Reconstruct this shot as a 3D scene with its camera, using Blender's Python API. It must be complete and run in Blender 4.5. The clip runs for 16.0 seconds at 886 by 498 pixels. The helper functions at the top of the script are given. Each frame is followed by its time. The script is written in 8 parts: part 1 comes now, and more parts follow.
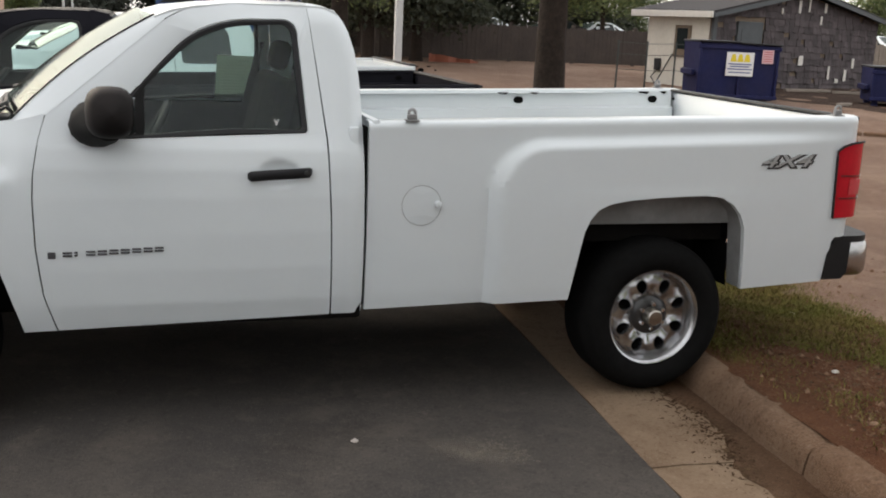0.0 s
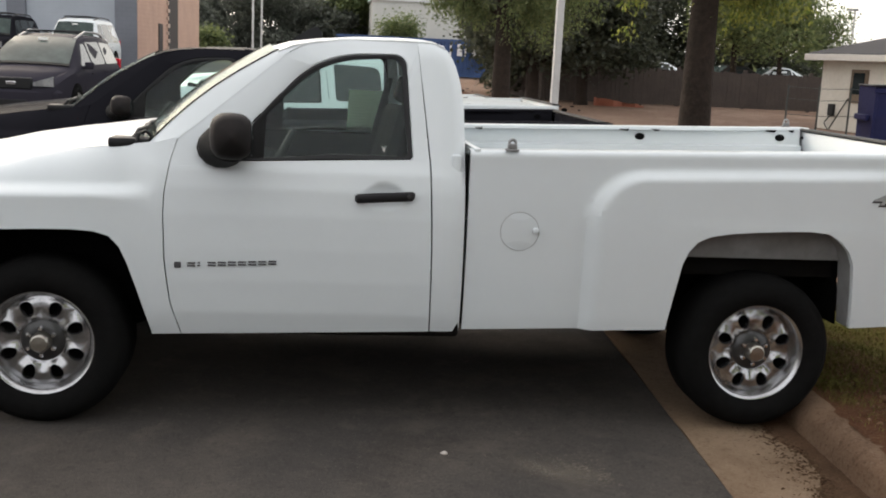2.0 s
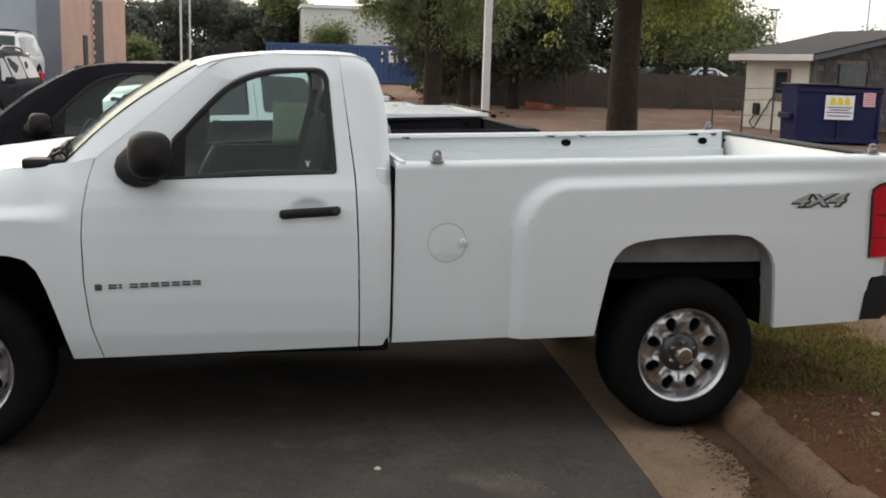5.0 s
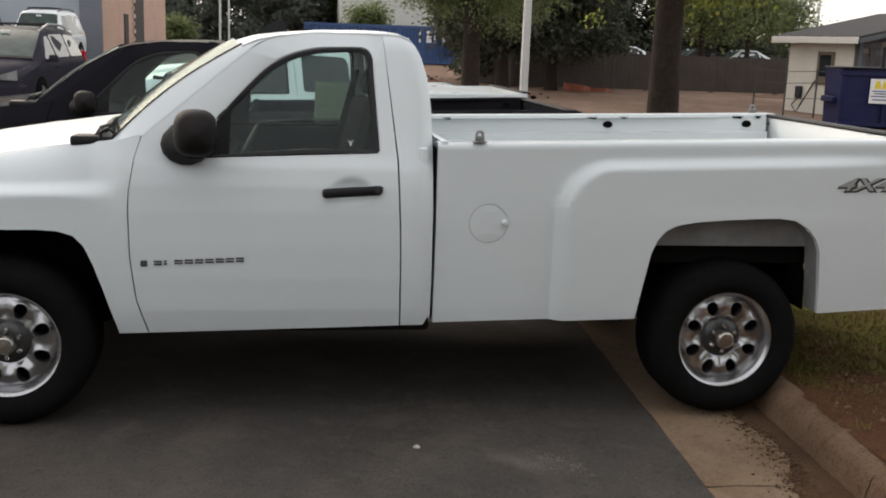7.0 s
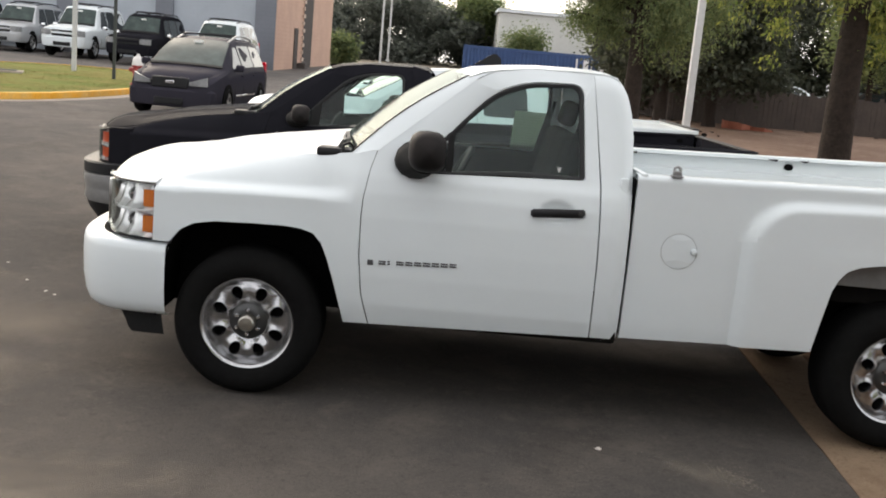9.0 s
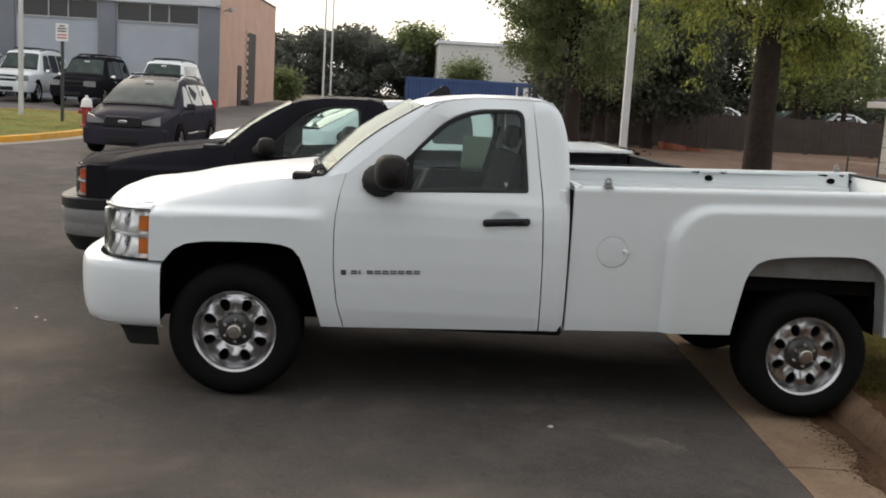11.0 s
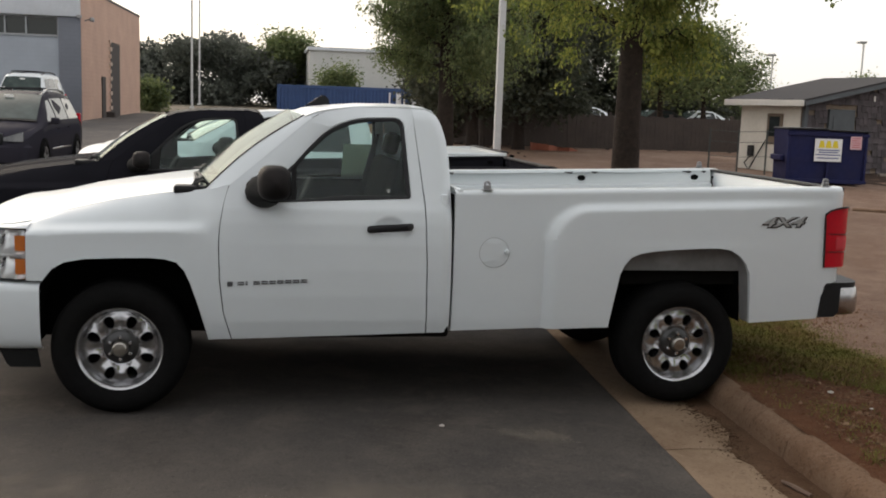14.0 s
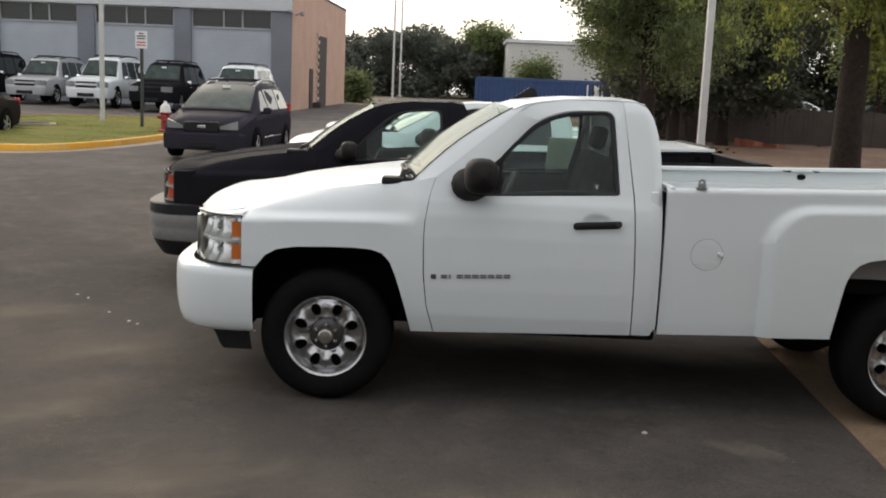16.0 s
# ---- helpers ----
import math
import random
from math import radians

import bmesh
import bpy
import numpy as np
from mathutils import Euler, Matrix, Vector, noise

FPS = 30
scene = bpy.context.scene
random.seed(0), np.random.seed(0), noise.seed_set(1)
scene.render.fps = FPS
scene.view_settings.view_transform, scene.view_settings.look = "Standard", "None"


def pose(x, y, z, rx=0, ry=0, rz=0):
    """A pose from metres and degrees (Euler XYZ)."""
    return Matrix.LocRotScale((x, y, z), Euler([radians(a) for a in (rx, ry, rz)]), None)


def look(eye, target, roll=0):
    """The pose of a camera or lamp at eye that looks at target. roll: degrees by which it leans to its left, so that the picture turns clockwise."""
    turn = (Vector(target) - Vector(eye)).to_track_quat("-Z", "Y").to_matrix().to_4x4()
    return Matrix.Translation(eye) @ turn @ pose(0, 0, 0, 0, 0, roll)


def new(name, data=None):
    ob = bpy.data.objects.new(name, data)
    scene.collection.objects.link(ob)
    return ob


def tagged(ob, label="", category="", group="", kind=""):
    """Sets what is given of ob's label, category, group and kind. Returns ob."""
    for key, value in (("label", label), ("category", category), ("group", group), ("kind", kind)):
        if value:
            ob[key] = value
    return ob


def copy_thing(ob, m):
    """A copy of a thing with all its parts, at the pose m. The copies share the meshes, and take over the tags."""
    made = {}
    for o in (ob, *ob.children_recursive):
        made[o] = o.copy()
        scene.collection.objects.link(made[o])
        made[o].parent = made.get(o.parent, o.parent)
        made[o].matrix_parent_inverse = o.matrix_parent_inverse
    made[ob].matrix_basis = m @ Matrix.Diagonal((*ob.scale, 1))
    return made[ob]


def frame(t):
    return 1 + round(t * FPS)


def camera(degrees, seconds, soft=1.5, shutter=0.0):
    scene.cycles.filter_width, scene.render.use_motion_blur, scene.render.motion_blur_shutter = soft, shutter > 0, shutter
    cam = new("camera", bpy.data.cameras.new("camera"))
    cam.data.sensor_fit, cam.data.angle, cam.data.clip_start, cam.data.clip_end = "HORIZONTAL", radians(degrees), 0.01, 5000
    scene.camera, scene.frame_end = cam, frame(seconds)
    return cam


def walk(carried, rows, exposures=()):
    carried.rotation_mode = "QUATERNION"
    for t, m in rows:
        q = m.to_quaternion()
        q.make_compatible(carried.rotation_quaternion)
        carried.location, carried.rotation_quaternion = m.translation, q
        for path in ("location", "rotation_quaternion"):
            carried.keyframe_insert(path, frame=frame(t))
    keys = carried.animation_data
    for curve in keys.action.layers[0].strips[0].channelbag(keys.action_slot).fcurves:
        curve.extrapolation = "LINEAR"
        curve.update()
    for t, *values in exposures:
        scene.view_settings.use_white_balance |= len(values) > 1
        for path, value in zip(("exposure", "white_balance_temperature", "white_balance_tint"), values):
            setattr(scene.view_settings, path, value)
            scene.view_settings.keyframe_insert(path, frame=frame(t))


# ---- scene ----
cam = camera(47.9, 16.0, soft=1.9)
PATH = [
    (0, (0.986, -4.182, 1.757), (1.553, -2.316, 1.315), 2.7),
    (0.5, (1.228, -4.358, 1.748), (1.842, -2.499, 1.338), 3.8),
    (1, (1.32, -4.441, 1.736), (2.022, -2.62, 1.301), 3.4),
    (1.5, (1.307, -4.463, 1.726), (1.794, -2.56, 1.349), 2.8),
    (2, (1.257, -4.457, 1.724), (1.495, -2.507, 1.352), 2.8),
    (2.5, (1.204, -4.458, 1.736), (1.174, -2.498, 1.341), 2.1),
    (3, (1.186, -4.457, 1.728), (0.868, -2.528, 1.306), 0.9),
    (3.5, (1.196, -4.444, 1.732), (0.992, -2.493, 1.341), 1.9),
    (4, (1.224, -4.436, 1.73), (1.149, -2.477, 1.336), 1.7),
    (4.5, (1.257, -4.423, 1.726), (1.381, -2.466, 1.332), 2.1),
    (5, (1.309, -4.438, 1.755), (1.669, -2.503, 1.398), 1.7),
    (7.5, (1.249, -4.443, 1.751), (1.475, -2.497, 1.35), 2.3),
    (8, (1.15, -4.564, 1.763), (1.256, -2.599, 1.408), 2.9),
    (8.5, (0.989, -4.739, 1.756), (1.014, -2.801, 1.261), 4.0),
    (9, (0.922, -4.919, 1.79), (0.942, -2.953, 1.423), 5.2),
    (9.5, (0.986, -5.155, 1.765), (1.094, -3.179, 1.472), 4.7),
    (12, (0.749, -5.696, 1.799), (0.883, -3.724, 1.496), 2.4),
    (12.5, (0.818, -5.681, 1.801), (1.079, -3.716, 1.531), 3.1),
    (13, (0.889, -5.658, 1.805), (1.327, -3.733, 1.484), 3.0),
    (13.5, (0.849, -5.693, 1.807), (1.339, -3.776, 1.512), 2.9),
    (14, (0.782, -5.721, 1.801), (1.142, -3.774, 1.523), 2.0),
    (14.5, (0.723, -5.747, 1.796), (0.911, -3.775, 1.517), 2.4),
    (15, (0.681, -5.753, 1.808), (0.69, -3.777, 1.501), 2.7),
    (15.5, (0.678, -5.687, 1.803), (0.621, -3.712, 1.489), 2.6),
    (16, (0.712, -5.578, 1.799), (0.694, -3.602, 1.492), 2.4),
]
walk(cam, [(t, look(eye, target, roll)) for t, eye, target, roll in PATH],
     exposures=[(0.0, 0.1), (1.0, 0.12), (1.5, 0.12), (2.5, 0.17), (3.0, 0.27), (4.5, 0.09), (5.2, 0.0), (7.5, -0.09), (8.0, 0.01), (8.5, 0.13), (9.0, 0.3), (9.5, 0.15), (10.7, -0.05), (12.0, -0.33), (13.0, -0.39), (14.0, -0.31), (15.5, -0.21), (16.0, -0.17)])

# ---- daylight: thin bright overcast, the low sun behind the parked trucks ----
SUN_AZ, SUN_EL = -34.0, 30.0          # degrees clockwise from +y, and above the horizon
world = bpy.data.worlds.new("sky")
scene.world = world
world.use_nodes = True
wn, wl = world.node_tree.nodes, world.node_tree.links
sky = wn.new("ShaderNodeTexSky")
sky.sky_type, sky.sun_disc = "NISHITA", False
sky.sun_elevation, sky.sun_rotation = radians(SUN_EL), radians(SUN_AZ)
sky.air_density, sky.dust_density, sky.ozone_density = 1.0, 6.0, 1.0
haze = wn.new("ShaderNodeMix")
haze.data_type = "RGBA"
haze.inputs[0].default_value = 0.5
wl.new(sky.outputs[0], haze.inputs[6])
haze.inputs[7].default_value = (12.0, 11.6, 11.1, 1)
wl.new(haze.outputs[2], wn["Background"].inputs[0])
wn["Background"].inputs[1].default_value = 0.20
sun = new("sun", bpy.data.lights.new("sun", "SUN"))
sun.data.energy, sun.data.angle, sun.data.color = 0.65, radians(18), (1.0, 0.93, 0.82)
d = Vector((math.sin(radians(SUN_AZ)) * math.cos(radians(SUN_EL)), math.cos(radians(SUN_AZ)) * math.cos(radians(SUN_EL)), math.sin(radians(SUN_EL))))
sun.matrix_world = look(d * 60, (0, 0, 0))

# ---- materials ----
MATS = {}


def mat(name, col, rough=0.6, metal=0.0, grain=0.0, scale=20.0, patch=0.0, pscale=1.5, bump=0.0, bscale=60.0, coat=0.0, col2=None, emit=None, rand=0.0, spec=0.5):
    """A surface: base colour with fine grain, larger patches towards col2, relief and a clear coat."""
    m = bpy.data.materials.new(name)
    m.use_nodes = True
    n, l = m.node_tree.nodes, m.node_tree.links
    p = n["Principled BSDF"]
    p.inputs["Roughness"].default_value, p.inputs["Metallic"].default_value = rough, metal
    p.inputs["Coat Weight"].default_value, p.inputs["Coat Roughness"].default_value = coat, 0.06
    p.inputs["Specular IOR Level"].default_value = spec
    p.inputs["Base Color"].default_value = (*col, 1)
    tc = n.new("ShaderNodeTexCoord")
    last = None

    def noise_tex(s, detail=6.0, rgh=0.6):
        t = n.new("ShaderNodeTexNoise")
        t.inputs["Scale"].default_value, t.inputs["Detail"].default_value, t.inputs["Roughness"].default_value = s, detail, rgh
        l.new(tc.outputs["Object"], t.inputs["Vector"])
        return t

    if patch > 0:
        t = noise_tex(pscale)
        r = n.new("ShaderNodeMapRange")
        r.inputs[1].default_value, r.inputs[2].default_value, r.inputs[4].default_value = 0.38, 0.68, patch
        l.new(t.outputs[0], r.inputs[0])
        mx = n.new("ShaderNodeMix")
        mx.data_type = "RGBA"
        l.new(r.outputs[0], mx.inputs[0])
        mx.inputs[6].default_value = (*col, 1)
        mx.inputs[7].default_value = (*(col2 or [c * 0.6 for c in col]), 1)
        last = mx.outputs[2]
    if grain > 0:
        t = noise_tex(scale, 8.0, 0.7)
        r = n.new("ShaderNodeMapRange")
        r.inputs[1].default_value, r.inputs[2].default_value = 0.25, 0.75
        r.inputs[3].default_value, r.inputs[4].default_value = 1 - grain, 1 + grain
        l.new(t.outputs[0], r.inputs[0])
        mx = n.new("ShaderNodeMix")
        mx.data_type, mx.blend_type = "RGBA", "MULTIPLY"
        mx.inputs[0].default_value = 1.0
        if last:
            l.new(last, mx.inputs[6])
        else:
            mx.inputs[6].default_value = (*col, 1)
        l.new(r.outputs[0], mx.inputs[7])
        last = mx.outputs[2]
    if rand > 0:
        oi = n.new("ShaderNodeObjectInfo")
        r = n.new("ShaderNodeMapRange")
        r.inputs[3].default_value, r.inputs[4].default_value = 1 - rand, 1 + rand
        l.new(oi.outputs["Random"], r.inputs[0])
        mx = n.new("ShaderNodeMix")
        mx.data_type, mx.blend_type = "RGBA", "MULTIPLY"
        mx.inputs[0].default_value = 1.0
        if last:
            l.new(last, mx.inputs[6])
        else:
            mx.inputs[6].default_value = (*col, 1)
        l.new(r.outputs[0], mx.inputs[7])
        last = mx.outputs[2]
    if last:
        l.new(last, p.inputs["Base Color"])
    if bump > 0:
        t = noise_tex(bscale, 6.0, 0.65)
        b = n.new("ShaderNodeBump")
        b.inputs["Strength"].default_value, b.inputs["Distance"].default_value = bump, 0.02
        l.new(t.outputs[0], b.inputs["Height"])
        l.new(b.outputs[0], p.inputs["Normal"])
    if emit:
        p.inputs["Emission Color"].default_value, p.inputs["Emission Strength"].default_value = (*emit[0], 1), emit[1]
    MATS[name] = m
    return m


def glass(name, tint, gloss=1.0, rough=0.02):
    """A thin pane: it lets tinted light through and mirrors more at a flat angle."""
    m = bpy.data.materials.new(name)
    m.use_nodes = True
    n, l = m.node_tree.nodes, m.node_tree.links
    n.clear()
    o, mx = n.new("ShaderNodeOutputMaterial"), n.new("ShaderNodeMixShader")
    tr, gl, fr = n.new("ShaderNodeBsdfTransparent"), n.new("ShaderNodeBsdfGlossy"), n.new("ShaderNodeFresnel")
    tr.inputs[0].default_value = (*tint, 1)
    gl.inputs["Roughness"].default_value = rough
    gl.inputs["Color"].default_value = (gloss * 0.92, gloss, gloss * 0.98, 1)
    fr.inputs[0].default_value = 1.5
    l.new(fr.outputs[0], mx.inputs[0])
    l.new(tr.outputs[0], mx.inputs[1])
    l.new(gl.outputs[0], mx.inputs[2])
    l.new(mx.outputs[0], o.inputs[0])
    MATS[name] = m
    return m


def worn_ground(name, col, light, dark, speck, bump):
    """Ground with broad worn areas, stains and fine grit."""
    m = mat(name, col, 0.92, spec=0.06)
    n, l = m.node_tree.nodes, m.node_tree.links
    tc, p = n["Texture Coordinate"], n["Principled BSDF"]
    last = None
    for sc, det, lo, hi, other, amount, dist in ((0.45, 6, 0.44, 0.66, light, 0.6, 0.2), (1.7, 8, 0.52, 0.72, light, 0.55, 0.2), (0.9, 8, 0.54, 0.74, dark, 0.7, 0.2), (6.0, 8, 0.55, 0.75, light, 0.5, 0.15), (95.0, 3, 0.56, 0.74, speck, 0.55, 0.0), (60.0, 4, 0.52, 0.68, dark, 0.5, 0.0), (3.2, 10, 0.55, 0.70, light, 0.45, 0.7), (14.0, 8, 0.56, 0.70, dark, 0.4, 0.4), (24.0, 8, 0.60, 0.72, speck, 0.3, 0.5)):
        t = n.new("ShaderNodeTexNoise")
        t.inputs["Scale"].default_value, t.inputs["Detail"].default_value, t.inputs["Roughness"].default_value, t.inputs["Distortion"].default_value = sc, det, 0.62, dist
        l.new(tc.outputs["Object"], t.inputs["Vector"])
        r = n.new("ShaderNodeMapRange")
        r.inputs[1].default_value, r.inputs[2].default_value, r.inputs[4].default_value = lo, hi, amount
        l.new(t.outputs[0], r.inputs[0])
        mx = n.new("ShaderNodeMix")
        mx.data_type = "RGBA"
        l.new(r.outputs[0], mx.inputs[0])
        if last:
            l.new(last, mx.inputs[6])
        else:
            mx.inputs[6].default_value = (*col, 1)
        mx.inputs[7].default_value = (*other, 1)
        last = mx.outputs[2]
    l.new(last, p.inputs["Base Color"])
    t = n.new("ShaderNodeTexNoise")
    t.inputs["Scale"].default_value, t.inputs["Detail"].default_value = 130, 5
    l.new(tc.outputs["Object"], t.inputs["Vector"])
    b = n.new("ShaderNodeBump")
    b.inputs["Strength"].default_value, b.inputs["Distance"].default_value = bump, 0.02
    l.new(t.outputs[0], b.inputs["Height"])
    l.new(b.outputs[0], p.inputs["Normal"])


mat("white_paint", (0.63, 0.67, 0.685), 0.34, 0, 0.015, 8, 0.10, 1.2, coat=0.3, col2=(0.58, 0.60, 0.595), spec=0.4)
mat("black_paint", (0.013, 0.013, 0.016), 0.2, 0, 0.05, 9, 0.3, 1.3, coat=0.0, col2=(0.018, 0.017, 0.020), spec=0.004)
mat("silver_paint", (0.40, 0.41, 0.42), 0.3, 0.35, 0.03, 9, coat=0.6)
mat("grey_paint", (0.034, 0.032, 0.041), 0.2, 0.0, 0.03, 9, coat=0.0, spec=0.02)
mat("brown_paint", (0.026, 0.022, 0.020), 0.25, 0.0, 0.03, 9, coat=0.0, spec=0.01)
for nm in ("black_paint", "grey_paint", "brown_paint"):
    MATS[nm].node_tree.nodes["Principled BSDF"].inputs["IOR"].default_value = 1.15
mat("red_paint", (0.10, 0.02, 0.02), 0.3, 0.1, 0.03, 9, coat=0.7)
mat("rubber", (0.0075, 0.0075, 0.0075), 0.85, 0, 0.25, 30, 0.4, 5, 0.2, 90, col2=(0.010, 0.0095, 0.009), spec=0.04)
mat("black_plastic", (0.011, 0.011, 0.012), 0.5, 0, 0.12, 40, 0.2, 4, 0.1, 200, spec=0.25)
mat("worn_plastic", (0.012, 0.011, 0.011), 0.6, 0, 0.12, 30, 0.6, 5, 0.05, 200, col2=(0.026, 0.019, 0.017), spec=0.14)
mat("dull_black", (0.008, 0.008, 0.008), 0.75, 0, 0.2, 40, spec=0.2)
# Shade inside wells, gaps and hub openings is put into this near-black.
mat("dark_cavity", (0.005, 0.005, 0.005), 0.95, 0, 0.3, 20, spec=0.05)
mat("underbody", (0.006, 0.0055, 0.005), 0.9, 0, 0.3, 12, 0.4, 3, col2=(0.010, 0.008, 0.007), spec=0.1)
mat("flap_gap", (0.20, 0.20, 0.20), 0.8, 0, 0.1, 30)
mat("liner_grey", (0.24, 0.24, 0.24), 0.8, 0, 0.15, 14, 0.5, 4, col2=(0.15, 0.145, 0.14), spec=0.2)
mat("bumper_chrome", (0.38, 0.37, 0.36), 0.24, 1.0, 0.08, 20, 0.3, 6)
mat("chrome", (0.72, 0.72, 0.73), 0.14, 1.0, 0.05, 30)
mat("wheel_metal", (0.44, 0.44, 0.45), 0.25, 0.95, 0.10, 25, 0.5, 8, col2=(0.33, 0.33, 0.33))
mat("hub_plate", (0.06, 0.06, 0.06), 0.35, 0.6, 0.2, 40)
mat("hub_metal", (0.42, 0.40, 0.36), 0.3, 1.0, 0.15, 40)
mat("alloy", (0.5, 0.5, 0.5), 0.35, 0.9, 0.05, 20)
mat("steel_grey", (0.30, 0.30, 0.30), 0.45, 0.7, 0.12, 20, 0.3, 3)
mat("lamp_red", (0.46, 0.006, 0.018), 0.2, 0, 0.15, 60, coat=0.25, spec=0.3)
mat("lamp_red_dark", (0.12, 0.003, 0.005), 0.3, 0, 0.06, 60, coat=0.2)
mat("lamp_core", (0.52, 0.02, 0.04), 0.2, 0, 0.2, 40, coat=1.0)
mat("amber_deep", (0.55, 0.08, 0.015), 0.3, 0, 0.1, 60, coat=0.5)
mat("amber", (0.85, 0.24, 0.035), 0.2, 0, 0.06, 60, coat=1.0)
mat("reflector", (0.95, 0.95, 0.95), 0.12, 0.55, 0.05, 30, bump=0.25, bscale=26, coat=0.5)
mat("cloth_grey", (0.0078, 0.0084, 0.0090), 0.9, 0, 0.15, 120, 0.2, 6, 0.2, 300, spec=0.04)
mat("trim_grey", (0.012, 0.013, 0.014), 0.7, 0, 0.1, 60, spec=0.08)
paper_mat = mat("paper", (0.60, 0.65, 0.58), 0.8, 0, 0.04, 60, 0.2, 8)
pn, pk = paper_mat.node_tree.nodes, paper_mat.node_tree.links
ptr, pmx = pn.new("ShaderNodeBsdfTranslucent"), pn.new("ShaderNodeMixShader")
ptr.inputs[0].default_value, pmx.inputs[0].default_value = (0.58, 0.66, 0.62, 1), 0.4
pk.new(pn["Principled BSDF"].outputs[0], pmx.inputs[1])
pk.new(ptr.outputs[0], pmx.inputs[2])
pk.new(pmx.outputs[0], pn["Material Output"].inputs[0])
mat("paper_print", (0.55, 0.60, 0.54), 0.8, 0, 0.04, 60)
mat("tag_white", (0.75, 0.75, 0.72), 0.6)
mat("badge_grey", (0.10, 0.10, 0.105), 0.35, 0.6, 0.08, 90)
mat("decal_grey", (0.36, 0.365, 0.36), 0.45, 0.1, 0.1, 90)
mat("decal_dark", (0.03, 0.03, 0.03), 0.45, 0, 0.1, 90)
glass("clear_glass", (0.82, 0.94, 0.90), 0.62, 0.16)
glass("screen_glass", (0.70, 0.82, 0.78), 0.62, 0.1)
glass("tint_glass", (0.55, 0.63, 0.62), 0.6, 0.12)
glass("lens_glass", (0.92, 0.93, 0.93))
mat("far_glass", (0.014, 0.019, 0.019), 0.05, 0, 0.05, 20, coat=0.0, spec=0.45)


# ---- mesh helpers ----
def link_mesh(name, bm, material, smooth=38):
    bmesh.ops.recalc_face_normals(bm, faces=bm.faces)
    for f in bm.faces:
        f.smooth = True
    lim = radians(smooth)
    for e in bm.edges:
        if len(e.link_faces) != 2 or e.calc_face_angle(0) > lim:
            e.smooth = False
    me = bpy.data.meshes.new(name)
    bm.to_mesh(me)
    bm.free()
    me.materials.append(MATS[material])
    return me


def part(name, bm, material, parent, label="", smooth=38):
    ob = new(name, link_mesh(name, bm, material, smooth))
    ob.parent = parent
    if label:
        tagged(ob, label)
    return ob


def thing(name, label, category, at=None, group="", kind=""):
    ob = new(name)
    ob.empty_display_size = 0.2
    if at is not None:
        ob.matrix_basis = at
    return tagged(ob, label, category, group, kind)


def solid(name, bm, material, label, category, group="", kind="", at=None, smooth=38):
    """A thing that is one mesh."""
    ob = new(name, link_mesh(name, bm, material, smooth))
    if at is not None:
        ob.matrix_basis = at
    return tagged(ob, label, category, group, kind)


def box(bm, x0, x1, y0, y1, z0, z1, bev=0.0, seg=2, m=None):
    g = bmesh.ops.create_cube(bm, size=1.0, matrix=Matrix.Translation(((x0 + x1) / 2, (y0 + y1) / 2, (z0 + z1) / 2)) @ Matrix.Diagonal((abs(x1 - x0), abs(y1 - y0), abs(z1 - z0), 1)))
    vs = g["verts"]
    if bev > 0:
        es = list({e for v in vs for e in v.link_edges})
        r = bmesh.ops.bevel(bm, geom=es, offset=bev, segments=seg, affect="EDGES", profile=0.5)
        vs = list({v for f in r["faces"] for v in f.verts} | {v for v in vs if v.is_valid})
    if m is not None:
        bmesh.ops.transform(bm, matrix=m, verts=[v for v in vs if v.is_valid])
    return vs


def loft(bm, loops, close=True, caps=True):
    """Skin a row of loops of equal length."""
    rows = [[bm.verts.new(p) for p in lp] for lp in loops]
    n = len(rows[0])
    for a, b in zip(rows, rows[1:]):
        for i in range(n if close else n - 1):
            j = (i + 1) % n
            try:
                bm.faces.new((a[i], a[j], b[j], b[i]))
            except ValueError:
                pass
    if caps and close:
        bm.faces.new(rows[0])
        bm.faces.new(list(reversed(rows[-1])))
    return rows


def cyl(bm, p0, p1, r0, r1=None, n=16, caps=True):
    p0, p1 = Vector(p0), Vector(p1)
    r1 = r0 if r1 is None else r1
    q = (p1 - p0).to_track_quat("Z", "Y")
    ring = lambda p, r: [p + q @ Vector((r * math.cos(2 * math.pi * i / n), r * math.sin(2 * math.pi * i / n), 0)) for i in range(n)]
    return loft(bm, [ring(p0, r0), ring(p1, r1)], True, caps)


def tube(bm, pts, r, n=8, caps=True):
    pts = [Vector(p) for p in pts]
    loops = []
    for i, p in enumerate(pts):
        t = (pts[min(i + 1, len(pts) - 1)] - pts[max(i - 1, 0)]).normalized()
        q = t.to_track_quat("Z", "Y")
        rr = r[i] if isinstance(r, (list, tuple)) else r
        loops.append([p + q @ Vector((rr * math.cos(2 * math.pi * k / n), rr * math.sin(2 * math.pi * k / n), 0)) for k in range(n)])
    return loft(bm, loops, True, caps)


def lathe(bm, profile, n=32, m=None, close_ends=False):
    """Turn (r, a) pairs round the y axis; a runs along y."""
    loops = []
    for r, a in profile:
        loops.append([Vector((r * math.cos(2 * math.pi * i / n), a, r * math.sin(2 * math.pi * i / n))) for i in range(n)])
    if m is not None:
        loops = [[m @ p for p in lp] for lp in loops]
    return loft(bm, loops, True, close_ends)


def lerp(a, b, t):
    return a + (b - a) * t


def curve(pts):
    """Piecewise line through (a, b) pairs as a function."""
    xs, ys = [p[0] for p in pts], [p[1] for p in pts]
    return lambda x: float(np.interp(x, xs, ys))


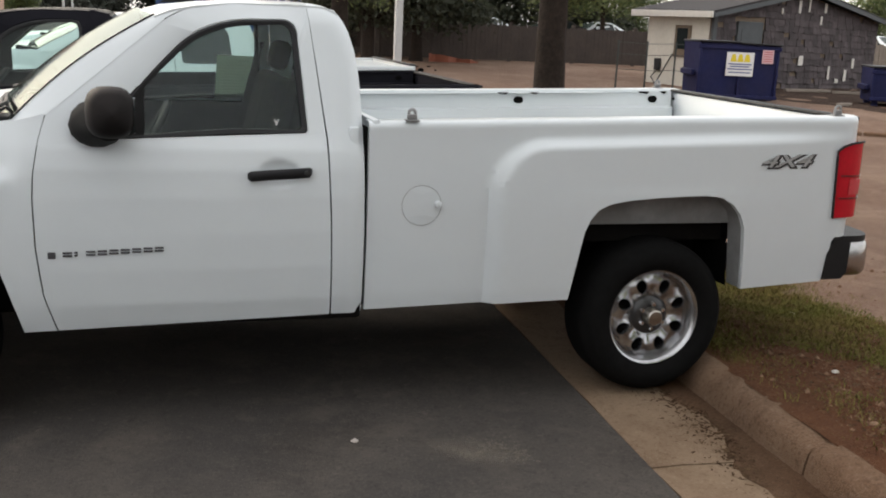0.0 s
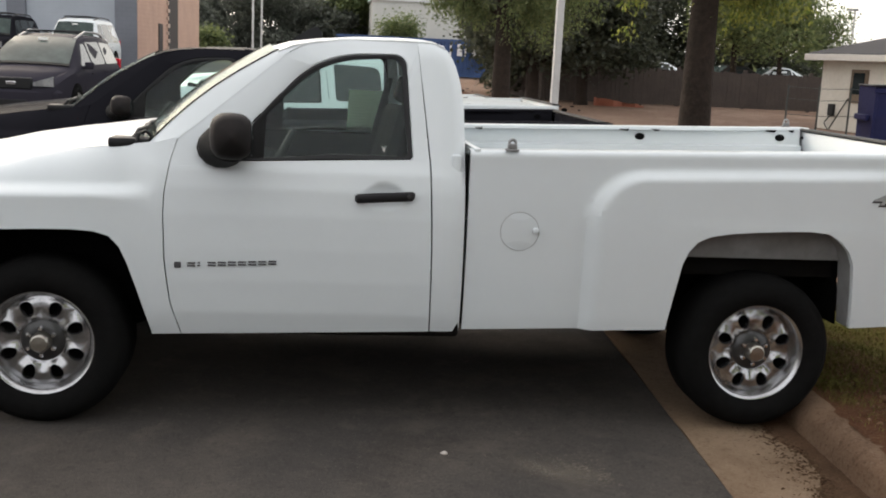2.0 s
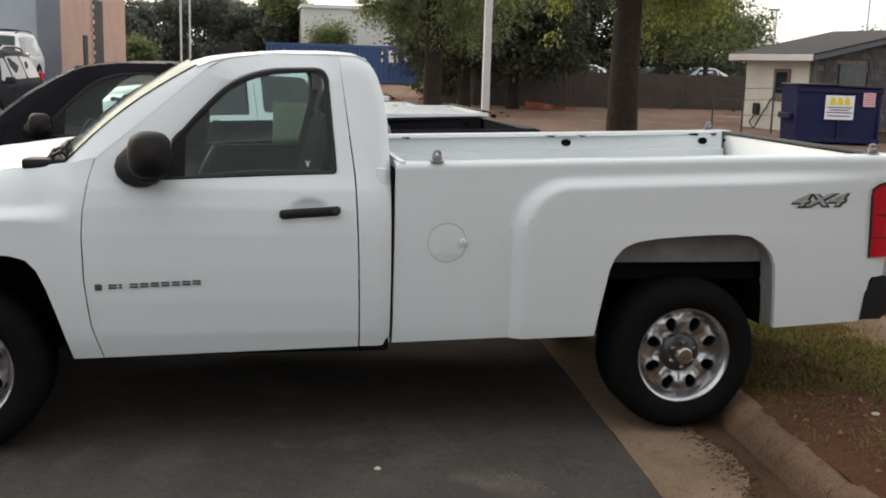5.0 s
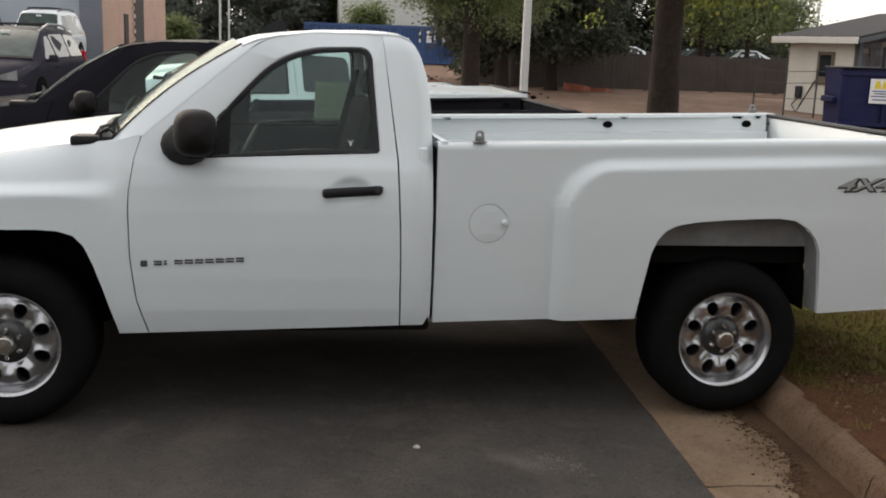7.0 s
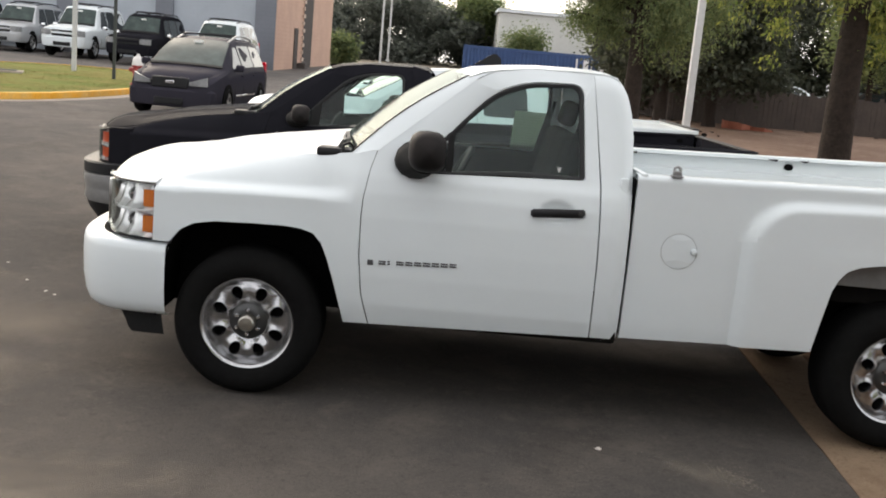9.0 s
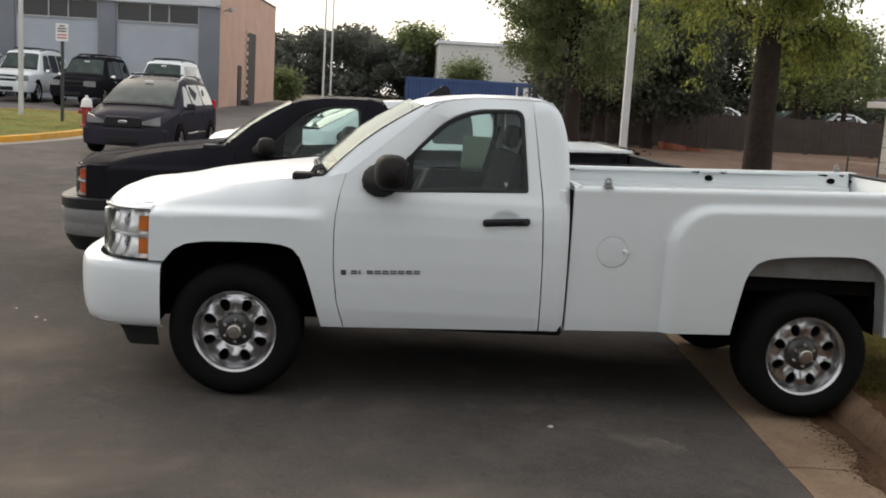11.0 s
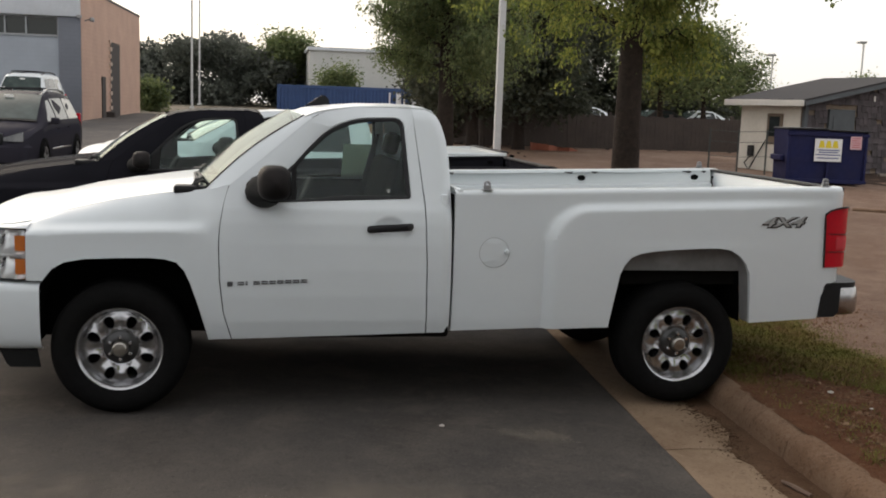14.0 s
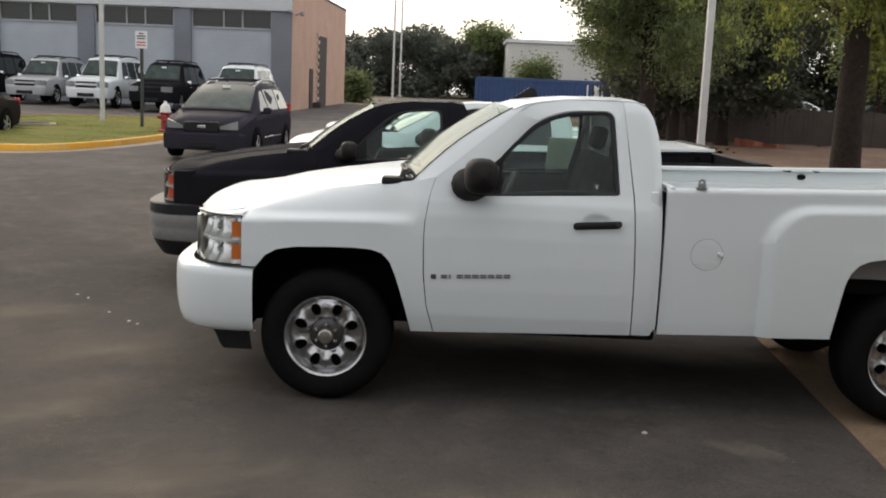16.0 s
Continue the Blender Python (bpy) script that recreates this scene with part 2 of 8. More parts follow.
def smooth01(t):
    t = min(1.0, max(0.0, t))
    return t * t * (3 - 2 * t)


def sheet(bm, grid, thick=None, flange=0.0, fdir=None):
    """A skin from rows of points; flange: all edges fold inwards along fdir by that depth."""
    rows = [[bm.verts.new(p) for p in r] for r in grid]
    for a, b in zip(rows, rows[1:]):
        for i in range(len(a) - 1):
            bm.faces.new((a[i], a[i + 1], b[i + 1], b[i]))
    if flange > 0:
        rim = rows[0] + [r[-1] for r in rows[1:]] + list(reversed(rows[-1][:-1])) + [r[0] for r in reversed(rows[1:-1])]
        inner = [bm.verts.new(v.co + Vector(fdir) * flange) for v in rim]
        for i in range(len(rim)):
            j = (i + 1) % len(rim)
            bm.faces.new((rim[i], rim[j], inner[j], inner[i]))
    return rows


def slab(bm, poly, axis, a0, a1, fn=None):
    """A flat outline given in two coordinates, thickened along the third (axis 'x', 'y' or 'z')."""
    def at(p, a):
        if axis == "y":
            return (p[0], a + (fn(p[0], p[1]) if fn else 0), p[1])
        if axis == "x":
            return (a, p[0], p[1])
        return (p[0], p[1], a)
    lo, hi = [bm.verts.new(at(p, a0)) for p in poly], [bm.verts.new(at(p, a1)) for p in poly]
    n = len(poly)
    bm.faces.new(lo)
    bm.faces.new(list(reversed(hi)))
    for i in range(n):
        j = (i + 1) % n
        bm.faces.new((lo[i], lo[j], hi[j], hi[i]))


def round_poly(pts, radii, n=5):
    """Round the corners of an outline."""
    out = []
    k = len(pts)
    for i in range(k):
        p, a, b = Vector(pts[i]), Vector(pts[i - 1]), Vector(pts[(i + 1) % k])
        r = radii[i] if isinstance(radii, (list, tuple)) else radii
        if r <= 0:
            out.append(p)
            continue
        u, v = (a - p).normalized(), (b - p).normalized()
        r = min(r, (a - p).length * 0.49, (b - p).length * 0.49)
        s, e = p + u * r, p + v * r
        for j in range(n + 1):
            t = j / n
            out.append((1 - t) ** 2 * s + 2 * t * (1 - t) * p + t * t * e)
    return out


def resample(poly, n):
    """n points at even steps round a closed outline."""
    pts = [Vector(p) for p in poly]
    pts.append(pts[0])
    ls = [0.0]
    for a, b in zip(pts, pts[1:]):
        ls.append(ls[-1] + (b - a).length)
    xs = np.linspace(0, ls[-1], n, endpoint=False)
    return [Vector([float(np.interp(x, ls, [p[k] for p in pts])) for k in range(len(pts[0]))]) for x in xs]


RISE = 0.0155


def ground_z(x, y):
    """The lot climbs gently away from the parked trucks."""
    return RISE * max(0.0, y - 2.0)

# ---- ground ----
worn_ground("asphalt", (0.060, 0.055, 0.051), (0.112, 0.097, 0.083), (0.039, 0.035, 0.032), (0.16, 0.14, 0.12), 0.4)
# Haze put into the colour: the asphalt pales and cools with distance along y.
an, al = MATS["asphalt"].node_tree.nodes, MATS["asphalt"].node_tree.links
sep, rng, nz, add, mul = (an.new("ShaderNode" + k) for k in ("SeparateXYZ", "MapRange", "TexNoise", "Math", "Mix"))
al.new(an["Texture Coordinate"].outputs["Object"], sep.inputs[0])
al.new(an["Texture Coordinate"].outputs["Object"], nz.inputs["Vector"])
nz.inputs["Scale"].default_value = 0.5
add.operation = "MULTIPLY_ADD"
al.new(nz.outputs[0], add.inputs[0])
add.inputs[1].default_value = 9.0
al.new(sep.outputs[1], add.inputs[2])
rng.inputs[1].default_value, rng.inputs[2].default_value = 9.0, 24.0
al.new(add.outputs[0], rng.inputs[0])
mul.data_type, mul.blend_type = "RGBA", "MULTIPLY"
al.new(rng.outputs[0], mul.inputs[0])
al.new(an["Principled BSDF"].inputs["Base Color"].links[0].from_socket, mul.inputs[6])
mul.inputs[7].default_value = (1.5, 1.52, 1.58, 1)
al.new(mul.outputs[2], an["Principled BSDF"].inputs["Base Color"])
worn_ground("concrete", (0.215, 0.150, 0.099), (0.27, 0.195, 0.133), (0.115, 0.072, 0.043), (0.32, 0.26, 0.19), 0.3)
worn_ground("kerb_stone", (0.165, 0.100, 0.062), (0.25, 0.17, 0.115), (0.060, 0.031, 0.018), (0.30, 0.22, 0.17), 0.8)
worn_ground("red_dirt", (0.098, 0.042, 0.021), (0.165, 0.078, 0.042), (0.034, 0.018, 0.011), (0.26, 0.165, 0.10), 1.0)
worn_ground("silt", (0.105, 0.058, 0.034), (0.175, 0.108, 0.068), (0.036, 0.022, 0.014), (0.24, 0.18, 0.12), 1.0)
worn_ground("concrete_pale", (0.33, 0.285, 0.24), (0.40, 0.35, 0.30), (0.20, 0.165, 0.135), (0.45, 0.41, 0.36), 0.4)
worn_ground("dirt_lot", (0.185, 0.120, 0.088), (0.30, 0.215, 0.165), (0.095, 0.062, 0.046), (0.27, 0.22, 0.17), 0.9)
mat("far_ground", (0.13, 0.10, 0.07), 0.97, 0, 0.3, 5, 0.7, 0.2, col2=(0.07, 0.075, 0.035))
mat("yellow_kerb", (0.74, 0.36, 0.022), 0.75, 0, 0.2, 20, 0.75, 2.8, 0.3, 80, col2=(0.60, 0.40, 0.13), rand=0.09)
mat("grass", (0.118, 0.115, 0.026), 0.9, 0, 0.5, 25, 0.8, 2.2, col2=(0.165, 0.118, 0.042), spec=0.15)
mat("turf", (0.115, 0.138, 0.032), 0.95, 0, 0.5, 18, 0.75, 0.9, 0.5, 40, col2=(0.20, 0.155, 0.055), spec=0.05)
mat("litter", (0.05, 0.028, 0.016), 0.95, 0, 0.5, 60, 0.8, 14, col2=(0.13, 0.085, 0.05), spec=0.04)
mat("crumb", (0.10, 0.048, 0.026), 0.97, 0, 0.6, 40, 0.9, 9, col2=(0.25, 0.165, 0.11), spec=0.04)
mat("straw", (0.19, 0.14, 0.065), 0.9, 0, 0.3, 30, 0.6, 3, col2=(0.10, 0.095, 0.03), spec=0.05)
mat("grit", (0.23, 0.20, 0.16), 0.95, 0, 0.4, 60, 0.6, 9, col2=(0.13, 0.11, 0.09), spec=0.04)
DUST = ((-1.28, -0.35, 0.28, 0.07, 92, 1500), (-1.5, 0.78, 0.16, 0.10, 20, 500), (2.38, -0.46, 0.14, 0.05, -25, 800), (1.2, -1.5, 0.30, 0.08, 10, 500), (-0.2, -2.2, 0.35, 0.10, 15, 700), (-2.6, -1.0, 0.4, 0.12, 30, 900))
mat("stone_light", (0.42, 0.38, 0.34), 0.9, 0, 0.2, 60)
mat("white_bit", (0.50, 0.46, 0.41), 0.9, 0, 0.3, 60, spec=0.1)


def field(x0, x1, y0, y1, step, hf):
    bm = bmesh.new()
    xs, ys = np.arange(x0, x1 + 1e-6, step), np.arange(y0, y1 + 1e-6, step)
    sheet(bm, [[Vector((float(x), float(y), hf(float(x), float(y)))) for y in ys] for x in xs])
    return bm


def setting(name, bm, material, label, category, smooth=60):
    return solid(name, bm, material, label, category, kind="structure", smooth=smooth)


# open ground to the horizon
bm = bmesh.new()
ring_x = [-900, -300, -120, -60, -30, 0, 30, 60, 120, 300, 900]
ring_y = [-300, -100, -40, -10, 2, 20, 40, 60, 80, 120, 300, 1200]
sheet(bm, [[Vector((x, y, min(ground_z(x, y), 1.6) - 0.05)) for y in ring_y] for x in ring_x])
setting("ground", bm, "far_ground", "open dry ground reaching to the horizon", "ground")

def kx(y):
    """How far the kerb line has drifted sideways at y: it runs a few degrees off the parked trucks."""
    return 0.03 + 0.06 * (min(max(y, -8.0), 4.0) + 0.75)


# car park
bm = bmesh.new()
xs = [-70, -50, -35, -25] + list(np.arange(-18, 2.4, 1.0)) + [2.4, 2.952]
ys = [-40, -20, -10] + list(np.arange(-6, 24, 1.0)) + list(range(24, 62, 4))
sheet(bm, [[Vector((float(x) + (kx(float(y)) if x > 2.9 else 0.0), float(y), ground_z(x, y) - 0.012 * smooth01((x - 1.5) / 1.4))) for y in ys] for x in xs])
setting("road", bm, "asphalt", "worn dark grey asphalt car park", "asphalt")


def crack(pts, w, material, name, label):
    bm = bmesh.new()
    L, R = [], []
    for i, p in enumerate(pts):
        a, b = Vector(pts[max(i - 1, 0)]), Vector(pts[min(i + 1, len(pts) - 1)])
        t = (b - a).normalized()
        nn = Vector((-t.y, t.x)) * w * random.uniform(0.5, 1.2)
        z = ground_z(0, p[1]) + 0.003
        L.append(Vector((p[0] + nn.x, p[1] + nn.y, z)))
        R.append(Vector((p[0] - nn.x, p[1] - nn.y, z)))
    sheet(bm, [L, R])
    return setting(name, bm, material, label, "crack")


mat("crack_dark", (0.02, 0.02, 0.02), 0.95, 0, 0.3, 40)
crack([(-9.5 + i * 0.16, 8.62 - 0.05 * i + random.uniform(-0.05, 0.05)) for i in range(25)], 0.028, "crack_dark", "trim", "dark crack across the asphalt")
crack([(-6.9 + i * 0.16, 8.05 - 0.03 * i + random.uniform(-0.04, 0.04)) for i in range(9)], 0.014, "crack_dark", "trim", "dark crack in the asphalt")
bm = bmesh.new()
slab(bm, round_poly([(-7.75, 8.30), (-7.2, 8.25), (-7.05, 8.62), (-7.3, 8.85), (-7.8, 8.75)], 0.1), "z", 0.09, 0.112)
setting("pavement_patch", bm, "concrete_pale", "small pale concrete patch in the asphalt", "patch")


def dust_mat(name, col):
    """Pale dust on the asphalt that thins out towards the edge of its patch in ragged streaks."""
    m = mat(name, col, 0.97, 0, 0.25, 60, spec=0.03)
    n, l = m.node_tree.nodes, m.node_tree.links
    tc, p, o = n["Texture Coordinate"], n["Principled BSDF"], n["Material Output"]
    gr = n.new("ShaderNodeTexGradient")
    gr.gradient_type = "SPHERICAL"
    l.new(tc.outputs["Object"], gr.inputs[0])
    total = gr.outputs["Fac"]
    for sc, det, w in ((2.6, 6, 1.2), (6.0, 9, 1.2), (26.0, 6, 0.9)):
        t = n.new("ShaderNodeTexNoise")
        t.inputs["Scale"].default_value, t.inputs["Detail"].default_value, t.inputs["Roughness"].default_value = sc, det, 0.65
        t.inputs["Distortion"].default_value = 0.4
        l.new(tc.outputs["Generated" if sc < 2 else "Object"], t.inputs["Vector"])
        a = n.new("ShaderNodeMath")
        a.operation = "MULTIPLY_ADD"
        l.new(t.outputs[0], a.inputs[0])
        a.inputs[1].default_value = w
        l.new(total, a.inputs[2])
        total = a.outputs[0]
    r = n.new("ShaderNodeMapRange")
    r.inputs[1].default_value, r.inputs[2].default_value, r.inputs[4].default_value = 1.95, 2.75, 0.5
    l.new(total, r.inputs[0])
    edge = n.new("ShaderNodeMapRange")
    edge.inputs[1].default_value, edge.inputs[2].default_value = 0.0, 0.22
    l.new(gr.outputs["Fac"], edge.inputs[0])
    mu = n.new("ShaderNodeMath")
    mu.operation = "MULTIPLY"
    l.new(r.outputs[0], mu.inputs[0])
    l.new(edge.outputs[0], mu.inputs[1])
    tr, mx = n.new("ShaderNodeBsdfTransparent"), n.new("ShaderNodeMixShader")
    l.new(mu.outputs[0], mx.inputs[0])
    l.new(tr.outputs[0], mx.inputs[1])
    l.new(p.outputs[0], mx.inputs[2])
    l.new(mx.outputs[0], o.inputs[0])


dust_mat("dust", (0.22, 0.19, 0.155))
for x, y, ax, ay, rot in ((-1.6, 0.95, 1.0, 0.75, 60), (-1.5, -0.35, 1.1, 0.7, 75), (-0.7, -1.3, 1.2, 0.6, 25), (2.28, -0.48, 0.38, 0.2, -30), (-2.6, 1.9, 1.0, 0.6, 40), (1.2, -1.35, 0.9, 0.35, 5), (-2.9, -1.6, 1.3, 0.7, 30), (0.4, -2.3, 1.3, 0.4, 10)):
    bm = bmesh.new()
    vs = [bm.verts.new((math.cos(2 * math.pi * k / 32), math.sin(2 * math.pi * k / 32), 0)) for k in range(32)]
    bm.faces.new(vs)
    ob = setting("ground_dust", bm, "dust", "pale dust patch worn into the asphalt", "dust")
    ob.matrix_basis = pose(x, y, ground_z(x, y) - 0.012 * smooth01((x - 1.5) / 1.4) + 0.004, 0, 0, rot) @ Matrix.Diagonal((ax, ay, 1, 1))

# gutter pan and kerb in cast lengths
JOINT, LEN = -0.74, 3.0
gut = setting("pavement", field(2.70, 4.50, -30, 45, 0.9, lambda x, y: ground_z(x, y) - 0.14), "red_dirt", "packed bed under the concrete gutter", "gutter")
for i in range(-8, 15):
    y0, y1 = JOINT + i * LEN + 0.006, JOINT + (i + 1) * LEN - 0.006
    bm = bmesh.new()
    rows = []
    for k in range(13):
        y = lerp(y0, y1, k / 12)
        g = ground_z(0, y)
        e = 0.006 if k in (0, 12) else 0.0
        rows.append([Vector((x + kx(y), y, g - dz - e)) for x, dz in ((2.957 + random.uniform(-0.003, 0.006), 0.012), (3.1, 0.010), (3.3, 0.018), (3.5, 0.028), (3.59, 0.034))])
    sheet(bm, rows, flange=0.12, fdir=(0, 0, -1))
    part("gutter_slab", bm, "concrete", gut)
kerb = setting("kerb", field(3.70, 3.80, -2.5, 0.5, 0.1, lambda x, y: ground_z(x, y) - 0.06), "red_dirt", "worn concrete kerb stained with red soil", "kerb")
prof = [(3.560, -0.06), (3.566, 0.02), (3.574, 0.05), (3.582, 0.08), (3.597, 0.104), (3.620, 0.118), (3.65, 0.125), (3.685, 0.127), (3.715, 0.124), (3.740, 0.11), (3.750, 0.02)]
for i in range(-8, 15):
    y0, y1 = JOINT - 0.19 + i * LEN + 0.008, JOINT - 0.19 + (i + 1) * LEN - 0.008
    bm = bmesh.new()
    loops = []
    n = 64
    for k in range(n + 1):
        y = lerp(y0, y1, k / n)
        g = ground_z(0, y)
        edge = 0.010 * math.exp(-min(k, n - k) / 0.8)
        lp = []
        for x, z in prof:
            w = noise.noise(Vector((x * 6, y * 7, z * 9 + i))) * 0.010 + noise.noise(Vector((x * 17, y * 21, z * 23))) * 0.011 + noise.noise(Vector((x * 2, y * 1.3, i * 3.1))) * 0.008
            chip = -0.075 * max(0.0, noise.noise(Vector((3.1, y * 4.3, i * 1.7))) - 0.22) * (1 if 0.08 < z and x < 3.66 else 0.25)
            lp.append(Vector((x + kx(y) - w * 0.6 + edge * (0.5 if x < 3.66 else -0.3), y, g + z + w * (0.7 if z > 0.05 else 0) - edge * (1 if z > 0.1 else 0) + chip)))
        loops.append(lp)
    loft(bm, loops, True, True)
    part("kerb_length", bm, "kerb_stone", kerb, smooth=42)


def verge_z(x, y):
    g = ground_z(x, y)
    t = smooth01((x - 3.85) / 1.6)
    return g + lerp(0.121, 0.025, t) + 0.035 * noise.noise(Vector((x * 1.1, y * 0.9, 2))) * min(1, (x - 3.84) * 3) + 0.012 * noise.noise(Vector((x * 5, y * 5, 7))) - 0.05 * smooth01((x - 5.2) / 0.55)


vb = field(3.68, 6.6, -9, 26, 0.11, verge_z)
for v in vb.verts:
    v.co.x += kx(v.co.y) * max(0.0, 1 - (v.co.x - 3.735) / 1.2)
setting("ground_verge", vb, "red_dirt", "bare reddish soil strip behind the kerb", "soil")
bm = field(5.0, 62, -32, 60, 1.9, lambda x, y: ground_z(x, y) + 0.0 + 0.02 * noise.noise(Vector((x * 0.3, y * 0.3, 4))))
setting("ground_lot", bm, "dirt_lot", "dusty brown gravel lot", "gravel")
# soil behind the parked trucks up to the fence
bm = field(4.1, 6.5, 26, 44, 1.2, lambda x, y: ground_z(x, y) + 0.06)
setting("ground_strip", bm, "red_dirt", "reddish soil strip", "soil")


def blades(bm, x, y, z, h, n, spread):
    for _ in range(n):
        a = random.uniform(0, 2 * math.pi)
        r = spread * math.sqrt(random.random())
        px, py = x + r * math.cos(a), y + r * math.sin(a)
        hh = h * random.uniform(0.5, 1.2)
        b = random.uniform(0, 2 * math.pi)
        w = random.uniform(0.0015, 0.0034)
        lean = random.uniform(0.4, 1.5) * hh
        dx, dy = math.cos(b), math.sin(b)
        zz = z - 0.01
        v = [bm.verts.new(p) for p in ((px - dy * w, py + dx * w, zz), (px + dy * w, py - dx * w, zz), (px + dx * lean * 0.35 + dy * w * 0.8, py + dy * lean * 0.35 - dx * w * 0.8, zz + hh * 0.65), (px + dx * lean * 0.35 - dy * w * 0.8, py + dy * lean * 0.35 + dx * w * 0.8, zz + hh * 0.65), (px + dx * lean, py + dy * lean, zz + hh))]
        bm.faces.new((v[0], v[1], v[2], v[3]))
        bm.faces.new((v[3], v[2], v[4]))


def grass_cover(x, y):
    """How thick the turf stands: a band behind the kerb that thins out towards the viewer."""
    yb = float(np.interp(x, [3.8, 4.25, 4.55, 4.75, 5.2, 5.45, 5.7], [0.0, 0.25, 0.25, -0.15, -0.3, -0.55, -1.2]))
    near = smooth01((y - yb + 0.12 + 0.22 * noise.noise(Vector((x * 2.6, y * 2.6, 9)))) / 0.3)
    lot = 1 - smooth01((x - 5.38 - 0.06 * max(0.0, y - 1.0) - 0.15 * noise.noise(Vector((x, y * 1.5, 5)))) / 0.3)
    patch = 0.75 + 0.6 * noise.noise(Vector((x * 2.3, y * 2.3, 1)))
    bare = 0.03 + 0.12 * smooth01((4.3 - x) / 0.3) * smooth01((y + 0.75) / 0.3)
    for tx, ty in ((4.13, -0.79), (3.95, -1.35), (4.91, -0.95), (4.1, -0.45), (4.6, -1.5), (5.3, -1.2)):
        bare = max(bare, 0.45 * math.exp(-((x - tx) ** 2 + (y - ty) ** 2) / 0.014))
    return max(0.0, min(1.0, lot * max(near * patch, bare)))


bm = bmesh.new()
random.seed(11)
tufts = 0
for _ in range(30000):
    x, y = random.uniform(3.77, 5.95), random.uniform(-2.6, 7.5)
    x += kx(y) * max(0.0, 1 - (x - 3.735) / 1.2)
    c = grass_cover(x, y)
    if random.random() < c:
        blades(bm, x, y, verge_z(x, y), random.uniform(0.020, 0.046), 12, 0.07)
solid("grass", bm, "grass", "thin yellowish green grass on the verge behind the kerb", "grass", kind="stuff")
# litter along the gutter and on the soil
bm = bmesh.new()
random.seed(4)
for _ in range(13000):
    if random.random() < 0.42:
        y = random.uniform(-3.2, 1.2)
        x = 3.575 - abs(random.gauss(0, 0.16))
        z = -0.012 - 0.024 * (x - 2.96) / 0.7 + 0.004
        if x < 3.15:
            continue
        x += kx(y)
    else:
        x, y = random.uniform(3.9, 6.4), random.uniform(-3, 1.5)
        z = verge_z(x, y) + 0.004
    s = random.uniform(0.0015, 0.0065)
    a, tl = random.uniform(0, 6.28), random.uniform(0.0, 0.5)
    ca, sa = math.cos(a), math.sin(a)
    L = s * random.uniform(1, 3)
    q = [(-L, -s, 0), (L, -s * 0.6, tl * s), (L * 0.9, s * 0.7, tl * s + 0.002), (-L * 0.8, s, 0.003)]
    bm.faces.new([bm.verts.new((x + p[0] * ca - p[1] * sa, y + p[0] * sa + p[1] * ca, z + p[2])) for p in q])
solid("leaf_litter", bm, "litter", "dry brown leaf litter along the kerb", "litter", kind="stuff")
# a film of soil washed into the gutter
bm = bmesh.new()
rows = []
for k in range(230):
    y = lerp(-9.0, 3.0, k / 229)
    w = float(np.interp(y, [-9.0, -6.0, -1.3, -0.96, -0.76, -0.45, -0.23, 0.05, 3.0], [0.08, 0.40, 0.40, 0.37, 0.25, 0.17, 0.14, 0.28, 0.22])) + 0.05 * noise.noise(Vector((0, y * 5, 2))) + 0.035 * noise.noise(Vector((1, y * 14, 2)))
    rows.append([Vector((lerp(3.575 - w, 3.583, j / 6) + kx(y), y, -0.012 - 0.024 * (lerp(3.575 - w, 3.583, j / 6) - 2.96) / 0.7 + 0.004 * math.sin(math.pi * min(1, j / 4) * 0.5) + (0.012 * (j / 6) ** 2))) for j in range(7)])
sheet(bm, rows)
setting("ground_silt", bm, "silt", "soil and leaf debris washed along the gutter", "soil")
mat("twig", (0.13, 0.085, 0.06), 0.9, 0, 0.3, 40)
for x, y, a, L in ((3.42, -1.36, 105, 0.20), (5.4, -0.6, 10, 0.2), (4.9, -1.2, 120, 0.16)):
    bm = bmesh.new()
    z = verge_z(x, y) + 0.012 if x > 3.8 else -0.012
    m = Matrix.Translation((x, y, z)) @ Matrix.Rotation(radians(a), 4, "Z")
    tube(bm, [m @ Vector((-L / 2, 0, 0)), m @ Vector((0, 0.006, 0.006)), m @ Vector((L / 2, -0.004, 0.002))], [0.011, 0.013, 0.008], 6)
    solid("twig", bm, "twig", "short broken twig lying on the soil", "twig")
random.seed(8)
for x, y, s, mt in ((4.36, -0.106, 0.02, "white_bit"), (4.42, -0.455, 0.012, "white_bit"), (4.0, -1.41, 0.012, "white_bit"), (4.9, -0.95, 0.016, "white_bit"), (4.96, 1.10, 0.018, "white_bit"), (5.55, -0.35, 0.026, "white_bit"), (1.814, -0.29, 0.016, "stone_light"), (-1.71, 1.77, 0.014, "white_bit"), (-1.95, 2.03, 0.012, "white_bit"), (-2.41, 2.59, 0.012, "white_bit"), (-2.28, 2.48, 0.011, "white_bit"), (-1.62, 1.69, 0.011, "white_bit"), (5.9, -0.8, 0.03, "stone_light"), (5.3, -0.2, 0.03, "kerb_stone")):
    bm = bmesh.new()
    bmesh.ops.create_icosphere(bm, subdivisions=2, radius=s)
    for v in bm.verts:
        v.co *= 1 + 0.35 * noise.noise(v.co * 60 + Vector((x, y, 0)))
        v.co.z *= 0.45
    z = verge_z(x, y) if x > 3.86 else ground_z(x, y)
    solid("pebble", bm, mt, "small pale pebble lying on the ground", "pebble", at=pose(x, y, z + s * 0.2))
